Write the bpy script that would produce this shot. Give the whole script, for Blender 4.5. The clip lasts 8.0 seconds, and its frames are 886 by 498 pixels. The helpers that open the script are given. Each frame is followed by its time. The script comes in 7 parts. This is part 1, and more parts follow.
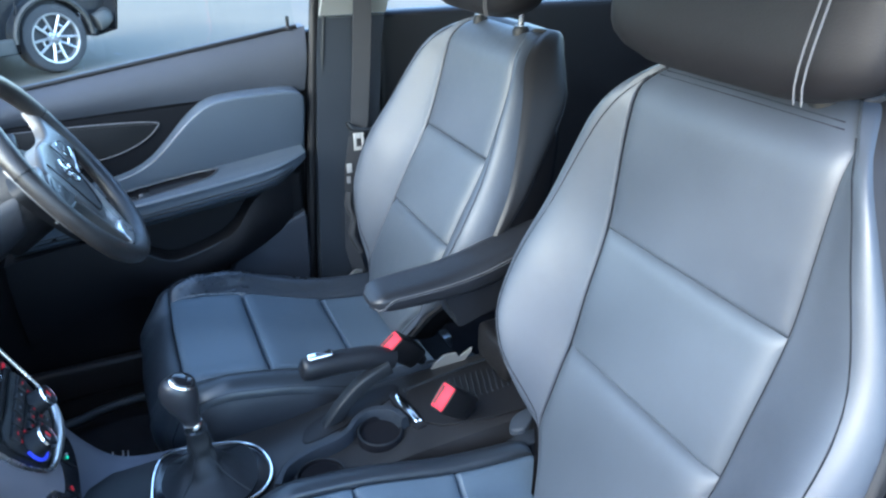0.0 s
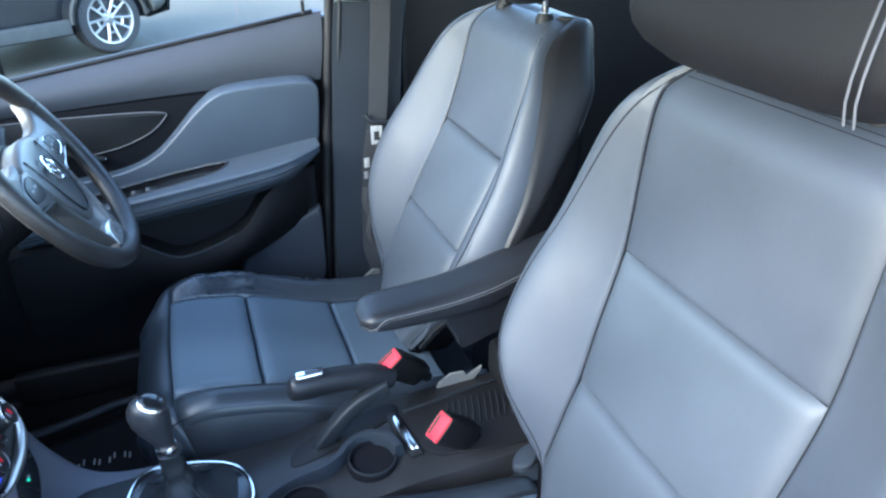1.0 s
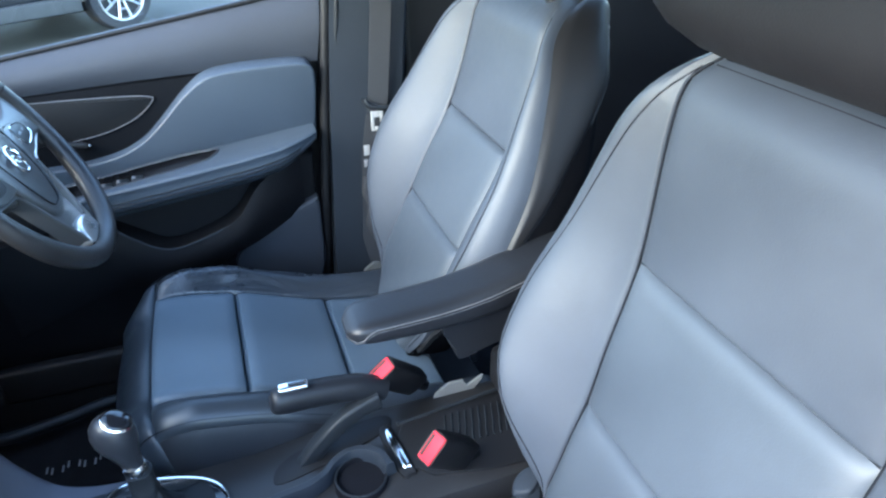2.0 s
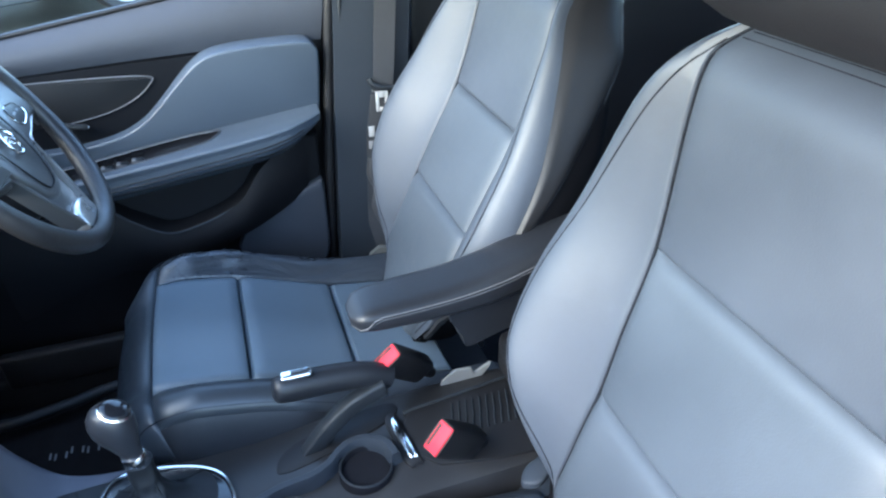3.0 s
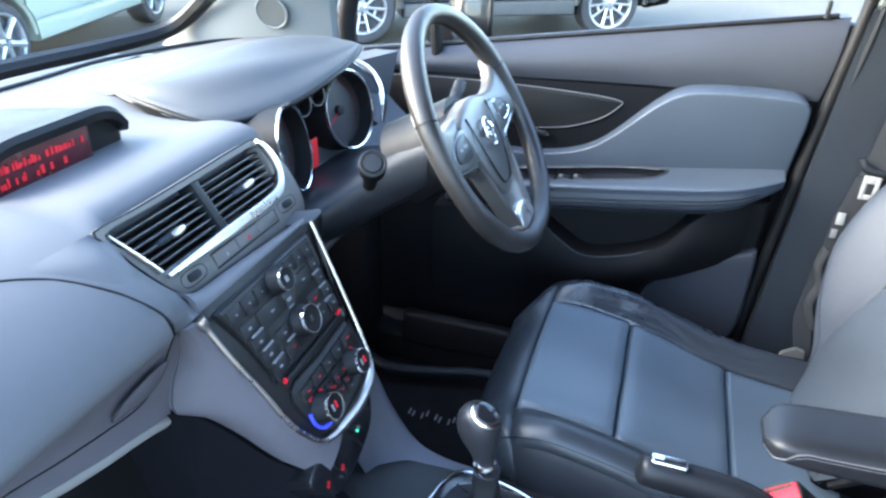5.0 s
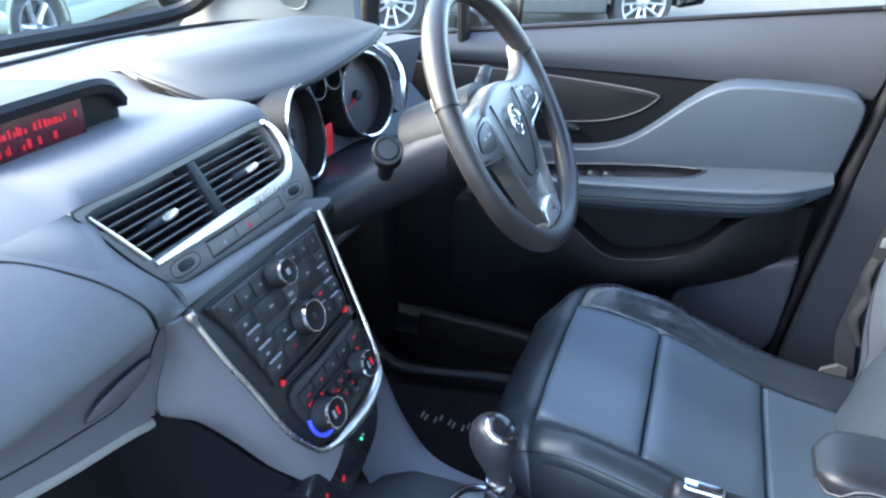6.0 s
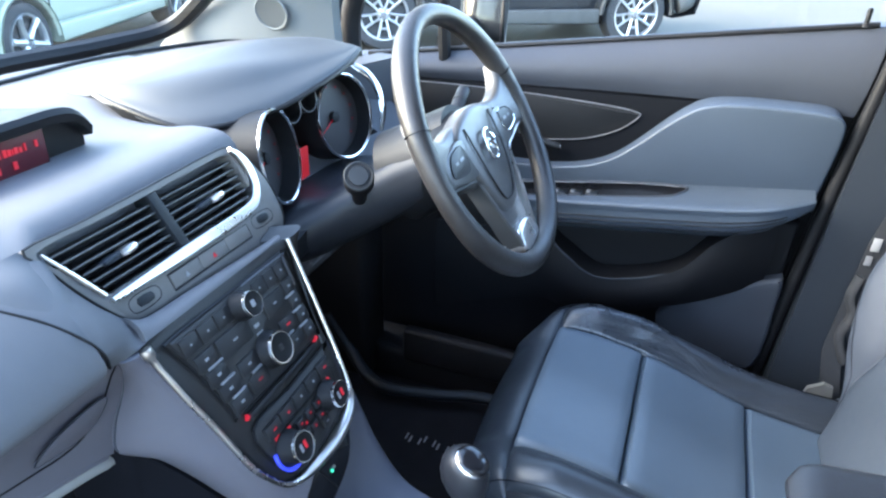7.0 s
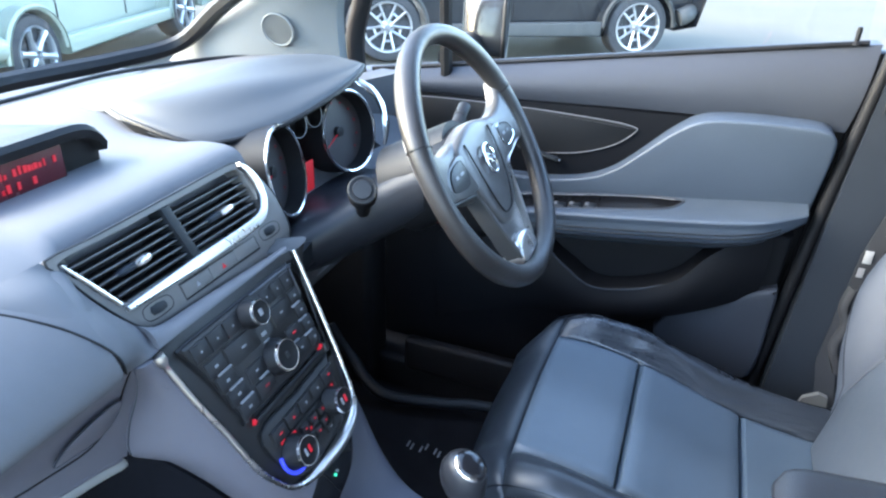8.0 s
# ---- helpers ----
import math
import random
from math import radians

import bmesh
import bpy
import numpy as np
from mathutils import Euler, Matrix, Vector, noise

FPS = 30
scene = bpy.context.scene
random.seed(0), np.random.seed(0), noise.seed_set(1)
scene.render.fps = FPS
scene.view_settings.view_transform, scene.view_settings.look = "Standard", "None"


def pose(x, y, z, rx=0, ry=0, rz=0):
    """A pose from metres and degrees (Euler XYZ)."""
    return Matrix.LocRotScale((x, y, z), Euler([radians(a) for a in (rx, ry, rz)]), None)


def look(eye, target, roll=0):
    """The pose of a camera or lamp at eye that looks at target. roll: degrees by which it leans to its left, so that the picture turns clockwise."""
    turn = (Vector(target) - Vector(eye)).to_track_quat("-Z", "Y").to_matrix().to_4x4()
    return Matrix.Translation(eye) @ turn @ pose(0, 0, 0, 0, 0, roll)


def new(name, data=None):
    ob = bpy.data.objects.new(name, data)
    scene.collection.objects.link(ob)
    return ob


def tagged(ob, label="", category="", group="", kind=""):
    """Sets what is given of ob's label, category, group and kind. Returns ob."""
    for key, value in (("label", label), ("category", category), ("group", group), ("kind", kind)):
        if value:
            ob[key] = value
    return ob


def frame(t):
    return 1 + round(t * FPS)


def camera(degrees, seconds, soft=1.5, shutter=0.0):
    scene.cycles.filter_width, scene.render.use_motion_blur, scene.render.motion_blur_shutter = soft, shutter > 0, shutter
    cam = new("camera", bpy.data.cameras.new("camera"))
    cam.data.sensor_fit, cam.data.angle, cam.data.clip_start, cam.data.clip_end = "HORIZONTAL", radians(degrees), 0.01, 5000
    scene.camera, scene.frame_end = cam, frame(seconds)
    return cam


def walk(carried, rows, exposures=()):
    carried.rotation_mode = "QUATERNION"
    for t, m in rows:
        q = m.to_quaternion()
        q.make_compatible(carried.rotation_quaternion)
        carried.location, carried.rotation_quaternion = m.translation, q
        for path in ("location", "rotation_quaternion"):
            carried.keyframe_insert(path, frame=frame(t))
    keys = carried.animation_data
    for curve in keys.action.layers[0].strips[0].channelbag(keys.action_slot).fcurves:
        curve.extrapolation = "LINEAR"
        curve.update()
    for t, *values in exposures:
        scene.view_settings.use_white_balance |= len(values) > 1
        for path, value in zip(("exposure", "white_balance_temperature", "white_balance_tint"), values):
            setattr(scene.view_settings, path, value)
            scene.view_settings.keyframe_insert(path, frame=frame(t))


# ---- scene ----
cam = camera(66.4, 8.0, soft=2.3, shutter=0.4)
PATH = [
    (0, (-0.582, -0.86, 1.499), (0.174, 0.752, 0.587), 0.1),
    (0.5, (-0.534, -0.826, 1.495), (0.174, 0.778, 0.532), -1.1),
    (1, (-0.469, -0.783, 1.492), (0.14, 0.864, 0.534), -0.6),
    (2.5, (-0.406, -0.682, 1.469), (0.137, 0.937, 0.428), -0.9),
    (3, (-0.403, -0.676, 1.463), (0.125, 0.939, 0.408), -1.2),
    (3.5, (-0.403, -0.653, 1.456), (0.013, 1.001, 0.412), -0.8),
    (3.7, (-0.397, -0.640, 1.455), (-0.197, 1.045, 0.404), -0.4),
    (4, (-0.406, -0.636, 1.452), (-0.467, 1.069, 0.408), 0.6),
    (4.5, (-0.434, -0.623, 1.455), (-0.829, 1.065, 0.457), 0.6),
    (5, (-0.465, -0.59, 1.436), (-0.995, 1.08, 0.47), 1.5),
    (5.2, (-0.483, -0.572, 1.424), (-1.027, 1.087, 0.448), 2.2),
    (6.3, (-0.474, -0.519, 1.399), (-1.071, 1.125, 0.429), 2.2),
    (6.5, (-0.471, -0.509, 1.405), (-1.054, 1.134, 0.426), 2.4),
    (7, (-0.457, -0.503, 1.414), (-1.047, 1.156, 0.466), 2.0),
    (7.5, (-0.45, -0.513, 1.426), (-1.045, 1.159, 0.503), 2.1),
    (8, (-0.446, -0.525, 1.429), (-1.05, 1.144, 0.507), 2.0),
]
walk(cam, [(t, look(eye, target, roll)) for t, eye, target, roll in PATH], exposures=[(0, 2.52, 5450, 4), (0.5, 2.60, 5480, 4), (1.0, 2.64, 5500, 4), (2.5, 2.75, 5600, 4), (3.5, 2.84, 5700, 5), (4.2, 3.00, 5900, 6), (5, 3.07, 6150, 8), (8, 3.07, 6150, 8)])

# ---- sky and light ----
world = bpy.data.worlds.new("overcast_sky")
scene.world = world
world.use_nodes = True
wn, wl = world.node_tree.nodes, world.node_tree.links
sky = wn.new("ShaderNodeTexSky")
sky.sky_type, sky.sun_disc = "NISHITA", False
sky.sun_elevation, sky.sun_rotation = radians(29.5), radians(248.6)
sky.air_density, sky.dust_density = 1.0, 2.0
wl.new(sky.outputs[0], wn["Background"].inputs[0])
wn["Background"].inputs[1].default_value = 0.345
sun = new("sun", bpy.data.lights.new("sun", "SUN"))
sun.data.energy, sun.data.angle, sun.data.color = 0.82, radians(50), (1.0, 0.98, 0.95)
sun.matrix_world = look((-9.2, -3.6, 5.6), (0, 0, 0))


# ---- mesh helpers ----
def smooth(points, n=6, closed=False):
    """Catmull-Rom through the points, n steps a span."""
    p = [Vector(q) for q in points]
    m, out = len(p), []
    for i in range(m if closed else m - 1):
        a = p[(i - 1) % m] if closed or i else p[0]
        b, c = p[i], p[(i + 1) % m]
        d = p[(i + 2) % m] if closed or i + 2 < m else p[-1]
        for k in range(n):
            t = k / n
            out.append(0.5 * (2 * b + (c - a) * t + (2 * a - 5 * b + 4 * c - d) * t * t + (3 * b - a - 3 * c + d) * t ** 3))
    if not closed:
        out.append(p[-1])
    return out


def interp(table, v):
    """Smooth value at v of rows (v, ...)."""
    xs = [r[0] for r in table]
    v = min(max(v, xs[0]), xs[-1])
    i = max(k for k in range(len(xs) - 1) if xs[k] <= v + 1e-9)
    a, b = table[max(i - 1, 0)], table[i]
    c, d = table[i + 1], table[min(i + 2, len(xs) - 1)]
    t = (v - b[0]) / (c[0] - b[0])
    out = []
    for k in range(1, len(b)):
        h = c[0] - b[0]
        ma = (c[k] - a[k]) / (c[0] - a[0]) * h
        mb = (d[k] - b[k]) / (d[0] - b[0]) * h
        out.append((2 * t ** 3 - 3 * t * t + 1) * b[k] + (t ** 3 - 2 * t * t + t) * ma + (3 * t * t - 2 * t ** 3) * c[k] + (t ** 3 - t * t) * mb)
    return out


def loft(rings, closed=True, caps=True):
    bm = bmesh.new()
    rows = [[bm.verts.new(p) for p in r] for r in rings]
    n = len(rows[0])
    for a, b in zip(rows, rows[1:]):
        for i in range(n if closed else n - 1):
            j = (i + 1) % n
            bm.faces.new((a[i], a[j], b[j], b[i]))
    if caps and closed:
        bm.faces.new(rows[0][::-1])
        bm.faces.new(rows[-1])
    bmesh.ops.recalc_face_normals(bm, faces=bm.faces)
    return bm


def sheet(f, nu, nv, back=None, cap=True):
    """A curved panel f(a, b), a and b from -1 to 1, with its edge turned back by the vector back."""
    bm = bmesh.new()
    g = [[bm.verts.new(f(-1 + 2 * i / nu, -1 + 2 * j / nv)) for i in range(nu + 1)] for j in range(nv + 1)]
    for j in range(nv):
        for i in range(nu):
            bm.faces.new((g[j][i], g[j][i + 1], g[j + 1][i + 1], g[j + 1][i]))
    if back is not None:
        back = Vector(back)
        rim = g[0] + [r[-1] for r in g[1:]] + g[-1][-2::-1] + [r[0] for r in g[-2:0:-1]]
        low = [bm.verts.new(v.co + back) for v in rim]
        n = len(rim)
        for i in range(n):
            bm.faces.new((rim[i], low[i], low[(i + 1) % n], rim[(i + 1) % n]))
        if cap:
            bm.faces.new(low)
    bmesh.ops.recalc_face_normals(bm, faces=bm.faces)
    return bm


def tube(path, r, seg=8, closed=False, flat=1.0, side=None):
    """A round bar along the path; r a number or one for each point; flat squeezes it across side."""
    p = [Vector(q) for q in path]
    n = len(p)
    rr = r if isinstance(r, (list, tuple)) else [r] * n
    bm, rows, last = bmesh.new(), [], None
    for i in range(n):
        d = (p[(i + 1) % n] - p[i - 1]) if closed else (p[min(i + 1, n - 1)] - p[max(i - 1, 0)])
        d.normalize()
        if side is not None:
            x = Vector(side) - d * Vector(side).dot(d)
        elif last is None:
            x = d.orthogonal()
        else:
            x = last - d * last.dot(d)
        x.normalize()
        last = x
        y = d.cross(x)
        rows.append([bm.verts.new(p[i] + rr[i] * (x * math.cos(a) * flat + y * math.sin(a))) for a in (2 * math.pi * k / seg for k in range(seg))])
    for i in range(n if closed else n - 1):
        a, b = rows[i], rows[(i + 1) % n]
        for k in range(seg):
            bm.faces.new((a[k], a[(k + 1) % seg], b[(k + 1) % seg], b[k]))
    if not closed:
        bm.faces.new(rows[0][::-1])
        bm.faces.new(rows[-1])
    bmesh.ops.recalc_face_normals(bm, faces=bm.faces)
    return bm


def prism(outline, to3, d0, d1, round_=0.004, steps=2):
    """A flat shape (list of 2D points) from depth d0 to d1 with a rounded front edge at d1; to3 maps (a, b, depth) to a place."""
    pts = [Vector((q[0], q[1])) for q in outline]
    area = sum(pts[i - 1].cross(pts[i]) for i in range(len(pts)))
    if area < 0:
        pts.reverse()
    n = len(pts)
    nor = []
    for i in range(n):
        e0, e1 = (pts[i] - pts[i - 1]).normalized(), (pts[(i + 1) % n] - pts[i]).normalized()
        m = Vector((e0.y + e1.y, -e0.x - e1.x))
        m = m.normalized() / max(0.5, math.sqrt(max(0.25, (1 + e0.dot(e1)) / 2))) if m.length > 1e-6 else Vector((e0.y, -e0.x))
        nor.append(m)
    sgn = 1 if d1 > d0 else -1
    rings = [[to3(q.x, q.y, d0) for q in pts]]
    for k in range(steps + 1):
        a = math.pi / 2 * k / steps
        ins, dep = round_ * (1 - math.cos(a)), d1 - sgn * round_ * (1 - math.sin(a))
        rings.append([to3(q.x - m.x * ins, q.y - m.y * ins, dep) for q, m in zip(pts, nor)])
    return loft(rings)


def box(x0, x1, y0, y1, z0, z1, r=0.004, seg=2):
    bm = bmesh.new()
    bmesh.ops.create_cube(bm, size=1, matrix=Matrix.Translation(((x0 + x1) / 2, (y0 + y1) / 2, (z0 + z1) / 2)) @ Matrix.Diagonal((abs(x1 - x0), abs(y1 - y0), abs(z1 - z0), 1)))
    if r:
        bmesh.ops.bevel(bm, geom=bm.edges[:], offset=r, segments=seg, affect="EDGES", profile=0.5)
    return bm


def strip(path, widths, to3, d0, d1, edge=0.0015):
    """A flat band with rounded edges along a path of 2D points, of the given width at each point."""
    p = [Vector((q[0], q[1])) for q in path]
    rings = []
    for i in range(len(p)):
        d = (p[min(i + 1, len(p) - 1)] - p[max(i - 1, 0)]).normalized()
        m, w = Vector((-d.y, d.x)), widths[i] / 2
        rings.append([to3(*(p[i] + m * a), b) for a, b in ((-w, d0), (-w, d1 - edge), (-w + edge, d1), (w - edge, d1), (w, d1 - edge), (w, d0))])
    return loft(rings)


def lathe(profile, m, seg=32):
    """Turns (radius, height) rows about the z axis of the matrix m."""
    return loft([[m @ Vector((r * math.cos(a), r * math.sin(a), h)) for a in (2 * math.pi * k / seg for k in range(seg))] for r, h in profile])


def axes(origin, x, z):
    """A frame at origin with its z axis along z and its x axis near x."""
    z = Vector(z).normalized()
    x = Vector(x)
    x = (x - z * x.dot(z)).normalized()
    y = z.cross(x)
    m = Matrix((x, y, z)).transposed().to_4x4()
    m.translation = Vector(origin)
    return m


def join(*bms):
    out = bmesh.new()
    for b in bms:
        me = bpy.data.meshes.new("tmp")
        b.to_mesh(me)
        b.free()
        out.from_mesh(me)
        bpy.data.meshes.remove(me)
    return out


def thing(name, at, label, category, group="", kind=""):
    ob = new(name)
    ob.location = at
    ob.empty_display_size = 0.05
    return tagged(ob, label, category, group, kind)


def origin_of(ob):
    return ob.location + (origin_of(ob.parent) if ob.parent else Vector((0, 0, 0)))


def part(name, bm, material, parent=None, label="", sharp=40):
    """Links a bmesh as one mesh object under a thing or a part, its origin at its middle."""
    me = bpy.data.meshes.new(name)
    lo = Vector([min(v.co[i] for v in bm.verts) for i in range(3)])
    hi = Vector([max(v.co[i] for v in bm.verts) for i in range(3)])
    mid = (lo + hi) / 2
    bmesh.ops.translate(bm, verts=bm.verts, vec=-mid)
    bm.to_mesh(me)
    bm.free()
    me.shade_smooth()
    me.set_sharp_from_angle(angle=radians(sharp))
    me.materials.append(material)
    ob = new(name, me)
    if parent is not None:
        ob.parent = parent
        ob.location = mid - origin_of(parent)
    else:
        ob.location = mid
    if label:
        tagged(ob, label)
    return ob


# ---- materials ----
def mat(name, color, rough=0.5, metal=0.0, var=0.12, scale=9.0, grain=0.0, gscale=900.0, wave=0.0, wscale=18.0, rvar=0.08, spec=0.5, cells=False, sheen=0.0, stretch=None):
    m = bpy.data.materials.new(name)
    m.use_nodes = True
    n, l = m.node_tree.nodes, m.node_tree.links
    b = n["Principled BSDF"]
    tc = n.new("ShaderNodeTexCoord")
    obj = tc.outputs["Object"]
    big, fine = n.new("ShaderNodeTexNoise"), n.new("ShaderNodeTexNoise")
    for t, sc in ((big, scale), (fine, scale * 14)):
        t.inputs["Scale"].default_value, t.inputs["Detail"].default_value = sc, 4
        l.new(obj, t.inputs["Vector"])
    mix = n.new("ShaderNodeMath")
    mix.operation = "MULTIPLY_ADD"
    mix.inputs[1].default_value = 0.35
    l.new(fine.outputs["Fac"], mix.inputs[0])
    l.new(big.outputs["Fac"], mix.inputs[2])
    ramp = n.new("ShaderNodeMapRange")
    ramp.inputs["From Min"].default_value, ramp.inputs["From Max"].default_value = 0.4, 0.95
    ramp.inputs["To Min"].default_value, ramp.inputs["To Max"].default_value = 1 - var, 1 + var
    l.new(mix.outputs[0], ramp.inputs["Value"])
    tint = n.new("ShaderNodeVectorMath")
    tint.operation = "SCALE"
    tint.inputs[0].default_value = color
    l.new(ramp.outputs[0], tint.inputs["Scale"])
    l.new(tint.outputs[0], b.inputs["Base Color"])
    rr = n.new("ShaderNodeMapRange")
    rr.inputs["From Min"].default_value, rr.inputs["From Max"].default_value = 0.4, 0.95
    rr.inputs["To Min"].default_value, rr.inputs["To Max"].default_value = max(0.02, rough - rvar), min(1, rough + rvar)
    l.new(mix.outputs[0], rr.inputs["Value"])
    l.new(rr.outputs[0], b.inputs["Roughness"])
    b.inputs["Metallic"].default_value = metal
    b.inputs["Specular IOR Level"].default_value = spec
    if sheen:
        b.inputs["Sheen Weight"].default_value = sheen
    last = None
    if grain:
        g = n.new("ShaderNodeTexVoronoi" if cells else "ShaderNodeTexNoise")
        g.inputs["Scale"].default_value = gscale
        l.new(obj, g.inputs["Vector"])
        bp = n.new("ShaderNodeBump")
        bp.inputs["Strength"].default_value, bp.inputs["Distance"].default_value = grain, 0.0006
        l.new(g.outputs["Distance" if cells else "Fac"], bp.inputs["Height"])
        last = bp
    if wave:
        g = n.new("ShaderNodeTexNoise")
        g.inputs["Scale"].default_value, g.inputs["Detail"].default_value = wscale, 3
        if stretch:
            mp = n.new("ShaderNodeMapping")
            mp.inputs["Scale"].default_value = stretch
            l.new(obj, mp.inputs["Vector"])
            l.new(mp.outputs[0], g.inputs["Vector"])
            g.inputs["Distortion"].default_value = 0.6
        else:
            l.new(obj, g.inputs["Vector"])
        bp = n.new("ShaderNodeBump")
        bp.inputs["Strength"].default_value, bp.inputs["Distance"].default_value = wave, 0.004 if not stretch else 0.012
        l.new(g.outputs["Fac"], bp.inputs["Height"])
        if last:
            l.new(last.outputs[0], bp.inputs["Normal"])
        last = bp
    if last:
        l.new(last.outputs[0], b.inputs["Normal"])
    return m


def glow(name, color, strength):
    m = bpy.data.materials.new(name)
    m.use_nodes = True
    b = m.node_tree.nodes["Principled BSDF"]
    b.inputs["Base Color"].default_value = (color[0] * 0.2, color[1] * 0.2, color[2] * 0.2, 1)
    b.inputs["Emission Color"].default_value = (*color, 1)
    b.inputs["Emission Strength"].default_value = strength
    return m


def glass(name, gloss=0.06, tint=(0.93, 0.96, 0.95, 1)):
    """A thin pane: clear, with a little mirror gloss."""
    m = bpy.data.materials.new(name)
    m.use_nodes = True
    n, l = m.node_tree.nodes, m.node_tree.links
    n.remove(n["Principled BSDF"])
    clear, shine, mix = n.new("ShaderNodeBsdfTransparent"), n.new("ShaderNodeBsdfGlossy"), n.new("ShaderNodeMixShader")
    clear.inputs[0].default_value = tint
    shine.inputs["Roughness"].default_value = 0.02
    mix.inputs[0].default_value = gloss
    l.new(clear.outputs[0], mix.inputs[1])
    l.new(shine.outputs[0], mix.inputs[2])
    l.new(mix.outputs[0], n["Material Output"].inputs["Surface"])
    return m


LEATHER = mat("black_leather", (0.034, 0.040, 0.052), 0.52, var=0.16, scale=6, grain=0.13, gscale=560, cells=True, wave=0.42, wscale=11, rvar=0.12, spec=0.45)
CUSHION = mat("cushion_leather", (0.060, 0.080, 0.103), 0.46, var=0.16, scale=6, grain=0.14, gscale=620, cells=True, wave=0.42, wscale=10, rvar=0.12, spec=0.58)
INSERT = mat("insert_leather", (0.039, 0.047, 0.059), 0.56, var=0.16, scale=6, grain=0.14, gscale=620, cells=True, wave=0.42, wscale=10, rvar=0.12, spec=0.48)
# seat leather darkened to stand for the shade on front roll and bolsters
ROLL_SHADED = mat("shaded_cushion_leather", (0.020, 0.024, 0.030), 0.42, var=0.16, scale=6, grain=0.13, gscale=560, cells=True, wave=0.42, wscale=11, rvar=0.12, spec=0.5)
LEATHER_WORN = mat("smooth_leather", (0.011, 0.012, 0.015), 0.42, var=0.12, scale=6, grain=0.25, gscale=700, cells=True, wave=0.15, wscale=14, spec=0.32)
CREASED = mat("creased_leather", (0.021, 0.025, 0.032), 0.36, var=0.18, scale=6, grain=0.30, gscale=560, cells=True, wave=0.9, wscale=24, rvar=0.18, spec=0.75, stretch=(0.22, 1.0, 0.8))
# cushion flanks: the side's shade is painted in as a near-black leather
FLANK_SHADED = mat("shaded_flank_leather", (0.010, 0.011, 0.014), 0.5, var=0.12, scale=6, grain=0.3, gscale=600, cells=True, wave=0.2, wscale=10, spec=0.35)
# seat sides and crown, coloured darker in place of the shade there
SIDE_SHADED = mat("shaded_side_leather", (0.0135, 0.0132, 0.0142), 0.50, var=0.15, scale=6, grain=0.15, gscale=600, cells=True, wave=0.25, wscale=10, spec=0.25)
# headrest leather with the shade under the roof mixed into its colour
HEAD_SHADED = mat("shaded_headrest_leather", (0.0085, 0.0080, 0.0092), 0.58, var=0.14, scale=6, grain=0.2, gscale=600, cells=True, wave=0.2, wscale=10, spec=0.22)
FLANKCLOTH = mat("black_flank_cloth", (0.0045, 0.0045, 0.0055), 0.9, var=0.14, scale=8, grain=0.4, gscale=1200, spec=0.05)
FABRIC = mat("black_cloth", (0.007, 0.007, 0.009), 0.9, spec=0.08, var=0.15, scale=12, grain=0.5, gscale=1500)
THREAD = mat("grey_thread", (0.075, 0.075, 0.082), 0.7, var=0.1)
DASH = mat("soft_dash_plastic", (0.104, 0.104, 0.111), 0.66, spec=0.22, var=0.08, scale=6, grain=0.35, gscale=1100)
TRIM = mat("hard_dark_plastic", (0.012, 0.014, 0.017), 0.45, spec=0.32, var=0.12, scale=8, grain=0.4, gscale=1300)
PANELDARK = mat("dark_panel_plastic", (0.0175, 0.0165, 0.0165), 0.42, var=0.12, scale=8, grain=0.3, gscale=1300, spec=0.45)
GAITER = mat("creased_gaiter", (0.013, 0.014, 0.016), 0.55, var=0.2, scale=14, grain=0.4, gscale=800, wave=0.6, wscale=26, spec=0.35)
PILLARGREY = mat("pillar_plastic", (0.020, 0.024, 0.031), 0.55, spec=0.25, var=0.1, scale=6, grain=0.4, gscale=1100)
RIMLEATHER = mat("worn_rim_leather", (0.025, 0.023, 0.023), 0.40, var=0.34, scale=9, grain=0.35, gscale=700, cells=True, wave=0.2, wscale=20, rvar=0.12)
SLAT = mat("grey_slat", (0.105, 0.103, 0.102), 0.4, var=0.1, scale=10)
KEYBLACK = mat("soft_touch_black", (0.0145, 0.0140, 0.0148), 0.45, var=0.12, scale=10, grain=0.25, gscale=1300, spec=0.4)
KNOBLEATHER = mat("gear_knob_leather", (0.026, 0.026, 0.029), 0.32, var=0.14, scale=14, grain=0.2, gscale=900, cells=True, spec=0.5)
KNOBGREY = mat("smooth_grey_knob", (0.12, 0.12, 0.13), 0.36, 0.7, var=0.1, scale=14, rvar=0.05)
HOODSKIN = mat("grained_hood_plastic", (0.058, 0.062, 0.068), 0.62, spec=0.26, var=0.08, scale=6, grain=0.35, gscale=1100)
VENTGREY = mat("mid_grey_plastic", (0.118, 0.110, 0.104), 0.45, var=0.10, scale=9, grain=0.35, gscale=1200)
SHELFBLACK = mat("shelf_lining", (0.010, 0.010, 0.011), 0.6, spec=0.2, var=0.15, scale=10, grain=0.3, gscale=1200)
BLACK = mat("matt_black_plastic", (0.0085, 0.0083, 0.0092), 0.5, spec=0.22, var=0.15, scale=10, grain=0.3, gscale=1200)
PIANO = mat("gloss_black_plastic", (0.010, 0.010, 0.012), 0.16, var=0.1, scale=14, rvar=0.06)
# blue-grey plastic again, darkened for the shade on the console wing
BLUE_SHADED = mat("shaded_blue_plastic", (0.070, 0.070, 0.086), 0.55, spec=0.3, var=0.08, scale=7, grain=0.3, gscale=1200)
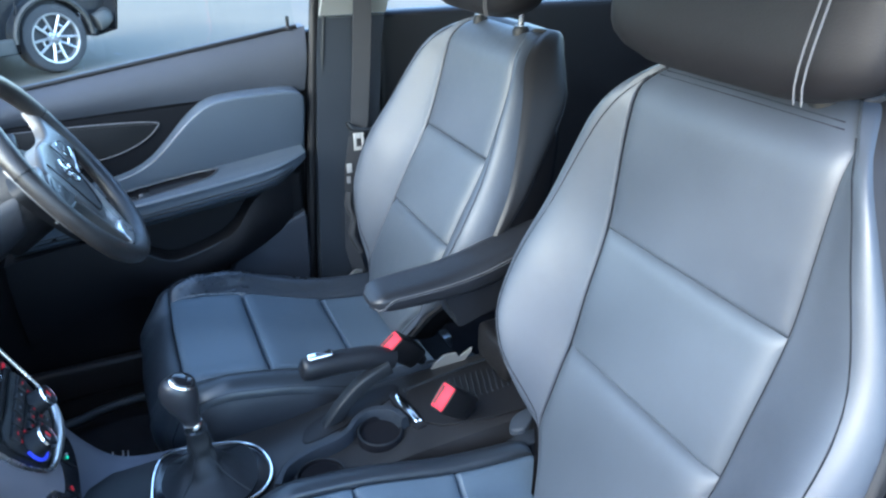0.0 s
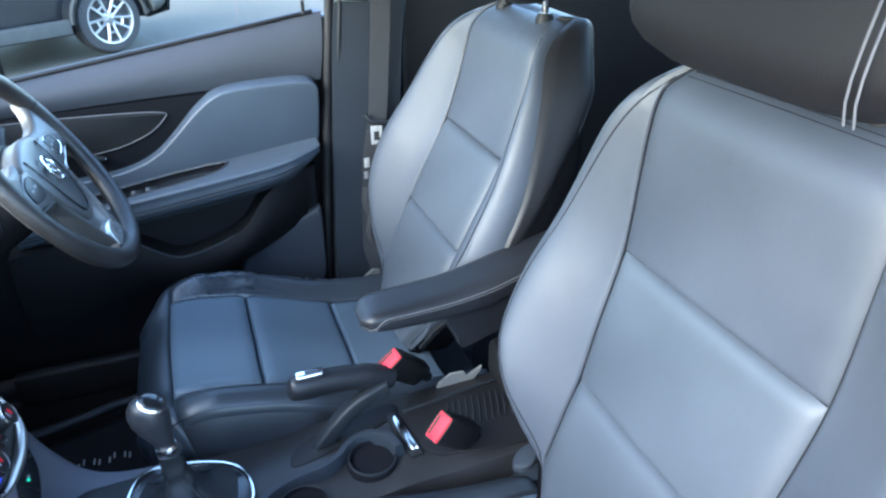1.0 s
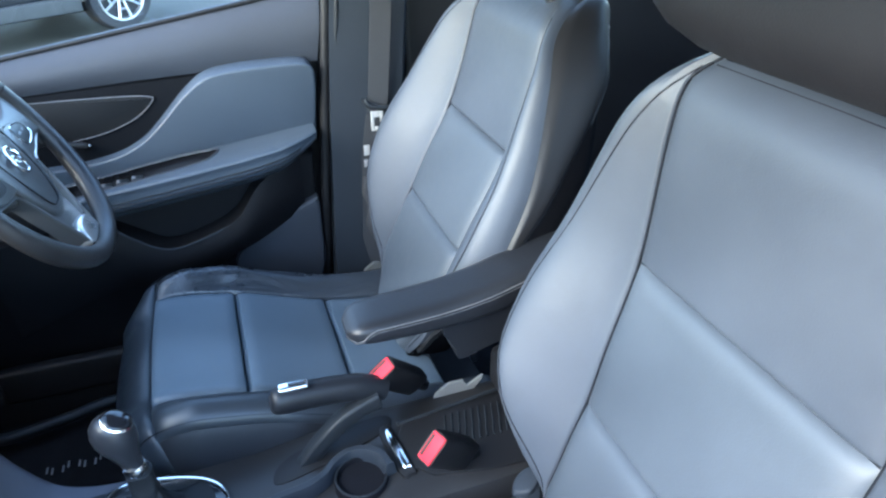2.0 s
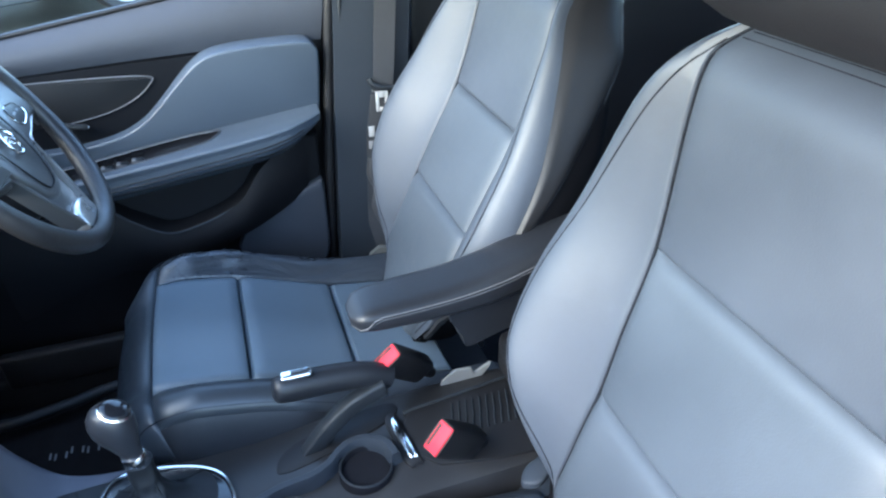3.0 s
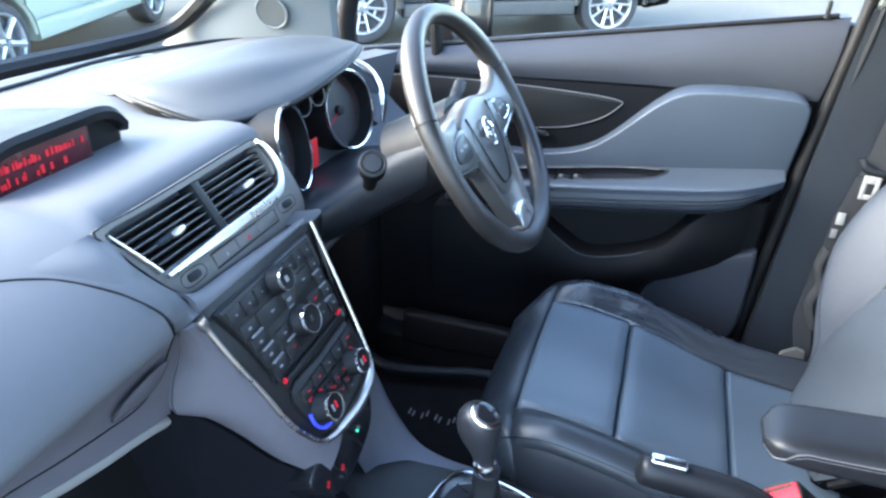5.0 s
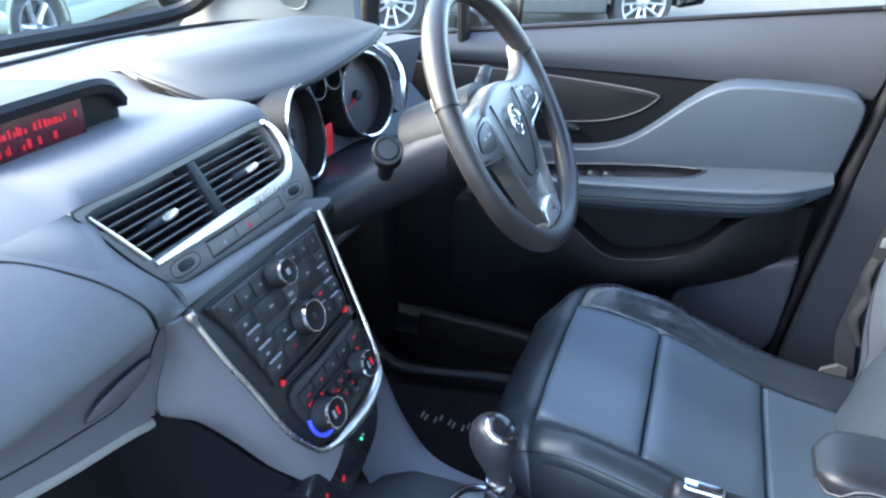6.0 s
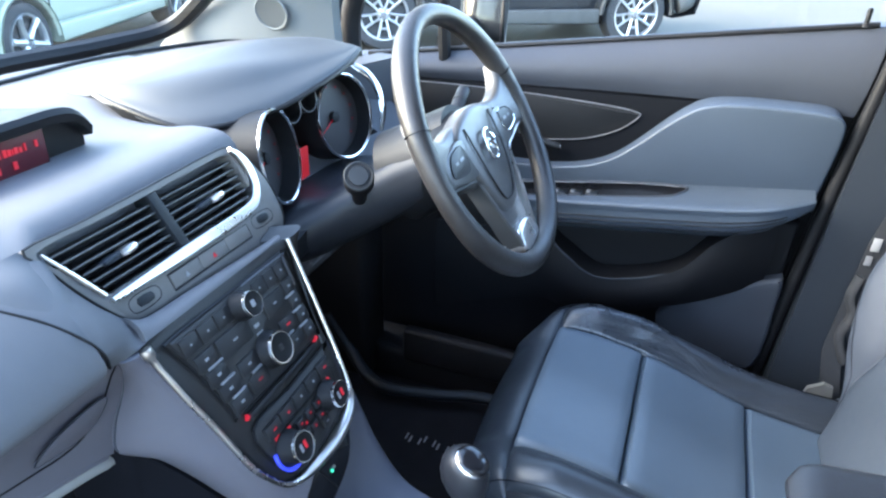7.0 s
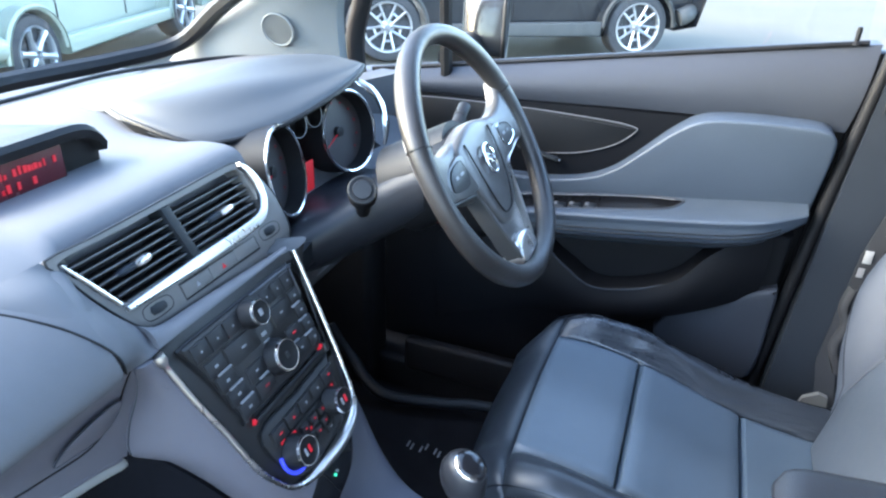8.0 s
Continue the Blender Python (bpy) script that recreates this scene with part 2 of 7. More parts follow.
BLUEGREY = mat("blue_grey_plastic", (0.112, 0.104, 0.117), 0.55, spec=0.35, var=0.08, scale=7, grain=0.35, gscale=1200)
UPPERSKIN = mat("upper_door_vinyl", (0.031, 0.035, 0.045), 0.6, var=0.10, scale=7, grain=0.4, gscale=900, cells=True, wave=0.08, spec=0.3)
BAND = mat("dull_black_panel", (0.004, 0.0045, 0.006), 0.75, spec=0.08, var=0.15, scale=10, grain=0.3, gscale=1200)
POCKET = mat("door_pocket_plastic", (0.0062, 0.0064, 0.0078), 0.6, spec=0.14, var=0.15, scale=10, grain=0.3, gscale=1200)
LEAF = mat("brown_black_inlay", (0.011, 0.011, 0.012), 0.55, var=0.12, scale=8, grain=0.3, gscale=1300, spec=0.22)
COLUMN = mat("column_plastic", (0.017, 0.018, 0.022), 0.42, var=0.12, scale=8, grain=0.3, gscale=1300, spec=0.28)
DOORSKIN = mat("padded_door_vinyl", (0.043, 0.056, 0.076), 0.5, var=0.08, scale=7, grain=0.4, gscale=900, cells=True, wave=0.08)
CHROME = mat("chrome", (0.80, 0.81, 0.83), 0.14, 1.0, var=0.05, scale=12, rvar=0.06)
SATIN = mat("satin_silver", (0.66, 0.63, 0.60), 0.30, 1.0, var=0.05, scale=12)
GREYMETAL = mat("grey_satin_plastic", (0.20, 0.20, 0.21), 0.36, 0.4, var=0.1, scale=12)
STEEL = mat("steel", (0.55, 0.55, 0.56), 0.3, 1.0, var=0.1)
PALESTEEL = mat("brushed_pale_steel", (0.14, 0.14, 0.135), 0.5, 0.0, var=0.12, scale=20)
CARPET = mat("black_carpet", (0.012, 0.012, 0.014), 0.95, spec=0.06, var=0.3, scale=25, grain=0.9, gscale=800)
WEBBING = mat("grey_webbing", (0.024, 0.025, 0.029), 0.75, var=0.1, scale=30, grain=0.6, gscale=900)
LIGHTTRIM = mat("light_grey_trim", (0.145, 0.152, 0.149), 0.75, var=0.06, scale=8, grain=0.3, gscale=1000)
PALELIP = mat("pale_lip_plastic", (0.26, 0.25, 0.235), 0.5, var=0.06, grain=0.2, gscale=1200)
PALEPART = mat("pale_plastic", (0.34, 0.34, 0.34), 0.5, var=0.06)
RED = mat("red_plastic", (0.55, 0.012, 0.028), 0.55, spec=0.25, var=0.06)
SEAM = mat("dark_seam", (0.009, 0.010, 0.013), 0.8, spec=0.05)
HUB = mat("grey_hub_plastic", (0.095, 0.091, 0.089), 0.36, 0.35, var=0.1, grain=0.3, gscale=900)
HUBBRIGHT = mat("satin_hub_plate", (0.085, 0.083, 0.082), 0.34, 0.3, var=0.08, scale=14)
GREYCLAD = mat("grey_cladding", (0.07, 0.07, 0.066), 0.75, spec=0.2)
# dark screen with the display's red glow put into its base colour
SCREEN = mat("red_lit_screen", (0.055, 0.008, 0.012), 0.25, var=0.1)
REDGLOW = glow("red_display", (1.0, 0.02, 0.05), 0.055)
DIALRED = glow("red_dial_light", (1.0, 0.03, 0.05), 0.035)
DIMRED = glow("dim_red_display", (0.8, 0.02, 0.05), 0.010)
BLUEGLOW = glow("blue_light", (0.05, 0.08, 1.0), 0.14)
GREENGLOW = glow("green_light", (0.1, 1.0, 0.6), 0.15)
INK = mat("pale_print", (0.22, 0.22, 0.23), 0.5, var=0.05)
DIAL = mat("dial_face", (0.035, 0.032, 0.034), 0.4, var=0.1, scale=20)
ASPHALT = mat("worn_asphalt", (0.078, 0.071, 0.056), 0.75, spec=0.15, var=0.30, scale=0.6, grain=0.8, gscale=90)
TYRE = mat("tyre_rubber", (0.035, 0.035, 0.037), 0.8, var=0.15, scale=10)
ALLOY = mat("alloy_rim", (0.45, 0.46, 0.47), 0.35, 0.8, var=0.08, scale=8)
PAINT_BLACK = mat("black_car_paint", (0.020, 0.021, 0.023), 0.12, var=0.1, scale=3, rvar=0.04)
PAINT_SILVER = mat("silver_green_paint", (0.34, 0.37, 0.30), 0.34, 0.05, var=0.04, scale=2, rvar=0.05)
DARKGLASS = mat("tinted_glass", (0.015, 0.018, 0.02), 0.05, var=0.1, scale=2, rvar=0.02)
CLEAR = glass("clear_glass")
SCREENGLASS = glass("tinted_windscreen_glass", 0.07, (0.80, 0.84, 0.83, 1))
MIRROR = mat("mirror_glass", (0.85, 0.87, 0.88), 0.03, 1.0, var=0.01, rvar=0.01)
GREYPAINT = mat("painted_steel", (0.035, 0.036, 0.04), 0.3, var=0.08)

# ---- the car's shell and the yard ----
ground = part("ground", sheet(lambda a, b: Vector((150 * a, 150 * b, 0)), 6, 6), ASPHALT)
tagged(ground, "grey worn asphalt of a car park", "ground", kind="structure")
floor_ = part("floor", box(-1.55, 1.5, -0.70, 0.70, 0.33, 0.40, 0.01), CARPET)
tagged(floor_, "black carpeted car floor", "floor", kind="structure")
ceiling = part("ceiling", sheet(lambda a, b: Vector((0.375 + 0.925 * a - 0.03 * a * a, 0.62 * b, 1.62 - 0.03 * b * b - 0.03 * a * a)), 12, 10, (0, 0, 0.03)), LIGHTTRIM)
tagged(ceiling, "pale grey cloth headliner of a car", "ceiling", kind="structure")
tail = part("wall_rear", box(1.5, 1.56, -0.72, 0.72, 0.33, 1.58, 0.01), BLACK)
tagged(tail, "dark trimmed rear end of the cabin", "wall", kind="structure")
front = part("wall_front", box(-1.62, -1.55, -0.72, 0.72, 0.33, 1.06, 0.01), BLACK)
tagged(front, "dark bulkhead behind the dashboard", "wall", kind="structure")

# sills on both sides
for y0, y1, nm in ((0.64, 0.86, "sill_driver"), (-0.80, -0.66, "sill_passenger")):
    s = part(nm, box(-1.15, 1.2, y0, y1, 0.30, 0.48, 0.02, 3), BLACK)
    tagged(s, "dark plastic door sill trim", "sill", kind="structure")
kick = part("kick_panel", box(-1.55, -1.02, 0.60, 0.70, 0.40, 1.05, 0.02, 3), BLACK)
tagged(kick, "black footwell side panel", "panel", kind="structure")
kick2 = part("kick_panel", box(-1.55, -1.0, -0.70, -0.60, 0.40, 1.05, 0.02, 3), BLACK)
tagged(kick2, "black footwell side panel", "panel", kind="structure")


def pillar(name, path, r, material, label, flat=0.6):
    ob = part(name, tube(smooth(path, 8), r, 14, flat=flat, side=(0, 1, 0)), material)
    return tagged(ob, label, "pillar", kind="structure")


# middle post by the driver's door: a dark lower cover and a pale upper one
lower_b = part("pillar_b_driver", loft([[Vector((x0 + dx, 0.80 - (0.075 if 0 < i < 5 else 0.0) - w, z)) for i, dx in enumerate((0, 0.0, 0.012, 0.06, 0.16, 0.19, 0.19))]
                                        for x0, z, w in ((-0.215, 0.40, 0.02), (-0.205, 0.62, 0.02), (-0.185, 0.95, 0.01), (-0.165, 1.19, 0.0), (-0.155, 1.262, 0.0))]), PILLARGREY)
tagged(lower_b, "dark grey plastic door pillar cover", "pillar", kind="structure")
upper_b = part("pillar_b_upper", loft([[Vector((x0 + dx, 0.79 - (0.07 if 0 < i < 5 else 0.0) - w, z)) for i, dx in enumerate((0, 0.0, 0.012, 0.06, 0.16, 0.19, 0.19))]
                                       for x0, z, w in ((-0.152, 1.268, 0.0), (-0.13, 1.40, 0.03), (-0.10, 1.60, 0.12))]), LIGHTTRIM)
tagged(upper_b, "pale grey upper door pillar cover", "pillar", kind="structure")
seal = part("door_seal", tube(smooth([(-0.235, 0.735, 0.42), (-0.222, 0.735, 0.62), (-0.197, 0.735, 0.93), (-0.172, 0.735, 1.17), (-0.15, 0.735, 1.36), (-0.115, 0.66, 1.58)], 8), 0.011, 10), BLACK)
tagged(seal, "black rubber door seal", "seal", kind="structure")
seal2 = part("pillar_edge", tube(smooth([(-0.215, 0.728, 0.42), (-0.203, 0.728, 0.62), (-0.178, 0.728, 0.93), (-0.152, 0.728, 1.17), (-0.13, 0.72, 1.36), (-0.095, 0.64, 1.58)], 8), 0.006, 8), TRIM)
tagged(seal2, "grey edge strip of the door opening", "trim", kind="structure")
bp = part("pillar_b_passenger", box(0.12, 0.32, -0.80, -0.72, 0.40, 1.60, 0.02, 3), TRIM)
tagged(bp, "grey plastic door pillar cover", "pillar", kind="structure")

# windscreen posts
for sy in (1, -1):
    def post(a, b, sy=sy):
        z = 1.09 + 0.51 * (b + 1) / 2
        xl = interp(((1.08, -1.555), (1.145, -1.47), (1.234, -1.315), (1.35, -1.12), (1.60, -0.62)), z)[0]
        xr = interp(((1.08, -1.128), (1.25, -1.118), (1.32, -1.05), (1.42, -0.88), (1.60, -0.46)), z)[0]
        y = interp(((1.08, 0.715), (1.25, 0.690), (1.40, 0.645), (1.60, 0.56)), z)[0]
        return Vector((xl + (xr - xl) * (a + 1) / 2, sy * (y - 0.03 * (1 - a * a) - 0.03 * (1 - a) / 2), z))

    ap = part("pillar_a", sheet(post, 14, 24, (0, sy * 0.03, 0), cap=False), LIGHTTRIM)
    tagged(ap, "pale grey windscreen pillar cover", "pillar", kind="structure")
    if sy > 0:
        m = axes((-1.235, 0.6512, 1.186), (1, 0, 0), (0.10, -1, -0.28))
        part("speaker_grille", lathe(((0.0300, -0.003), (0.0315, -0.0010), (0.0330, -0.0008), (0.0350, -0.003)), m, 40), LIGHTTRIM, ap)
jamb = part("door_jamb", box(-0.245, 0.03, 0.80, 0.85, 0.42, 1.225, 0.01), BLACK)
tagged(jamb, "dark painted door jamb", "door frame", kind="structure")
# driver's door window frame, dark
wf = part("window_frame", join(tube(smooth([(-1.12, 0.765, 1.09), (-1.115, 0.765, 1.20), (-1.02, 0.74, 1.38), (-0.75, 0.70, 1.54), (-0.13, 0.64, 1.60)], 8), 0.021, 10, flat=0.7, side=(0, 1, 0)),
                               tube(smooth([(-0.925, 0.785, 1.10), (-0.925, 0.77, 1.22), (-0.915, 0.725, 1.48)], 6), 0.013, 8)), BLACK)
tagged(wf, "black frame of the driver's door window", "window frame", kind="structure")
screen_edge = part("windscreen_seal", tube(smooth([(-1.50, -0.70, 1.09), (-1.56, -0.3, 1.12), (-1.575, 0.0, 1.125), (-1.565, 0.32, 1.12), (-1.535, 0.52, 1.12), (-1.47, 0.645, 1.142), (-1.33, 0.628, 1.236), (-1.13, 0.600, 1.35), (-0.64, 0.52, 1.60)], 8), 0.017, 8), BLACK)
tagged(screen_edge, "black rubber edge of the windscreen", "seal", kind="structure")

# the bonnet outside the windscreen is below the line of sight; the near scuttle closes the gap
scuttle = part("scuttle", box(-1.75, -1.57, -0.70, 0.70, 0.95, 1.06, 0.02), BLACK)
tagged(scuttle, "black plastic scuttle below the windscreen", "trim", kind="structure")


# ---- driver's door ----
def side3(a, b, d):
    return Vector((a, d, b))


def belt(x):
    return 1.232 + (x + 0.21) * 0.153


door = thing("door_1", (-0.65, 0.8, 0.45), "closed driver's door with padded blue-grey and black trim", "door", kind="structure")
# core of the door, closed from below to the belt
part("door_core", prism([(-1.16, 0.46), (-0.24, 0.46), (-0.215, 0.75), (-0.172, belt(-0.172) - 0.03), (-1.14, belt(-1.14) - 0.03)], side3, 0.86, 0.79, 0.006), BLACK, door)


# upper panel under the glass, leaning inwards
def upper(a, b):
    x = -0.68 + 0.500 * a
    zt, zb = belt(x), interp(((-1.2, 1.050), (-1.086, 1.062), (-0.675, 1.083), (-0.416, 1.092), (-0.17, 1.092)), x)[0]
    t = (b + 1) / 2
    return Vector((x + 0.010 * t * max(0, a) ** 6 - 0.010 * (1 - t) * max(0, a) ** 6, 0.772 + 0.028 * t ** 2.5 - 0.012 * math.sin(math.pi * t), zb + (zt - zb) * t))


part("upper_panel", sheet(upper, 40, 12, (0, 0.05, 0)), UPPERSKIN, door, "grey padded upper door panel")
part("belt_seal", tube([(x, 0.800, belt(x) + 0.002) for x in (-1.10, -0.9, -0.7, -0.5, -0.35, -0.19)], 0.005, 8), BLACK, door)
part("lock_pin", join(lathe(((0.0, 0.030), (0.0035, 0.029), (0.0045, 0.024), (0.004, 0.0)), Matrix.Translation((-0.209, 0.802, belt(-0.209))), 12),
                      lathe(((0.0, 0.006), (0.008, 0.005), (0.010, 0.0)), Matrix.Translation((-0.209, 0.802, belt(-0.209))), 14)), BLACK, door, "black lock pin")

# dark band with the leaf-shaped inlay
band = [(-1.16, 0.86), (-1.16, 1.052), (-0.90, 1.073), (-0.675, 1.081), (-0.416, 1.089), (-0.21, 1.089), (-0.235, 0.80), (-0.6, 0.78)]
part("dark_band", prism(band, side3, 0.80, 0.768, 0.006), BAND, door, "black door band")
leaf = smooth([(-1.12, 1.050), (-0.953, 1.063), (-0.761, 1.066), (-0.60, 1.062), (-0.540, 1.056), (-0.535, 1.046), (-0.57, 1.016), (-0.63, 0.992), (-0.70, 0.980), (-0.80, 0.975), (-0.90, 0.972), (-1.12, 0.965)], 6, True)
inlay = part("leaf_inlay", prism(leaf, side3, 0.77, 0.7645, 0.003), LEAF, door, "dark brown-grey inlay with a thin bright edge")
part("inlay_edge", tube([Vector((p.x, 0.7648, p.y)) for p in smooth([(-1.12, 1.050, 0), (-0.953, 1.063, 0), (-0.761, 1.066, 0), (-0.60, 1.062, 0), (-0.540, 1.056, 0), (-0.535, 1.046, 0), (-0.57, 1.016, 0), (-0.63, 0.992, 0), (-0.70, 0.980, 0)], 6)], 0.0009, 6), GREYMETAL, inlay)
handle = part("door_release", tube(smooth([(-0.82, 0.755, 1.03), (-0.76, 0.742, 1.012), (-0.71, 0.745, 0.985), (-0.672, 0.757, 0.972)], 6), [0.006] * 18 + [0.004], 8), PANELDARK, door, "dark door release lever with a bright tip")
part("lever_tip", tube([(-0.700, 0.7465, 0.9815), (-0.685, 0.751, 0.9765), (-0.670, 0.7575, 0.9715)], [0.0035, 0.0034, 0.0028], 8), CHROME, handle)

# padded insert that runs into the armrest
ins = smooth([(-0.808, 0.924), (-0.696, 0.934), (-0.623, 0.947), (-0.572, 0.970), (-0.531, 1.004), (-0.470, 1.065), (-0.425, 1.096), (-0.373, 1.106), (-0.301, 1.109), (-0.237, 1.108), (-0.213, 1.098), (-0.207, 1.071), (-0.211, 0.995), (-0.218, 0.946), (-0.245, 0.922), (-0.50, 0.885), (-0.80, 0.855)], 5, True)


def pad3(a, b, d):
    """The insert leans in towards its top."""
    return Vector((a, d + 0.2 * (1.06 - b), b))


part("padded_insert", prism(ins, pad3, 0.775, 0.713, 0.005, 3), DOORSKIN, door, "smooth blue-grey padded insert")


# armrest: top shelf, then a rolled front edge
def armrest(a, b):
    x = -0.545 + 0.325 * a
    zt = 0.962 + (x + 0.22) * 0.145
    k = (b + 1) / 2
    depth = interp(((-0.90, 0.690), (-0.70, 0.668), (-0.45, 0.652), (-0.30, 0.655), (-0.235, 0.685), (-0.20, 0.715)), x)[0]
    end = interp(((-0.90, 1.0), (-0.36, 1.0), (-0.29, 0.86), (-0.245, 0.60), (-0.215, 0.35)), x)[0]
    rows = ((0, 0.735, 0.012), (0.22, 0.715, 0.004), (0.42, 0.0, 0.0), (0.56, 0.0, -0.014 * end), (0.78, 0.005, -0.043 * end), (1.0, 0.034, -0.064 * end))
    y, dz = interp(tuple((r[0], depth + r[1] if r[1] < 0.1 else (0.752 if r[0] == 0 else 0.5 * (0.73 + depth)), r[2]) for r in rows), k)
    return Vector((x, y, zt + dz))


def shelf3(a, b, d):
    """The armrest's top: b runs from its rolled edge to the door."""
    return Vector((a, b, 0.9195 + (a + 0.55) * 0.145 + 0.176 * (b - 0.702) + d))


# the switch tray is sunk into it
tray_far = [(-0.80, 0.733), (-0.69, 0.734), (-0.585, 0.737), (-0.487, 0.735), (-0.440, 0.728)]
rec = [(p.x, p.y) for p in smooth([(x, y, 0) for x, y in tray_far + [(-0.425, 0.721), (-0.436, 0.704), (-0.462, 0.690), (-0.543, 0.685), (-0.66, 0.682), (-0.80, 0.680)]], 6, True)]


def within(x, y, poly):
    inside = False
    for p, q in zip(poly, poly[1:] + poly[:1]):
        if (p[1] > y) != (q[1] > y) and x < p[0] + (q[0] - p[0]) * (y - p[1]) / (q[1] - p[1]):
            inside = not inside
    return inside


rest_bm = sheet(armrest, 170, 60, (0, 0.004, -0.004), cap=False)
bmesh.ops.delete(rest_bm, geom=[f for f in rest_bm.faces if within(f.calc_center_median().x, f.calc_center_median().y, rec) and f.calc_center_median().z > 0.880 + (f.calc_center_median().x + 0.55) * 0.145], context="FACES")
part("armrest", rest_bm, DOORSKIN, door, "padded armrest with stitched edge")
for dz in (-0.026, -0.034, -0.046):
    part("stitching", tube([armrest((x + 0.545) / 0.325, 2 * interp(((0, 0.42), (0.014, 0.56), (0.043, 0.78), (0.064, 1.0)), -dz)[0] - 1) + Vector((0, -0.0004, 0)) for x in [-0.86 + 0.60 * i / 40 for i in range(41)]], 0.0013, 6), BLACK, door)
pan = part("switch_tray", join(prism(rec, shelf3, -0.030, -0.016, 0.001), loft([[shelf3(p[0], p[1], d) for p in rec] for d in (0.0015, -0.004, -0.018)], caps=False)), PIANO, door, "gloss black sunken window switch tray")
part("tray_rim", tube([shelf3(p[0], p[1], 0.0006) for p in rec], 0.0022, 8, True), UPPERSKIN, pan)
part("tray_edge", tube([shelf3(p[0], p[1], 0.0008) for p in smooth([(q[0], q[1] - 0.0035, 0) for q in tray_far], 5)], 0.0006, 6), GREYMETAL, pan)
for i, x in enumerate((-0.652, -0.622, -0.592)):
    c = shelf3(x, 0.710, -0.008)
    sw = part("window_switch", box(c.x - 0.012, c.x + 0.012, c.y - 0.010, c.y + 0.010, c.z - 0.010, c.z + 0.003, 0.004, 3), TRIM, pan)
    part("switch_edge", box(c.x - 0.010, c.x - 0.003, c.y - 0.008, c.y + 0.004, c.z + 0.0015, c.z + 0.0045, 0.001), GREYMETAL, sw)

# lower part: black panel, bottle pocket and the lighter corner
low = [(-1.16, 0.46), (-0.245, 0.46), (-0.232, 0.62), (-0.225, 0.90), (-0.30, 0.905), (-0.8, 0.84), (-1.16, 0.80)]
part("lower_panel", prism(low, side3, 0.80, 0.735, 0.012, 3), POCKET, door)
corner = smooth([(-0.395, 0.722), (-0.34, 0.745), (-0.285, 0.776), (-0.240, 0.797), (-0.228, 0.795), (-0.227, 0.74), (-0.235, 0.60), (-0.30, 0.60), (-0.43, 0.645)], 4, True)
part("corner_panel", prism(corner, side3, 0.74, 0.712, 0.008, 3), UPPERSKIN, door, "lighter grey corner panel")


def pocket(a, b):
    x = -0.575 + 0.315 * a
    top = interp(((-0.95, 0.80), (-0.70, 0.83), (-0.62, 0.785), (-0.56, 0.750), (-0.48, 0.765), (-0.41, 0.800), (-0.36, 0.862), (-0.30, 0.900), (-0.26, 0.912)), x)[0]
    bot = interp(((-0.95, 0.60), (-0.671, 0.700), (-0.586, 0.682), (-0.50, 0.70), (-0.44, 0.732), (-0.395, 0.750), (-0.34, 0.772), (-0.28, 0.798), (-0.25, 0.810)), x)[0] - 0.03
    k = (b + 1) / 2
    return Vector((x, 0.672 + 0.012 * (1 - k) ** 2 + 0.14 * max(0, a - 0.55) ** 1.5 - 0.01 * math.sin(math.pi * k), bot + (top - bot) * k))


pk = part("door_pocket", sheet(pocket, 40, 14, (0, 0.06, 0)), POCKET, door, "black moulded door pocket")
part("pocket_lip", tube(smooth([(-0.66, 0.674, 0.82), (-0.62, 0.671, 0.785), (-0.56, 0.670, 0.752), (-0.48, 0.671, 0.766), (-0.415, 0.678, 0.790)], 8), 0.0022, 8), PILLARGREY, pk)
part("pocket_edge", tube(smooth([(-0.72, 0.680, 0.735), (-0.671, 0.678, 0.706), (-0.586, 0.677, 0.686), (-0.50, 0.679, 0.702), (-0.43, 0.686, 0.730), (-0.39, 0.700, 0.765)], 8), 0.0022, 6), TRIM, pk)
pane = part("window_1", sheet(lambda a, b: Vector((-0.66 + 0.45 * a - 0.02 * b, 0.806 - 0.10 * ((b + 1) / 2) ** 1.3, belt(-0.66 + 0.45 * a) - 0.02 + (1.58 - belt(-0.66 + 0.45 * a)) * (b + 1) / 2)), 8, 6), CLEAR)
pane.visible_shadow = False
tagged(pane, "clear side window glass", "window", kind="structure")
ws = part("windscreen", sheet(lambda a, b: Vector((-1.56 + 0.98 * (b + 1) / 2 + 0.06 * a * a, a * (0.69 - 0.12 * (b + 1) / 2), 1.125 + 0.47 * (b + 1) / 2)), 12, 8), SCREENGLASS)
tagged(ws, "clear windscreen glass", "window", kind="structure")

# unseen passenger door, swung open on its front hinges beside the camera, blocks light
open_door = thing("door_2", (-1.02, -0.80, 0.40), "passenger door standing wide open", "door", kind="structure")
DA = Vector((math.cos(radians(64)), -math.sin(radians(64)), 0))
DB = Vector((-DA.y, DA.x, 0))


def swung(a, b, d):
    return Vector((-1.02, -0.80, 0)) + DA * a + DB * d + Vector((0, 0, b))


part("door_shell", prism(smooth([(0.0, 0.44), (0.02, 0.40), (0.86, 0.40), (0.92, 0.46), (0.96, 0.80), (0.98, 1.20), (0.0, 1.09)], 3, True), swung, -0.075, -0.045, 0.010), GREYPAINT, open_door, "dark painted outer skin")
part("door_trim", prism(smooth([(0.03, 0.48), (0.06, 0.45), (0.84, 0.45), (0.89, 0.50), (0.93, 0.80), (0.95, 1.19), (0.03, 1.085)], 3, True), swung, -0.045, 0.010, 0.010), BLACK, open_door, "black inner trim")
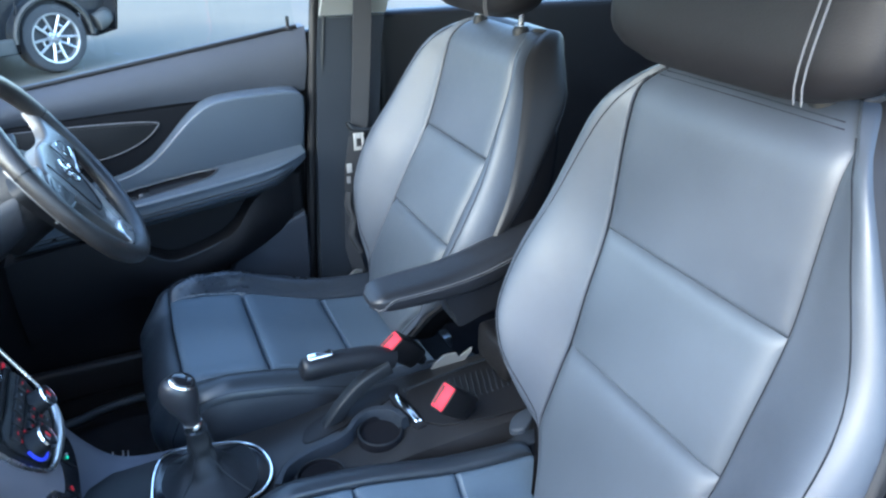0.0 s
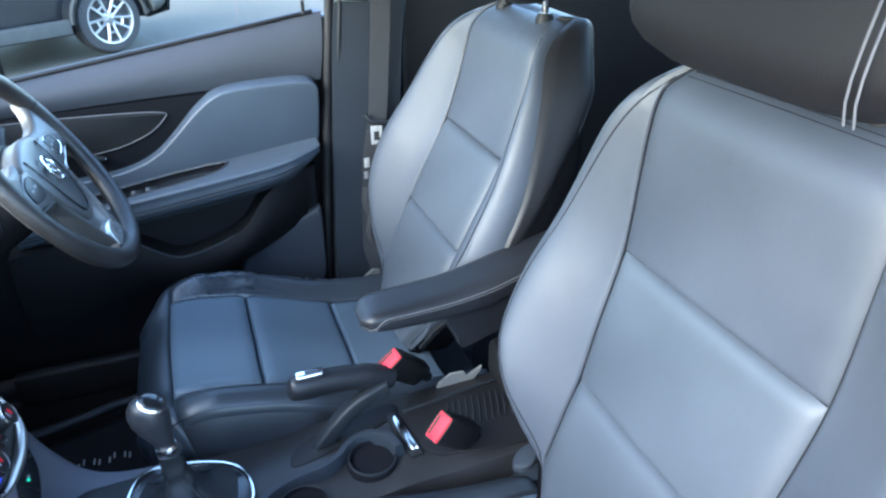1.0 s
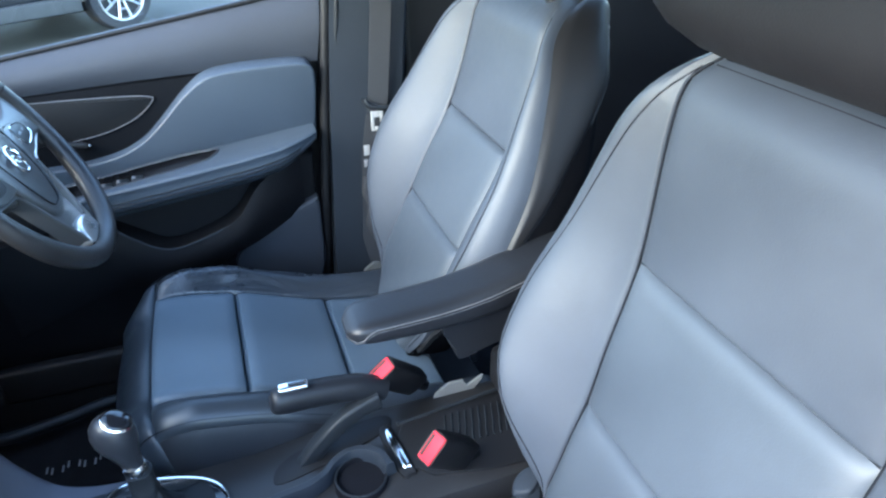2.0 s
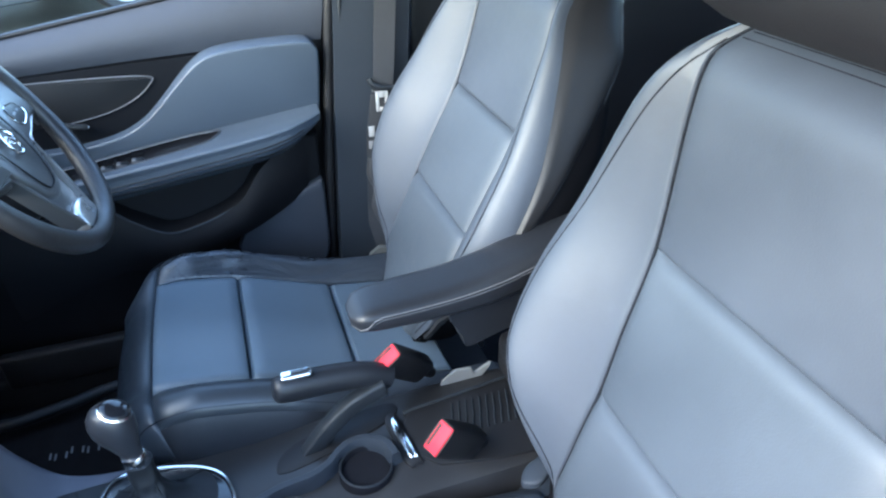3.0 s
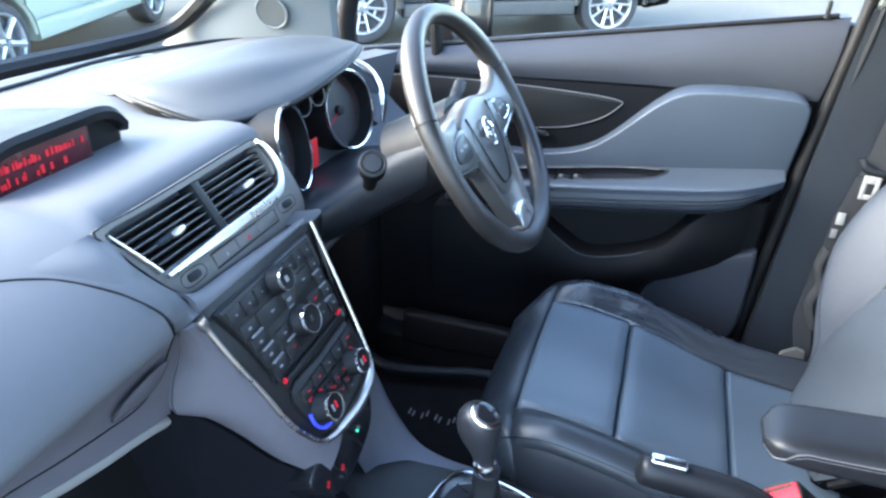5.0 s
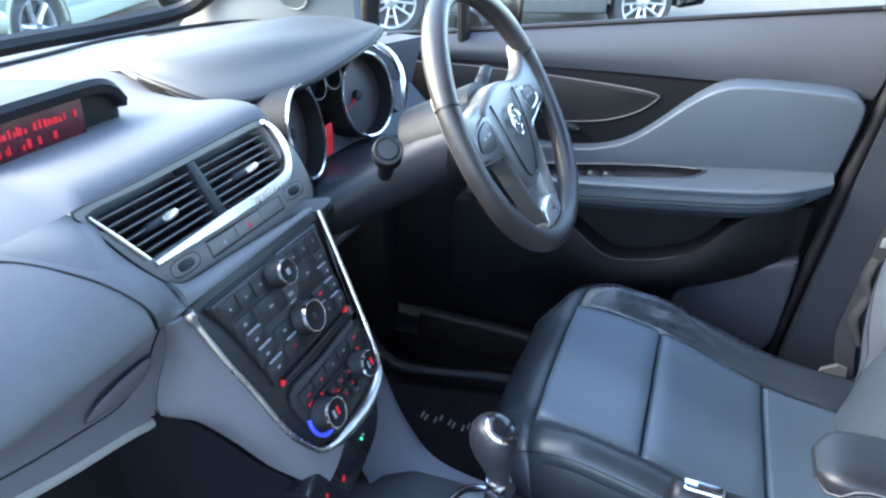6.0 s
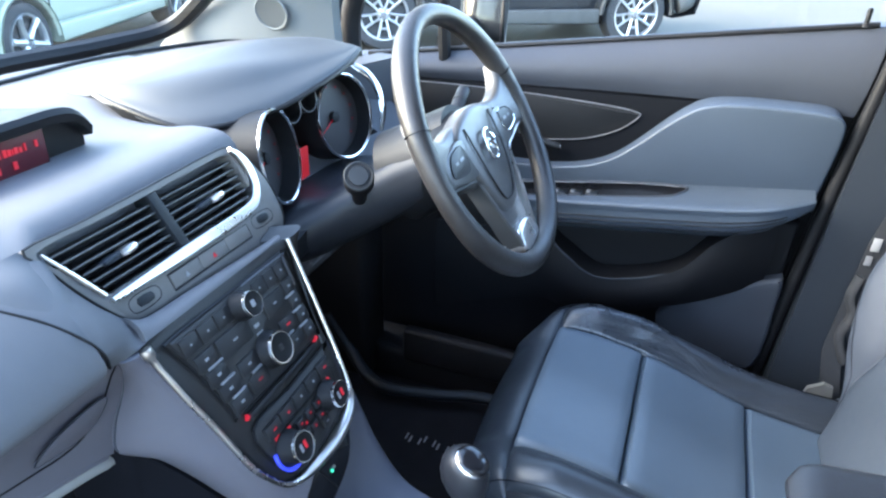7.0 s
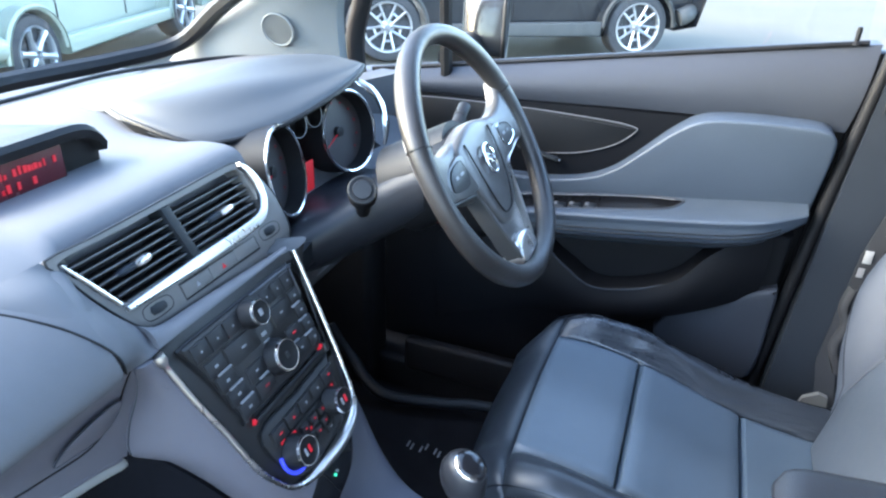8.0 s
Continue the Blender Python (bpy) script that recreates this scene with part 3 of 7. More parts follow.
part("door_armrest", prism(smooth([(0.25, 0.90), (0.26, 0.87), (0.80, 0.93), (0.86, 0.96), (0.84, 0.99), (0.30, 0.94)], 3, True), swung, 0.010, 0.075, 0.010), DOORSKIN, open_door)
part("window_frame", tube([swung(*q, -0.03) for q in smooth([(0.02, 1.10, 0), (0.12, 1.26, 0), (0.36, 1.47, 0), (0.70, 1.56, 0), (0.92, 1.54, 0), (0.97, 1.40, 0), (0.97, 1.20, 0)], 6) for q in [(q[0], q[1])]], 0.018, 8), BLACK, open_door)

# door mirror outside
mir = thing("door_mirror", (-0.98, 0.95, 1.12), "black door mirror with bright glass, outside the driver's window", "mirror")
out = smooth([(y, z) for y, z in ((0.93, 1.11), (1.08, 1.095), (1.14, 1.14), (1.15, 1.21), (1.12, 1.26), (0.96, 1.265), (0.92, 1.19))], 5, True)


def mir3(a, b, d):
    return Vector((-0.885 + d - 0.25 * (a - 1.03), a + 0.03, b))


part("housing", prism(out, mir3, 0.0, -0.10, 0.05, 5), PAINT_BLACK, mir)
part("mirror_glass", prism([((q[0] - 1.035) * 0.9 + 1.035, (q[1] - 1.18) * 0.88 + 1.18) for q in out], mir3, 0.0, 0.004, 0.002), MIRROR, mir, "mirror glass")
part("rim", tube([mir3(q[0], q[1], 0.002) for q in out], 0.006, 8, True), BLACK, mir)
part("arm", tube([(-0.93, 0.82, 1.13), (-0.93, 0.98, 1.14)], 0.03, 10), BLACK, mir)


# ---- front seats ----
def warp(a):
    """Crowds the mesh lines towards a panel's edges."""
    return math.copysign(1 - (1 - abs(a)) ** 2.2, a)


def front_seat(label, group, yc, spine, cush, yq, seams, with_arm, lift, side_depth, half):
    """One leather seat. spine: (v, X, Z, half width) up the backrest; cush: (v, X, Z) along the cushion from the front's underside."""
    seat = thing("front_seat", (-0.3, yc, 0.40), label, "seat", group)
    v1, v2 = seams

    def crown(v):
        return 1 - (0.36 if with_arm else 0.26) * (1 - math.sqrt(1 - min(1.0, max(0.0, (v - 0.84) / 0.16)) ** 2 * 0.98))

    def body(u, v, puff=0.0):
        x, z, w = interp(spine, v)
        x2, z2, _ = interp(spine, min(1, v + 0.02))
        x1, z1, _ = interp(spine, max(0, v - 0.02))
        t = Vector((x2 - x1, 0, z2 - z1)).normalized()
        n = Vector((-t.z, 0, t.x))
        k, s = abs(u), ui(v)
        k = k / s * 0.51 if k < s else 0.51 + (k - s) / (1.02 - s) * 0.51
        bol = interp(side_depth, v)[0]
        d = interp(((0, 0.0), (0.40, 0.0), (0.51, 0.0), (0.60, bol * 0.22), (0.70, bol * 0.60), (0.79, bol * 0.92), (0.85, bol), (0.905, bol * 0.86), (0.95, bol * 0.52), (0.985, 0.005), (1.02, -0.012)), k)[0]
        yy = interp(((0, 0), (0.40, 0.40), (0.56, 0.56), (0.74, 0.75), (0.86, 0.88), (0.95, 0.965), (1.0, 0.995), (1.02, 1.0)), abs(u))[0]
        top = max(0.0, (v - 0.90) / 0.10)
        w *= crown(v)
        return Vector((x, yc + math.copysign(yy * w, u), z)) + n * (d + puff - 0.050 * top ** 2.2 * (1 - 0.25 * k) - 0.045 * max(0.0, (v - 0.86) / 0.14) ** 2 * max(0.0, (k - 0.66) / 0.34))

    def ui(v):
        return min(0.80 if with_arm else 0.84, interp(half, v)[0] / (interp(spine, v)[2] * (1.0 if with_arm else crown(v))))

    def panel(side, va, vb, puff):
        """A padded panel: side 0 is the middle insert, -1 and 1 the bolsters."""
        def f(a, b):
            a, b = warp(a), warp(b)
            v = va + (vb - va) * (b + 1) / 2
            s = ui(v)
            u = a * s if side == 0 else side * (s + (0.955 - s) * (a * side + 1) / 2)
            e = (1 - abs(a) ** (22 if side == 0 else 40)) * (1 - max(0.0, b) ** (12 if side == 0 and vb < 1 else 90)) * (1 - max(0.0, -b) ** 60)
            return body(u, v, puff * e - 0.003 * (1 - e))
        return f

    back, tuck = (0.05, 0, -0.01), (0.014, 0, -0.004)
    part("upper_panel", sheet(panel(0, v2, 1.0, 0.006), 24, 36, (0.012, 0, -0.012)), LEATHER, seat)
    part("middle_panel", sheet(panel(0, v1, v2, 0.009), 24, 34, back), INSERT, seat)
    part("lower_panel", sheet(panel(0, 0.0, v1, 0.011), 24, 34, back), INSERT, seat)
    part("side_bolster", sheet(panel(1, 0.0, 1.0, 0.003), 28, 46, tuck), LEATHER, seat)
    part("side_bolster", sheet(panel(-1, 0.0, 1.0, 0.003), 28, 46, tuck), LEATHER, seat)

    # cloth-covered back and flanks
    def ring(v):
        x, z, w = interp(spine, v)
        w *= crown(v)
        f = body(1.01, v)
        dome = math.sqrt(max(0.04, 1 - max(0.0, (v - 0.86) / 0.125) ** 2))
        pts = [body(0.93, v, -0.022), body(0.965, v, -0.016)]
        thick = (0.110 - 0.02 * v) * (1 - 0.40 * max(0, (v - 0.84) / 0.135) ** 2)
        for i in range(13):
            a = math.pi * i / 12
            e = 0.55
            c, s = math.cos(a), math.sin(a)
            pts.append(Vector((f.x + 0.004 + thick * dome * abs(s) ** e, yc + w * 0.975 * (1 - (1 - dome) * abs(s)) * math.copysign(abs(c) ** 0.6, c), f.z - 0.25 * thick * abs(s) ** e)))
        return pts + [body(-0.965, v, -0.016), body(-0.93, v, -0.022), body(-0.6, v, -0.035), body(0.6, v, -0.035)]
    vs = [0.86 * i / 20 for i in range(20)] + [0.86 + 0.121 * math.sin(math.pi / 2 * i / 14) for i in range(15)]
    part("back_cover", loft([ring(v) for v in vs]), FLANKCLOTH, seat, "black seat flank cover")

    for sgn in (1, -1):
        part("stitching", tube([body(sgn * 0.850, 0.03 + 0.93 * i / 60, 0.0028) for i in range(61)], 0.0010, 5), SEAM, seat)
    if not with_arm:
        for v in (0.966, 0.974):
            part("crown_stitching", tube([body(-0.78 + 1.56 * i / 40, v, 0.0056) for i in range(41)], 0.0006, 5), SEAM, seat)

    # leather wrapped round the frame, its shade painted dark: deep over the shoulders, narrow at the hips
    ends = [0.04 + 0.96 * math.sin(math.pi / 2 * i / 44) for i in range(45)]
    crest = [(0.957, v) for v in ends] + [(0.957 * math.cos(math.pi * i / 24), 1.0) for i in range(1, 24)] + [(-0.957, v) for v in reversed(ends)]
    mid_z = interp(spine, 0.70)[1]

    def cover(a, b):
        i = (a + 1) / 2 * (len(crest) - 1)
        k = min(int(i), len(crest) - 2)
        u, v = (p + (q - p) * (i - k) for p, q in zip(crest[k], crest[k + 1]))
        p = body(u, v, -0.002)
        h = (b + 1) / 2
        thick = interp(((0, 0.006), (0.3, 0.008), (0.45, 0.012), (0.66, 0.048), (0.8, 0.081), (0.86, 0.093), (0.91, 0.097), (0.95, 0.090), (1.0, 0.060)), v)[0]
        inward = Vector((0, yc - p.y, 0.25 * (mid_z - p.z) + (mid_z - p.z) * max(0.0, (v - 0.85) / 0.15))).normalized()
        over = max(0.0, (v - 0.88) / 0.12)
        bulge = 0.006 * min(1.0, h / 0.12) + 0.004 * math.sin(math.pi * h) * over - (0.012 + 0.026 * over) * max(0.0, (h - 0.35) / 0.65) ** 2.2 * min(1.0, thick / 0.05)
        return p + Vector((thick * (1 - (1 - h) ** 1.4), 0, -0.02 * h * thick / 0.09)) - inward * bulge
    wrap = part("shoulder_cover", sheet(cover, 150, 18, (0.003, 0, -0.003), cap=False), SIDE_SHADED, seat, "shade-darkened leather wrapped round the seat frame")
    for q in (0.70, 0.92):
        for s0 in (-0.99, 0.65):
            part("stitching", tube([cover(s0 + 0.34 * i / 44, q) for i in range(45)], 0.0010, 5), THREAD if q > 0.8 else SEAM, wrap)

    # seams with twin stitching along the outer bolsters and the crown
    for sgn in (1, -1):
        part("seam", tube([body(sgn * (ui(v) + 0.002), v, -0.0014) for v in [0.02 + 0.945 * i / 50 for i in range(51)]], 0.0018, 6), SEAM, seat)

    for v in (v1, v2):
        part("seam", tube([body(ui(v) * (-0.98 + i / 12.25), v, -0.0036) for i in range(25)], 0.0020, 6), SEAM, seat)

    # headrest on two posts
    xt, zt, _ = interp(spine, 1.0)
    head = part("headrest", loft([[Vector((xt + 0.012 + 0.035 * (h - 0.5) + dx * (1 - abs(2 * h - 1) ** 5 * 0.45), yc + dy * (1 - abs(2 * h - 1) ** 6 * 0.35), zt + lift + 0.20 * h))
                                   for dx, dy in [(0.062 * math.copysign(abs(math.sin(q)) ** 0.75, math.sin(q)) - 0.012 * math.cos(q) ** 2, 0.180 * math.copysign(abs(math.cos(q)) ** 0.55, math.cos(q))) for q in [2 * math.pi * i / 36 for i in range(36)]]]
                                  for h in [i / 16 for i in range(17)]]), HEAD_SHADED, seat)
    for sy in (-0.128,):
        for o in (0.0, 0.008):
            part("stitching", tube([Vector((xt - 0.055 + 0.035 * (h - 0.5) - 0.002 + 0.012 * abs(2 * h - 1) ** 5, yc + sy + o, zt + lift + 0.005 + 0.19 * h)) for h in [i / 12 for i in range(13)]], 0.0010, 5), THREAD, head)
    for sy in (-0.08, 0.08):
        part("headrest_post", tube([(xt + 0.035, yc + sy, zt - 0.05), (xt + 0.035, yc + sy, zt + 0.09)], 0.006, 12), CHROME, seat, "chrome post")
        part("post_collar", lathe(((0.0, 0.012), (0.012, 0.012), (0.016, 0.004), (0.016, -0.01)), Matrix.Translation((xt + 0.035, yc + sy, zt - 0.012)), 16), BLACK, seat)

    # cushion
    wq = 0.245

    def pad(u, v, puff=0.0):
        x, z = interp(cush, v)
        x2, z2 = interp(cush, min(1, v + 0.02))
        x1, z1 = interp(cush, max(0, v - 0.02))
        t = Vector((x2 - x1, 0, z2 - z1)).normalized()
        n = Vector((-t.z, 0, t.x))
        k = abs(u)
        rise = 0.034 * min(1, max(0, (v - 0.25) / 0.2))
        d = interp(((0, 0.0), (0.48, 0.0), (0.60, 0.008), (0.76, rise), (0.88, rise * 0.7 - 0.004), (0.96, -0.03), (1.0, -0.075), (1.02, -0.12)), k)[0]
        yy = interp(((0, 0), (0.48, 0.48), (0.60, 0.61), (0.76, 0.77), (0.88, 0.90), (0.96, 0.98), (1.0, 1.0), (1.02, 0.995)), k)[0]
        if k > 0.6 and u > 0 and yq > 0:
            d += 0.0042 * (math.sin(30 * k + 2.5 * math.sin(9 * v)) + 0.5 * math.sin(44 * v + 11 * k)) * (0.5 + 0.5 * math.sin(13 * v + 2 * yq)) * math.sin(math.pi * (k - 0.6) / 0.42) * min(1, max(0, (v - 0.35) / 0.15))
        fr = 1 - 0.22 * max(0, 1 - v / 0.45) ** 1.5 * k
        return Vector((x + 0.075 * max(0, 1 - v / 0.5) * k ** 3, yq + math.copysign(yy * wq * fr, u), z)) + n * (d + puff)

    def cpanel(u0, u1, va, vb, puff):
        def f(a, b):
            a, b = warp(a), warp(b)
            e = (1 - abs(a) ** 26) * (1 - abs(b) ** 26)
            return pad(u0 + (u1 - u0) * (a + 1) / 2, va + (vb - va) * (b + 1) / 2, puff * e - 0.003 * (1 - e))
        return f

    uc, down = 0.60 if yq > 0 else 0.72, (0.0, 0, -0.05)
    cv = [r[0] for r in cush]
    # the front roll's shade is put into its leather colour
    part("front_roll", sheet(cpanel(-1.02, 1.02, 0.0, 0.36, 0.004), 60, 24, (0.05, 0, 0)), ROLL_SHADED, seat)
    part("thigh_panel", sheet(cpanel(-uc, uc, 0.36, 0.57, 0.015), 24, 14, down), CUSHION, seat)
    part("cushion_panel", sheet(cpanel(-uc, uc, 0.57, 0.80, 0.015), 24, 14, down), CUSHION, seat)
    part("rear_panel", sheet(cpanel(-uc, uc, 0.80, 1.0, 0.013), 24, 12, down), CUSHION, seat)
    for sgn in (1, -1):
        ue = 0.82 if sgn > 0 and yq > 0 else 0.895
        part("cushion_bolster", sheet(cpanel(uc, ue, 0.36, 1.0, 0.006) if sgn > 0 else cpanel(-0.895, -uc, 0.36, 1.0, 0.006), 20, 60, down), CREASED if sgn > 0 and yq > 0 else ROLL_SHADED, seat)
        part("cushion_side", sheet(cpanel(ue, 1.02, 0.36, 1.0, 0.003) if sgn > 0 else cpanel(-1.02, -0.895, 0.36, 1.0, 0.003), 12, 50, (0, -0.02 * sgn, -0.02)), FLANK_SHADED, seat, "shade-darkened seat cushion flank")
    for sgn in (1, -1):
        for u in ((0.80, 0.835) if sgn > 0 and yq > 0 else (0.875,)):
            part("stitching", tube([pad(sgn * u, 0.08 + 0.9 * i / 44, 0.0045) for i in range(45)], 0.0010, 5), SEAM, seat)
    for v in (0.345, 0.352):
        part("stitching", tube([pad(-0.86 + 1.72 * i / 40, v, 0.001) for i in range(41)], 0.0007, 5), SEAM, seat)
    for v in (0.57, 0.80):
        part("seam", tube([pad(uc * (-0.97 + 1.94 * i / 24), v, -0.0030) for i in range(25)], 0.0020, 6), SEAM, seat)
    for sgn in (1, -1):
        part("seam", tube([pad(sgn * uc, 0.38 + 0.6 * i / 24, -0.0030) for i in range(25)], 0.0018, 6), SEAM, seat)
    zr = interp(cush, 1.0)[1]
    part("base_cover", loft([[Vector((x, yq + y, z)) for x, y in ((-0.60, -0.19), (-0.56, -0.225), (-0.10, -0.235), (0.0, -0.2), (0.0, 0.2), (-0.10, 0.235), (-0.56, 0.225), (-0.60, 0.19))] for z in (0.46, 0.50, zr - 0.10)]), BLACK, seat, "black plastic seat base")
    for sy in (-0.2, 0.2):
        part("seat_rail", box(-0.62, 0.08, yq + sy - 0.02, yq + sy + 0.02, 0.40, 0.465, 0.004), STEEL, seat, "grey steel rail")
    for sy in (-1, 1):
        part("hinge_cover", prism(smooth([(-0.12, zr - 0.03), (-0.13, zr + 0.0), (-0.10, zr + 0.025), (-0.04, zr + 0.02), (-0.03, zr - 0.04)], 4, True), lambda a, b, d: Vector((a, yc + sy * d, b)), 0.20, 0.235, 0.01, 3), PILLARGREY, seat, "grey hinge cover")
    if with_arm:
        shape = ((-0.307, 0.953, 0.944, 0.018), (-0.301, 0.960, 0.939, 0.029), (-0.286, 0.965, 0.935, 0.036), (-0.24, 0.966, 0.930, 0.039), (-0.17, 0.967, 0.925, 0.040), (-0.11, 0.974, 0.926, 0.041), (-0.06, 0.985, 0.934, 0.041), (0.0, 0.996, 0.942, 0.041), (0.045, 0.998, 0.950, 0.037), (0.06, 0.986, 0.96, 0.03))

        def rim(x, zt_, zb_, hw, q):
            zc, hh = (zt_ + zb_) / 2, (zt_ - zb_) / 2
            return Vector((x, 0.006 + (x + 0.3) * 0.10 + hw * math.copysign(abs(math.cos(q)) ** 0.45, math.cos(q)), zc + hh * math.copysign(abs(math.sin(q)) ** 0.6, math.sin(q))))
        fine = [(-0.307 + 0.367 * i / 40,) for i in range(41)]
        fine = [(x, *interp(shape, x)) for (x,) in fine]
        rest = part("armrest", loft([[rim(*r, 2 * math.pi * i / 40) for i in range(40)] for r in fine]), LEATHER_WORN, seat, "stitched black leather armrest")
        for q, mt, th in ((-0.36, THREAD, 0.0009), (-0.28, SEAM, 0.0014), (-0.20, THREAD, 0.0009)):
            part("stitching", tube([rim(r[0], r[1], r[2], r[3] + 0.0008, math.pi + q + 1.3 * max(0.0, (-0.270 - r[0]) / 0.037) ** 1.5) for r in fine[:-3]], th, 5), mt, rest)
        part("armrest_pivot", box(-0.02, 0.06, 0.03, 0.13, 0.86, 0.94, 0.02, 3), BLACK, seat)
        part("armrest_base", prism(smooth([(-0.166, 0.945), (-0.160, 0.885), (-0.150, 0.866), (-0.10, 0.876), (0.03, 0.90), (0.05, 0.96)], 4, True), lambda a, b, d: Vector((a, d + (a + 0.3) * 0.10, b)), -0.026, 0.040, 0.008, 3), LEATHER_WORN, rest, "black leather box under the armrest")
    return seat


driver_spine = ((0.0, -0.165, 0.68, 0.105), (0.1, -0.142, 0.74, 0.150), (0.2, -0.118, 0.80, 0.212), (0.30, -0.093, 0.855, 0.262), (0.38, -0.072, 0.90, 0.286), (0.5, -0.038, 0.97, 0.296), (0.66, 0.010, 1.063, 0.276), (0.86, 0.052, 1.20, 0.222), (1.0, 0.070, 1.295, 0.165))
pass_spine = ((0.0, -0.150, 0.71, 0.100), (0.1, -0.127, 0.77, 0.135), (0.2, -0.105, 0.83, 0.190), (0.30, -0.086, 0.888, 0.245), (0.38, -0.070, 0.932, 0.276), (0.5, -0.052, 1.005, 0.290), (0.66, -0.026, 1.107, 0.272), (0.86, -0.016, 1.242, 0.210), (1.0, -0.004, 1.340, 0.160))
driver_cush = ((0.0, -0.625, 0.575), (0.12, -0.655, 0.64), (0.22, -0.650, 0.702), (0.36, -0.590, 0.748), (0.57, -0.445, 0.733), (0.80, -0.275, 0.678), (1.0, -0.115, 0.655))
pass_cush = ((0.0, -0.590, 0.565), (0.12, -0.618, 0.63), (0.22, -0.610, 0.695), (0.36, -0.545, 0.738), (0.57, -0.405, 0.730), (0.80, -0.245, 0.690), (1.0, -0.100, 0.67))
front_seat("black leather driver's seat with folding armrest", "front seats", 0.345, driver_spine, driver_cush, 0.315, (0.38, 0.66), True, 0.022, ((0, -0.008), (0.1, 0.0), (0.2, 0.030), (0.35, 0.060), (0.58, 0.064), (0.75, 0.050), (0.88, 0.030), (1.0, 0.008)), ((0, 0.139), (1, 0.139)))
front_seat("black leather passenger seat, set more upright", "front seats", -0.348, pass_spine, pass_cush, -0.35, (0.38, 0.66), False, 0.0, ((0, -0.03), (0.1, -0.026), (0.2, 0.026), (0.3, 0.062), (0.38, 0.068), (0.5, 0.053), (0.66, 0.032), (0.85, 0.020), (1.0, 0.010)), ((0, 0.128), (0.2, 0.139), (0.66, 0.147), (0.86, 0.145), (1.0, 0.140)))

# rear bench, in the dark behind
bench = thing("rear_bench", (0.9, 0, 0.40), "black cloth rear bench seat in shade", "seat")
part("bench_cushion", loft([[Vector((x, y, z)) for x, z in ((0.62, 0.50), (0.60, 0.62), (0.64, 0.68), (0.85, 0.67), (1.10, 0.63), (1.10, 0.45))] for y in (-0.60, -0.57, 0, 0.57, 0.60)]), FABRIC, bench)
for y0, y1 in ((-0.60, -0.19), (-0.185, 0.185), (0.19, 0.60)):
    part("bench_back", loft([[Vector((x, y, z)) for x, z in ((1.05, 0.62), (1.02, 0.72), (1.14, 1.10), (1.20, 1.20), (1.27, 1.20), (1.28, 1.10), (1.20, 0.6))] for y in (y0, y0 + 0.03, y1 - 0.03, y1)]), FABRIC, bench)
for y in (-0.38, 0.38):
    part("bench_headrest", loft([[Vector((1.23 + 0.05 * math.cos(q), y + 0.12 * math.copysign(abs(math.sin(q)) ** 0.6, math.sin(q)), 1.22 + h)) for q in [2 * math.pi * i / 20 for i in range(20)]] for h in (0, 0.03, 0.10, 0.13)]), FABRIC, bench)
# rear door trim on the driver's side
rear_door = part("rear_door", prism([(0.0, 0.44), (1.0, 0.44), (1.02, 1.26), (0.0, 1.262)], side3, 0.82, 0.765, 0.02, 3), BLACK)
tagged(rear_door, "black trimmed rear door", "door", kind="structure")
rear_door2 = part("rear_door", prism([(0.30, 0.44), (1.0, 0.44), (1.02, 1.26), (0.30, 1.252)], side3, -0.82, -0.765, 0.02, 3), BLACK)
tagged(rear_door2, "black trimmed rear door", "door", kind="structure")
for sy in (1, -1):
    q = part("quarter_panel", prism([(1.0, 0.44), (1.5, 0.44), (1.5, 1.58), (1.1, 1.58), (1.0, 1.26)], side3, sy * 0.80, sy * 0.745, 0.02, 3), BLACK)
    tagged(q, "dark trim beside the rear seats", "panel", kind="structure")


# ---- dashboard ----
dash = thing("dashboard", (-1.1, 0, 0.45), "dark grey moulded dashboard with silver edged centre stack", "dashboard")
YC = -0.035  # middle of the centre stack
PASS = ((-1.56, 1.085), (-1.46, 1.118), (-1.30, 1.145), (-1.12, 1.160), (-1.00, 1.165), (-0.92, 1.150), (-0.865, 1.118), (-0.838, 1.082), (-0.846, 1.062), (-0.885, 1.045), (-0.98, 1.035), (-1.12, 0.80))
MID = ((-1.56, 1.085), (-1.46, 1.118), (-1.30, 1.135), (-1.12, 1.140), (-1.04, 1.148), (-0.985, 1.157), (-0.942, 1.150), (-0.925, 1.10), (-0.905, 1.05), (-0.895, 1.01), (-0.90, 0.95), (-0.95, 0.80))
DRIV = ((-1.56, 1.085), (-1.46, 1.118), (-1.30, 1.135), (-1.20, 1.135), (-1.12, 1.120), (-1.04, 1.07), (-0.99, 1.02), (-0.95, 0.98), (-0.93, 0.93), (-0.95, 0.88), (-1.0, 0.85), (-1.1, 0.80))


def dash_ring(y):
    k = interp(((-0.72, 0.0), (-0.214, 0.0), (-0.198, 0.05), (-0.148, 1.0), (-0.13, 1.0), (0.10, 1.0), (0.112, 1.0), (0.19, 2.0), (0.72, 2.0)), y)[0]
    k = min(max(k, 0.0), 2.0)
    a, b = (PASS, MID) if k <= 1 else (MID, DRIV)
    t = k if k <= 1 else k - 1
    t = t * t * (3 - 2 * t)
    bow = 0.13 * max(0, abs(y) / 0.72) ** 2.5
    pts = [Vector((p[0] + (q[0] - p[0]) * t, y, p[1] + (q[1] - p[1]) * t)) for p, q in zip(a, b)]
    pts = [Vector((p.x + bow * max(0, (-1.1 - p.x) / 0.46), p.y, p.z)) for p in pts]
    return smooth(pts, 4)


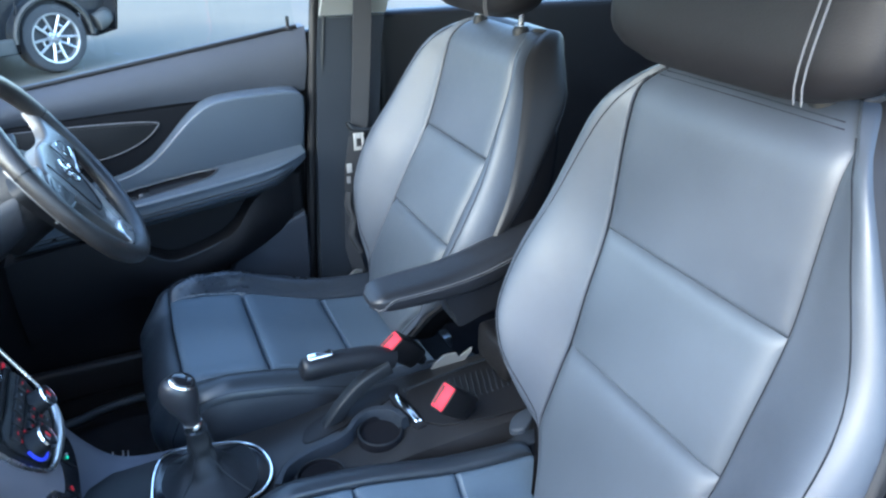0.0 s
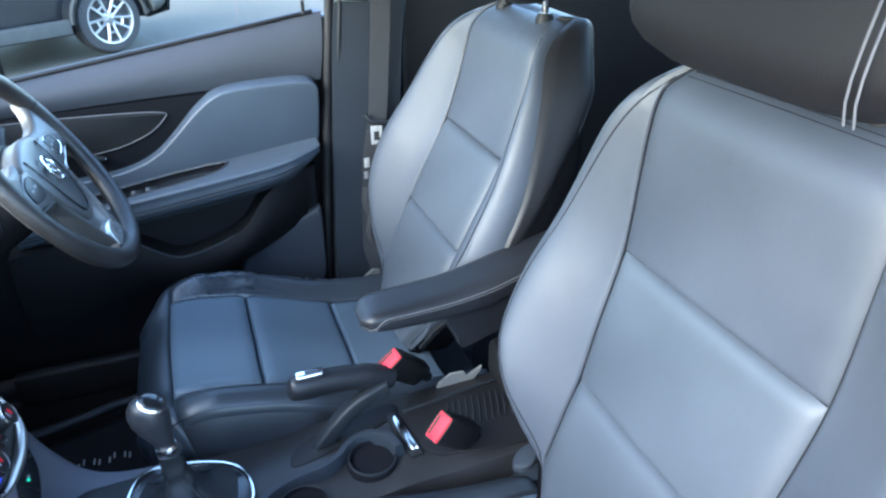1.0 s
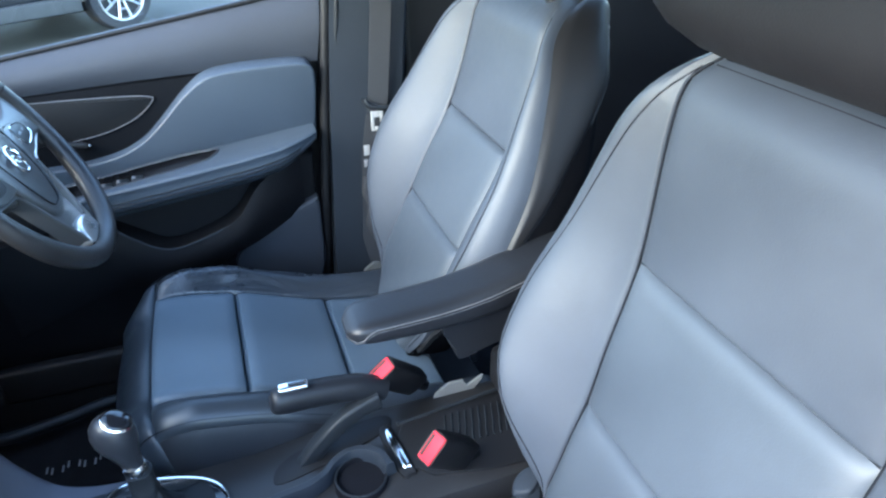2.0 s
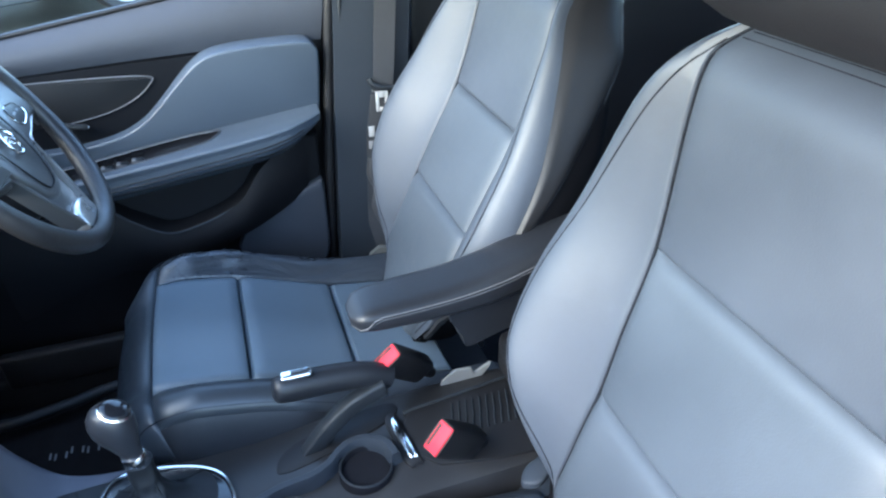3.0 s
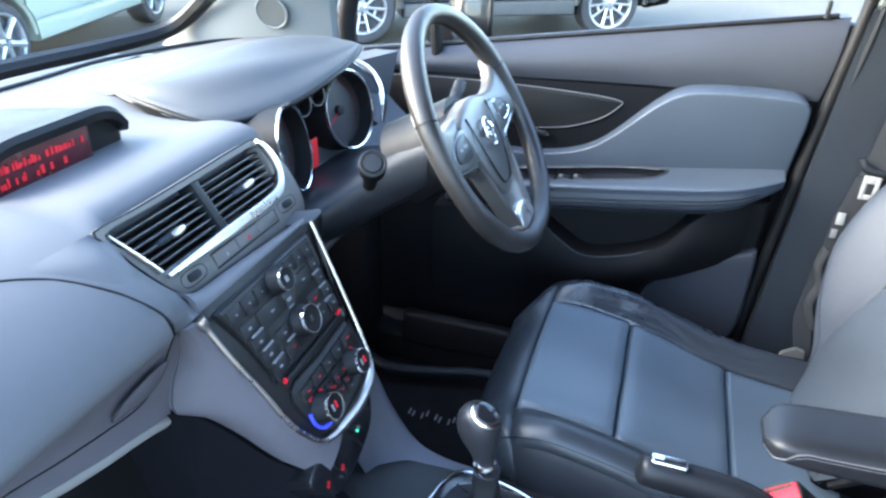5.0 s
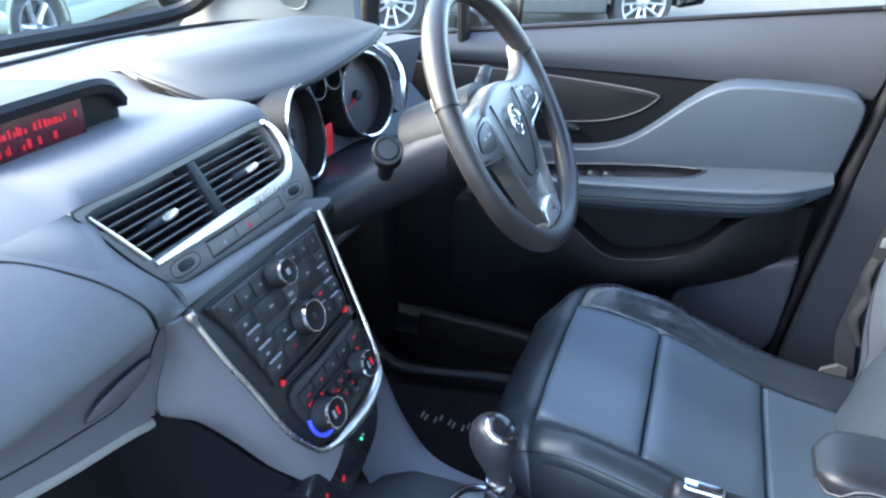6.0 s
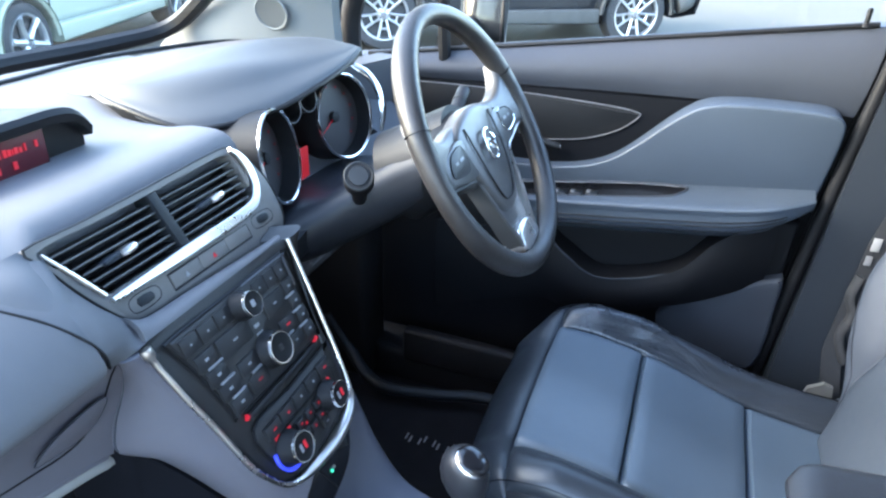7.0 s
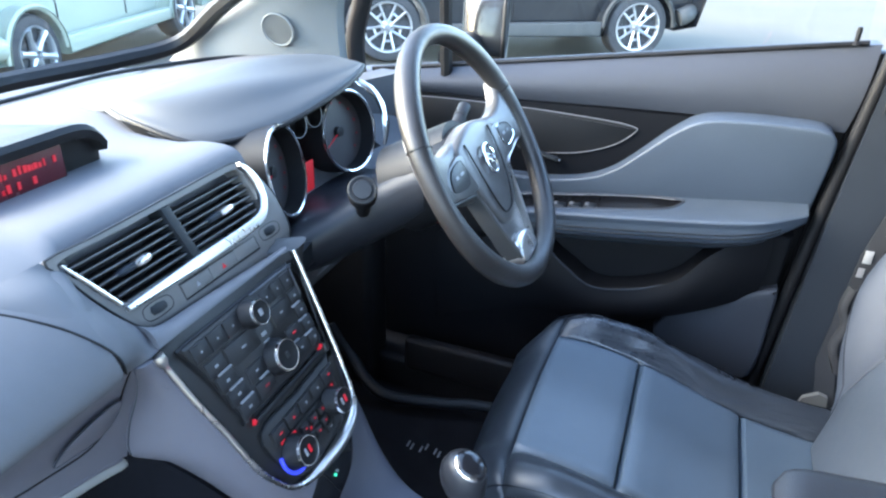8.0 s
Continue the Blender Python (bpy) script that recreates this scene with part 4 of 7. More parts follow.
ys = [-0.70 + 1.40 * i / 84 for i in range(85)]
part("dash_body", loft([dash_ring(y) for y in ys], closed=False, caps=False), DASH, dash, "soft dark grey dash moulding")
part("rear_strip", tube(smooth([(-1.40, -0.68, 1.116), (-1.45, -0.40, 1.124), (-1.465, 0.0, 1.122), (-1.458, 0.25, 1.122), (-1.445, 0.44, 1.124), (-1.34, 0.64, 1.126), (-1.21, 0.69, 1.12)], 8), 0.004, 6), BLACK, dash)


# lid over the upper glove box: the dark gap that borders it, laid on the surface
def on_dash(y, k, up=0.0):
    ring = dash_ring(y)
    i = min(int(k), len(ring) - 2)
    return ring[i].lerp(ring[i + 1], k - i) + Vector((up, 0, up))


part("lid_gap", tube(smooth([on_dash(-0.194, 30), on_dash(-0.196, 27.5), on_dash(-0.204, 25.5), on_dash(-0.222, 23), on_dash(-0.252, 20.5), on_dash(-0.30, 18.8), on_dash(-0.39, 18), on_dash(-0.66, 18)], 8), 0.0012, 6), BLACK, dash)


def arch_z(y):
    return interp(((-0.70, 1.036), (-0.50, 1.026), (-0.36, 1.008), (-0.30, 0.990), (-0.264, 0.979), (-0.236, 0.972), (-0.206, 0.964), (-0.186, 0.957), (-0.158, 0.940)), y)[0]


def fascia_width(t):
    return interp(((0, 0.518), (0.25, 0.529), (0.52, 0.541), (0.77, 0.539), (1, 0.526)), t)[0]


def fascia(a, b):
    t = (b + 1) / 2
    y = -0.70 + fascia_width(t) * (a + 1) / 2
    z = arch_z(y) + (1.064 - arch_z(y)) * t
    return Vector((-0.878 + 0.028 * t * t - 0.004 * math.sin(math.pi * t), y, z))


part("lower_fascia", sheet(fascia, 40, 8, (-0.010, 0, 0), cap=False), BLUEGREY, dash)
ay = [-0.70, -0.60, -0.50, -0.42, -0.354, -0.32, -0.295, -0.27, -0.249, -0.225, -0.206, -0.188]
part("arch_edge", tube(smooth([(-0.880, y, arch_z(y) - 0.002) for y in ay], 4), 0.0030, 10), BLUEGREY, dash)
part("shelf_lip", tube(smooth([(-0.886, y, arch_z(y) - 0.0115) for y in (-0.60, -0.50, -0.40, -0.33, -0.30, -0.27, -0.249, -0.225, -0.205, -0.186, -0.170)], 4), [0.0075] * 37 + [0.006, 0.005, 0.0035, 0.002], 10), PALELIP, dash, "pale lip inside the open shelf")
leaf_panel = smooth([(-0.186, 1.028), (-0.205, 1.034), (-0.240, 1.027), (-0.255, 1.011), (-0.236, 1.003), (-0.206, 0.997), (-0.191, 1.005)], 4, True)
part("fascia_inlay", prism(leaf_panel, lambda a, b, d: Vector((-0.870 + d + 0.45 * (b - 1.015), a, b)), 0.0, 0.0016, 0.0012), BLUEGREY, dash)
part("inlay_gap", tube([Vector((-0.8690 + 0.45 * (p[1] - 1.015), p[0], p[1])) for p in leaf_panel], 0.0006, 6, True), PILLARGREY, dash)
part("lid_seam", tube([fascia(2 * (y + 0.70) / fascia_width(tz) - 1, 2 * tz - 1) + Vector((0.0005, 0, 0)) for y, tz in
                       [(p[0], min(1.0, max(0.0, (p[1] - arch_z(p[0])) / (1.064 - arch_z(p[0]))))) for p in smooth([(-0.180, 1.060), (-0.182, 1.022), (-0.193, 1.002), (-0.218, 0.993), (-0.262, 1.000), (-0.300, 1.008), (-0.40, 1.030), (-0.60, 1.040)], 5)]], 0.0009, 6), BLACK, dash)
part("shelf_back", box(-1.2, -0.945, -0.70, -0.10, 0.45, 1.04, 0.01), SHELFBLACK, dash)

# display pod on top
pod = part("display_pod", loft([[Vector((x, YC - 0.022 + y, z)) for y, z in [(w * math.copysign(abs(math.cos(q)) ** 0.5, math.cos(q)), 1.150 + h * math.copysign(abs(math.sin(q)) ** 0.7, math.sin(q))) for q in [2 * math.pi * i / 28 for i in range(28)]]]
                               for x, w, h in ((-1.30, 0.075, 0.010), (-1.22, 0.092, 0.028), (-1.13, 0.099, 0.040), (-1.085, 0.100, 0.044))]), BLACK, dash, "black display housing")
scr = part("display_screen", box(-1.078, -1.074, YC - 0.112, YC + 0.021, 1.126, 1.184, 0.002), SCREEN, pod, "red lit dot display")
rnd = random.Random(4)
for i in range(3):
    y = YC - 0.106
    while y < YC + 0.008:
        w = rnd.uniform(0.0014, 0.0045)
        h = rnd.uniform(0.0045, 0.0095)
        if rnd.random() < (0.95, 0.7, 0.9)[i]:
            part("display_bar", box(-1.0745, -1.0730, y, y + w, 1.134 + 0.0150 * i, 1.134 + 0.0150 * i + h, 0.0), REDGLOW, pod)
        y += w + rnd.uniform(0.0006, 0.0032)
part("pod_brow", loft([[Vector((-1.085 + d, YC - 0.022 + 0.100 * s, 1.193 - 0.024 * abs(s) ** 7 + h)) for s in [-1 + 2 * i / 20 for i in range(21)]] for d, h in ((0.0, 0.003), (0.012, 0.004), (0.017, -0.002), (0.014, -0.012), (0.0, -0.016))], closed=False), BLACK, pod)

# instrument hood: a leaf-shaped visor
lip = smooth([(-1.218, 0.194, 1.150), (-1.134, 0.157, 1.149), (-1.034, 0.163, 1.134), (-0.975, 0.245, 1.142), (-0.955, 0.34, 1.157), (-0.960, 0.44, 1.166), (-0.985, 0.53, 1.168), (-1.02, 0.565, 1.160)], 5)
crown = smooth([(-1.221, 0.196, 1.150), (-1.205, 0.200, 1.157), (-1.175, 0.216, 1.166), (-1.150, 0.29, 1.176), (-1.13, 0.38, 1.184), (-1.11, 0.46, 1.184), (-1.08, 0.54, 1.174), (-1.03, 0.570, 1.160)], 5)
tailr = smooth([(-1.224, 0.198, 1.147), (-1.29, 0.21, 1.137), (-1.34, 0.22, 1.127), (-1.36, 0.29, 1.125), (-1.36, 0.38, 1.124), (-1.34, 0.46, 1.122), (-1.26, 0.56, 1.118), (-1.10, 0.60, 1.11)], 5)
n = len(lip)


def hood(a, b):
    i = (a + 1) / 2 * (n - 1)
    k = min(int(i), n - 2)
    f = i - k
    L, C, R = (c[k].lerp(c[k + 1], f) for c in (lip, crown, tailr))
    t, h = (b + 1) / 2, math.sin(math.pi * min(1, max(0, (a + 1) / 2))) ** 0.6
    back, rise = interp(((0, 0.5, 0.0), (0.143, 0.5, 0.010), (0.286, 0.46, 0.022), (0.43, 0.36, 0.030), (0.57, 0.30, 0.018), (0.71, 0.22, 0.009), (0.86, 0.12, 0.004), (1, 0.1, 0.0)), (a + 1) / 2)
    K = L.lerp(C, back) + Vector((0.0, 0.0, rise))
    M = L.lerp(K, 0.12) + Vector((0.0, 0.0, 0.004)) * h
    F = L.lerp(K, 0.55) + Vector((0.0, 0.0, 0.001)) * h
    N = L.lerp(C, back + 0.16) + Vector((0.0, 0.0, rise * 0.90 + 0.001))
    S = C.lerp(R, 0.5) + Vector((0.0, 0.0, -0.010)) * h
    knots = [L, M, F, K, N, C + Vector((0.0, 0.0, 0.002)) * h, S, R]
    at = (0.0, 0.06, 0.22, 0.40, 0.48, 0.66, 0.84, 1.0)
    return Vector(interp([(q, *p) for q, p in zip(at, knots)], t))


hd = part("instrument_hood", sheet(hood, 44, 40, (-0.010, 0, -0.007), cap=False), HOODSKIN, dash, "smooth grey instrument hood")
part("hood_edge", tube([p + Vector((0.001, -0.001, -0.002)) for p in lip], [0.0016 + 0.0024 * min(1, i / 6) for i in range(len(lip))], 8), BLACK, hd)

# black sheet for the cluster's dark back and the shadow under the hood
part("hood_shade", loft([[p + Vector((-0.004, 0, -0.003)) for p in lip[6:]], [p + Vector((-0.05, 0, 0.004)) for p in lip[6:]], [Vector((-1.075, p.y, 1.10)) for p in lip[6:]], [Vector((-1.06, p.y, 1.00)) for p in lip[6:]]], closed=False, caps=False), SHELFBLACK, hd)

# cluster bowl and gauges
bowl = part("cluster_bowl", sheet(lambda a, b: Vector((-1.035 + 0.085 * (max(abs(a), 0.0) ** 3 * 0.5 + max(0, -b) ** 2 * 0.5), 0.335 + 0.19 * a, 1.070 + 0.065 * b * (1 - 0.4 * a * a))), 16, 10, (-0.03, 0, 0), cap=False), PIANO, dash, "gloss black instrument cluster")
def gauge(y, z, x, r, face):
    gn = Vector(face).normalized()
    m = axes((x, y, z), (0, 1, 0), gn)
    g = part("gauge", lathe(((r * 0.93, -0.060), (r * 0.93, 0.0), (r, -0.002), (r * 1.01, -0.06)), m, 40), BLACK, dash, "round gauge with a thin silver ring")
    part("gauge_ring", tube([m @ Vector((r * 0.975 * math.cos(a), r * 0.975 * math.sin(a), 0.0)) for a in [2 * math.pi * i / 48 for i in range(48)]], 0.0026, 8, True), CHROME, g)
    part("gauge_face", lathe(((0.0, -0.026), (r * 0.92, -0.026), (r * 0.92, -0.032)), m, 40), DIAL, g, "dark grey dial")
    for k in range(11):
        a = math.radians(225 - 27 * k)
        c = m @ Vector((math.cos(a) * r * 0.72, math.sin(a) * r * 0.72, -0.0257))
        part("gauge_mark", lathe(((0.0, 0.001), (0.0017, 0.001), (0.0017, 0.0)), axes(c, (0, 1, 0), gn), 8), DIMRED, g)
    part("needle", tube([m @ Vector((0, 0, -0.022)), m @ Vector((-r * 0.62, -r * 0.30, -0.022))], [0.0012, 0.0006], 6), RED, g)
    part("needle_cap", lathe(((0.0, 0.008), (0.008, 0.007), (0.009, 0.0)), axes(m @ Vector((0, 0, -0.026)), (0, 1, 0), gn), 16), BLACK, g)
    part("dial_light", tube([m @ Vector((r * 0.80 * math.cos(a), r * 0.80 * math.sin(a), -0.0255)) for a in [math.radians(165 + 6 * i) for i in range(10)]], r * 0.10, 6, flat=0.1, side=gn), DIALRED, g, "red lit scale")


gauge(0.232, 1.084, -0.955, 0.065, (0.95, 0.22, 0.20))
gauge(0.418, 1.088, -0.955, 0.066, (0.95, -0.16, 0.22))
part("info_display", box(-0.976, -0.972, 0.290, 0.330, 1.018, 1.066, 0.002), DIALRED, dash, "red lit info display")
for y, z in ((0.300, 1.128), (0.345, 1.132)):
    m = axes((-0.976, y, z), (0, 1, 0), (0.96, -0.1, 0.22))
    sg = part("small_gauge", lathe(((0.0, -0.02), (0.0185, -0.02), (0.0185, 0.0), (0.0200, 0.0), (0.0200, -0.03)), m, 28), BLACK, dash, "small gauge with a thin silver ring")
    part("gauge_ring", tube([m @ Vector((0.019 * math.cos(a), 0.019 * math.sin(a), 0.0)) for a in [2 * math.pi * i / 32 for i in range(32)]], 0.0008, 6, True), GREYMETAL, sg)
part("cluster_wing", tube(smooth([(-0.985, 0.500, 1.150), (-0.955, 0.515, 1.125), (-0.935, 0.512, 1.085), (-0.93, 0.495, 1.045)], 6), [0.004, 0.005, 0.006, 0.007, 0.008, 0.008, 0.009, 0.009, 0.010, 0.010, 0.010, 0.010, 0.010, 0.010, 0.009, 0.008, 0.007, 0.006, 0.005], 10, flat=0.5, side=(1, 0, 0)), CHROME, dash, "chrome edge beside the gauges")

# outer panel between cluster and driver's door
part("end_panel", sheet(lambda a, b: Vector((-1.00 - 0.03 * (1 - a) + 0.02 * b, 0.615 + 0.085 * a, 1.04 + 0.085 * b)), 8, 8, (-0.05, 0, 0)), DASH, dash)

# column cover and knee panel
part("column_cover", loft([[Vector((x, 0.335 + w * math.copysign(abs(math.cos(q)) ** 0.7, math.cos(q)), z + h * math.copysign(abs(math.sin(q)) ** 0.8, math.sin(q)))) for q in [2 * math.pi * i / 32 for i in range(32)]]
                           for x, z, w, h in ((-1.02, 0.950, 0.19, 0.055), (-0.95, 0.965, 0.185, 0.050), (-0.90, 0.985, 0.140, 0.050), (-0.86, 1.010, 0.095, 0.052), (-0.80, 1.050, 0.072, 0.052), (-0.765, 1.072, 0.066, 0.050))]), COLUMN, dash, "dark grey steering column cover")
part("cluster_floor", sheet(lambda a, b: Vector((-0.955 + 0.055 * b, 0.335 + 0.215 * a, 1.000 + 0.006 * b - 0.03 * a ** 4)), 16, 6, (0, 0, -0.03)), TRIM, dash)
part("knee_panel", sheet(lambda a, b: Vector((-0.955 - 0.05 * max(0, -b) ** 2 + 0.02 * b, 0.375 + 0.255 * a, 0.885 + 0.075 * b)), 18, 10, (-0.06, 0, 0)), TRIM, dash, "black knee panel")
part("knee_grip", tube(smooth([(-0.945, 0.235, 0.902), (-0.938, 0.27, 0.908), (-0.936, 0.31, 0.911), (-0.94, 0.35, 0.912)], 5), 0.005, 8), GREYMETAL, dash, "bright release handle")

# ---- centre stack ----
SN = Vector((0.906, 0, 0.423)).normalized()
SV = Vector((-0.423, 0, 0.906)).normalized()


def stack3(y, z, d, base=(-0.85, 1.06)):
    """A place on the sloping stack, from its y and z, d metres proud of it."""
    k = (z - base[1]) / SV.z
    return Vector((base[0], y, base[1])) + SV * k + SN * d


# body of the stack under the trim
shield = smooth([(-0.150, 1.060), (0.070, 1.060), (0.070, 1.02), (0.064, 0.963), (0.060, 0.925), (0.052, 0.887), (0.033, 0.868), (-0.006, 0.860), (-0.050, 0.8615), (-0.075, 0.865), (-0.094, 0.874), (-0.108, 0.893), (-0.120, 0.917), (-0.138, 0.99)], 5, True)
part("stack_body", prism(shield, stack3, -0.10, -0.002, 0.006), PANELDARK, dash, "black control panel ground")
edge = smooth([(-0.153, 1.058, 0), (-0.148, 1.032, 0), (-0.141, 1.000, 0), (-0.132, 0.968, 0), (-0.120, 0.917, 0), (-0.1085, 0.893, 0), (-0.094, 0.874, 0), (-0.075, 0.8645, 0), (-0.050, 0.8605, 0), (-0.006, 0.859, 0), (0.033, 0.867, 0), (0.052, 0.886, 0), (0.060, 0.925, 0), (0.064, 0.964, 0), (0.069, 1.026, 0), (0.071, 1.058, 0)], 6)
ne = len(edge)
wid = [0.0030 + 0.0048 * math.exp(-((i / ne - 0.60) / 0.11) ** 2) + (0.003 if i < 3 else 0) for i in range(ne)]
part("silver_edge", tube([stack3(p.x, p.y, 0.002) for p in edge], wid, 12), SATIN, dash, "bright silver edge")


# painted cheek beside the panel: from the seam and the arch below it to the silver edge
cheek_out = smooth([(-0.756, -0.100, 0.824), (-0.774, -0.115, 0.847), (-0.799, -0.130, 0.872), (-0.826, -0.146, 0.910), (-0.853, -0.163, 0.942), (-0.872, -0.183, 0.959), (-0.876, -0.176, 0.985), (-0.872, -0.164, 1.013), (-0.864, -0.166, 1.040), (-0.853, -0.178, 1.062)], 6)
cheek_in = smooth([stack3(y, z, -0.001) for y, z in ((-0.050, 0.855), (-0.075, 0.862), (-0.096, 0.872), (-0.1196, 0.915), (-0.132, 0.967), (-0.141, 1.000), (-0.148, 1.034), (-0.152, 1.056))], 6)


def along(curve, t):
    i = min(max(t, 0.0), 1.0) * (len(curve) - 1)
    k = min(int(i), len(curve) - 2)
    return curve[k].lerp(curve[k + 1], i - k)


def cheek(a, b):
    t, k = (b + 1) / 2, (a + 1) / 2
    return along(cheek_out, t).lerp(along(cheek_in, t), k) + Vector((0.006, -0.008, 0.002)) * (4 * k * (1 - k))


part("stack_cheek", sheet(cheek, 16, 48, (-0.03, 0.02, 0), cap=False), BLUEGREY, dash, "blue-grey cheek of the centre stack")
part("cheek_seam", tube([along(cheek_out, 0.56 + 0.44 * i / 20) + Vector((0.002, 0, 0)) for i in range(21)], 0.0007, 6), PILLARGREY, dash)
# dark mouth of the open shelf, set back behind the arch
mouth = [Vector((-0.884, y, arch_z(y) - 0.004)) for y in ay] + [p + Vector((-0.012, -0.002, -0.006)) for p in cheek_out[30::-1]]
part("shelf_mouth", loft([mouth, [p + Vector((-0.05, -0.004, -0.012)) for p in mouth], [p + Vector((-0.16, -0.02, -0.02)) for p in mouth]], closed=False, caps=False), SHELFBLACK, dash, "black lining of the open shelf")
wall_top = smooth([(-1.15, -0.205, 0.953), (-0.98, -0.200, 0.953)] + [tuple(cheek_out[i] + Vector((-0.010, 0.000, -0.004))) for i in (30, 24, 18, 12, 6, 0)] + [(-0.72, -0.100, 0.770)], 5)


def tunnel_side(a, b):
    p, k = along(wall_top, (a + 1) / 2), (b + 1) / 2
    return Vector((p.x - 0.02 * k, p.y + (-0.172 - p.y) * min(1.0, 3 * k) ** 0.8, p.z + (0.44 - p.z) * k))


part("tunnel_side", sheet(tunnel_side, 40, 16, (-0.01, 0.02, 0), cap=False), FABRIC, dash, "black side of the footwell")
part("stack_cheek", sheet(lambda a, b: (lambda p: Vector((p.x, 2 * YC - p.y - 0.008, p.z)))(cheek(-a, b)), 14, 24, (-0.03, -0.02, 0), cap=False), PANELDARK, dash)
part("stack_foot", loft([[Vector((x, YC + w * math.copysign(abs(math.cos(q)) ** 0.6, math.cos(q)), z + h * math.copysign(abs(math.sin(q)) ** 0.6, math.sin(q)))) for q in [2 * math.pi * i / 24 for i in range(24)]]
                         for x, z, w, h in ((-0.95, 0.78, 0.10, 0.10), (-0.88, 0.75, 0.09, 0.075), (-0.84, 0.72, 0.085, 0.06), (-0.78, 0.69, 0.08, 0.04))]), BLACK, dash)
low_panel = part("switch_panel", prism(smooth([(-0.126, 0.850), (-0.117, 0.818), (-0.084, 0.803), (-0.015, 0.812), (0.022, 0.830), (0.046, 0.872), (0.020, 0.866), (-0.060, 0.862)], 4, True), stack3, -0.05, -0.007, 0.006), PIANO, dash, "gloss black lower switch panel")
for y, z, mt in ((-0.019, 0.8350, INK), (-0.024, 0.8335, GREENGLOW), (-0.0746, 0.8245, DIALRED), (-0.0770, 0.8225, DIALRED), (-0.1065, 0.8290, DIALRED), (-0.1100, 0.8265, DIALRED)):
    part("switch_light", lathe(((0.0, 0.001), (0.0020, 0.001), (0.0020, -0.001)), axes(stack3(y, z, -0.0065), (0, 1, 0), SN), 8), mt, low_panel)
for y, z in ((-0.040, 0.836), (-0.090, 0.834)):
    part("switch_gap", tube([stack3(y, z + 0.012, -0.0066), stack3(y + 0.012, z - 0.022, -0.0066)], 0.0008, 6), BLACK, low_panel)

# radio face with keys and two turning knobs
radio = thing("car_radio", stack3(YC, 1.0, 0), "black car radio with rows of keys and chrome ringed knobs", "radio")
plate = smooth([(-0.128, 1.050), (-0.06, 1.0505), (0.045, 1.050), (0.048, 1.046), (0.046, 1.000), (0.045, 0.962), (0.041, 0.958), (-0.096, 0.958), (-0.104, 0.963), (-0.118, 1.015), (-0.130, 1.045)], 3, True)
part("face_plate", prism(plate, stack3, -0.02, 0.004, 0.003), PANELDARK, radio)
part("plate_gap", tube([stack3(p[0], p[1], 0.0008) for p in plate], 0.0022, 6, True), BLACK, radio)
part("plate_edge", tube([stack3(p[0], p[1] - 0.0008, 0.0036) for p in plate[4:12]], 0.0008, 6), KNOBGREY, radio)


def key(y, z, w, h, parent, material=KEYBLACK, proud=0.0035, mark=None):
    o = [(y - w / 2, z - h / 2), (y + w / 2, z - h / 2), (y + w / 2, z + h / 2), (y - w / 2, z + h / 2)]
    k = part("key", prism(o, stack3, 0.002, 0.004 + proud, 0.0018), material, parent)
    if mark:
        mw, mh, mm = mark
        mw, mh = mw * 0.75, mh * 0.6
        part("key_print", prism([(y - mw / 2, z - mh / 2), (y + mw / 2, z - mh / 2), (y + mw / 2, z + mh / 2), (y - mw / 2, z + mh / 2)], stack3, 0.004 + proud - 0.0005, 0.0044 + proud, 0.0001), mm, k)
    return k


def knob(y, z, r, parent, h=0.016, ring=CHROME, glowing=None):
    m = axes(stack3(y, z, 0.004), (0, 1, 0), SN)
    k = part("knob", lathe(((r * 1.12, 0.0), (r * 1.10, 0.003), (r, 0.005), (r * 0.96, h - 0.002), (r * 0.86, h), (0.0, h - 0.001)), m, 32), BLACK, parent, "black knob with a bright ring")
    part("knob_ring", lathe(((r * 0.84, h - 0.001), (r * 0.86, h + 0.0008), (r * 0.93, h + 0.0008), (r * 0.97, h - 0.002), (r * 0.9, h - 0.003)), m, 32), ring, k)
    if glowing:
        part("light_arc", tube([m @ Vector((r * 1.28 * math.cos(a), r * 1.28 * math.sin(a), 0.001)) for a in [math.radians(-200 + 12 * i) for i in range(11)]], 0.0022, 6), glowing, k)
    return k


def bar_print(y, z, w, h=0.0016, material=INK, parent=None, d=0.0066):
    part("key_bar", prism([(y - w / 2, z - h / 2), (y + w / 2, z - h / 2), (y + w / 2, z + h / 2), (y - w / 2, z + h / 2)], stack3, 0.003, d, 0.0002), material, parent)


# preset row with the small knob in its middle
for y, w in ((-0.1125, 0.0235), (-0.0885, 0.0235), (-0.0645, 0.0235), (-0.0050, 0.0190), (0.0155, 0.0190), (0.0350, 0.0185)):
    key(y, 1.0378, w - 0.0012, 0.0165, radio, mark=(0.003, 0.003, INK), proud=0.002)
key(-0.0655, 1.0160, 0.0480, 0.0210, radio, mark=(0.009, 0.003, INK), proud=0.003)
key(0.0035, 1.0165, 0.0340, 0.0190, radio, mark=(0.007, 0.003, INK), proud=0.003)
# left column of four keys, each pair divided by a pale bar
for r, y, z in ((0, -0.1055, 1.0190), (1, -0.1015, 1.0015), (2, -0.0975, 0.9845), (3, -0.0930, 0.9675)):
    key(y, z, 0.0260, 0.0150, radio, proud=0.002, mark=(0.0065, 0.0040, INK))
    if r < 3:
        bar_print(y + 0.0065, z - 0.0086, 0.0195, parent=radio)
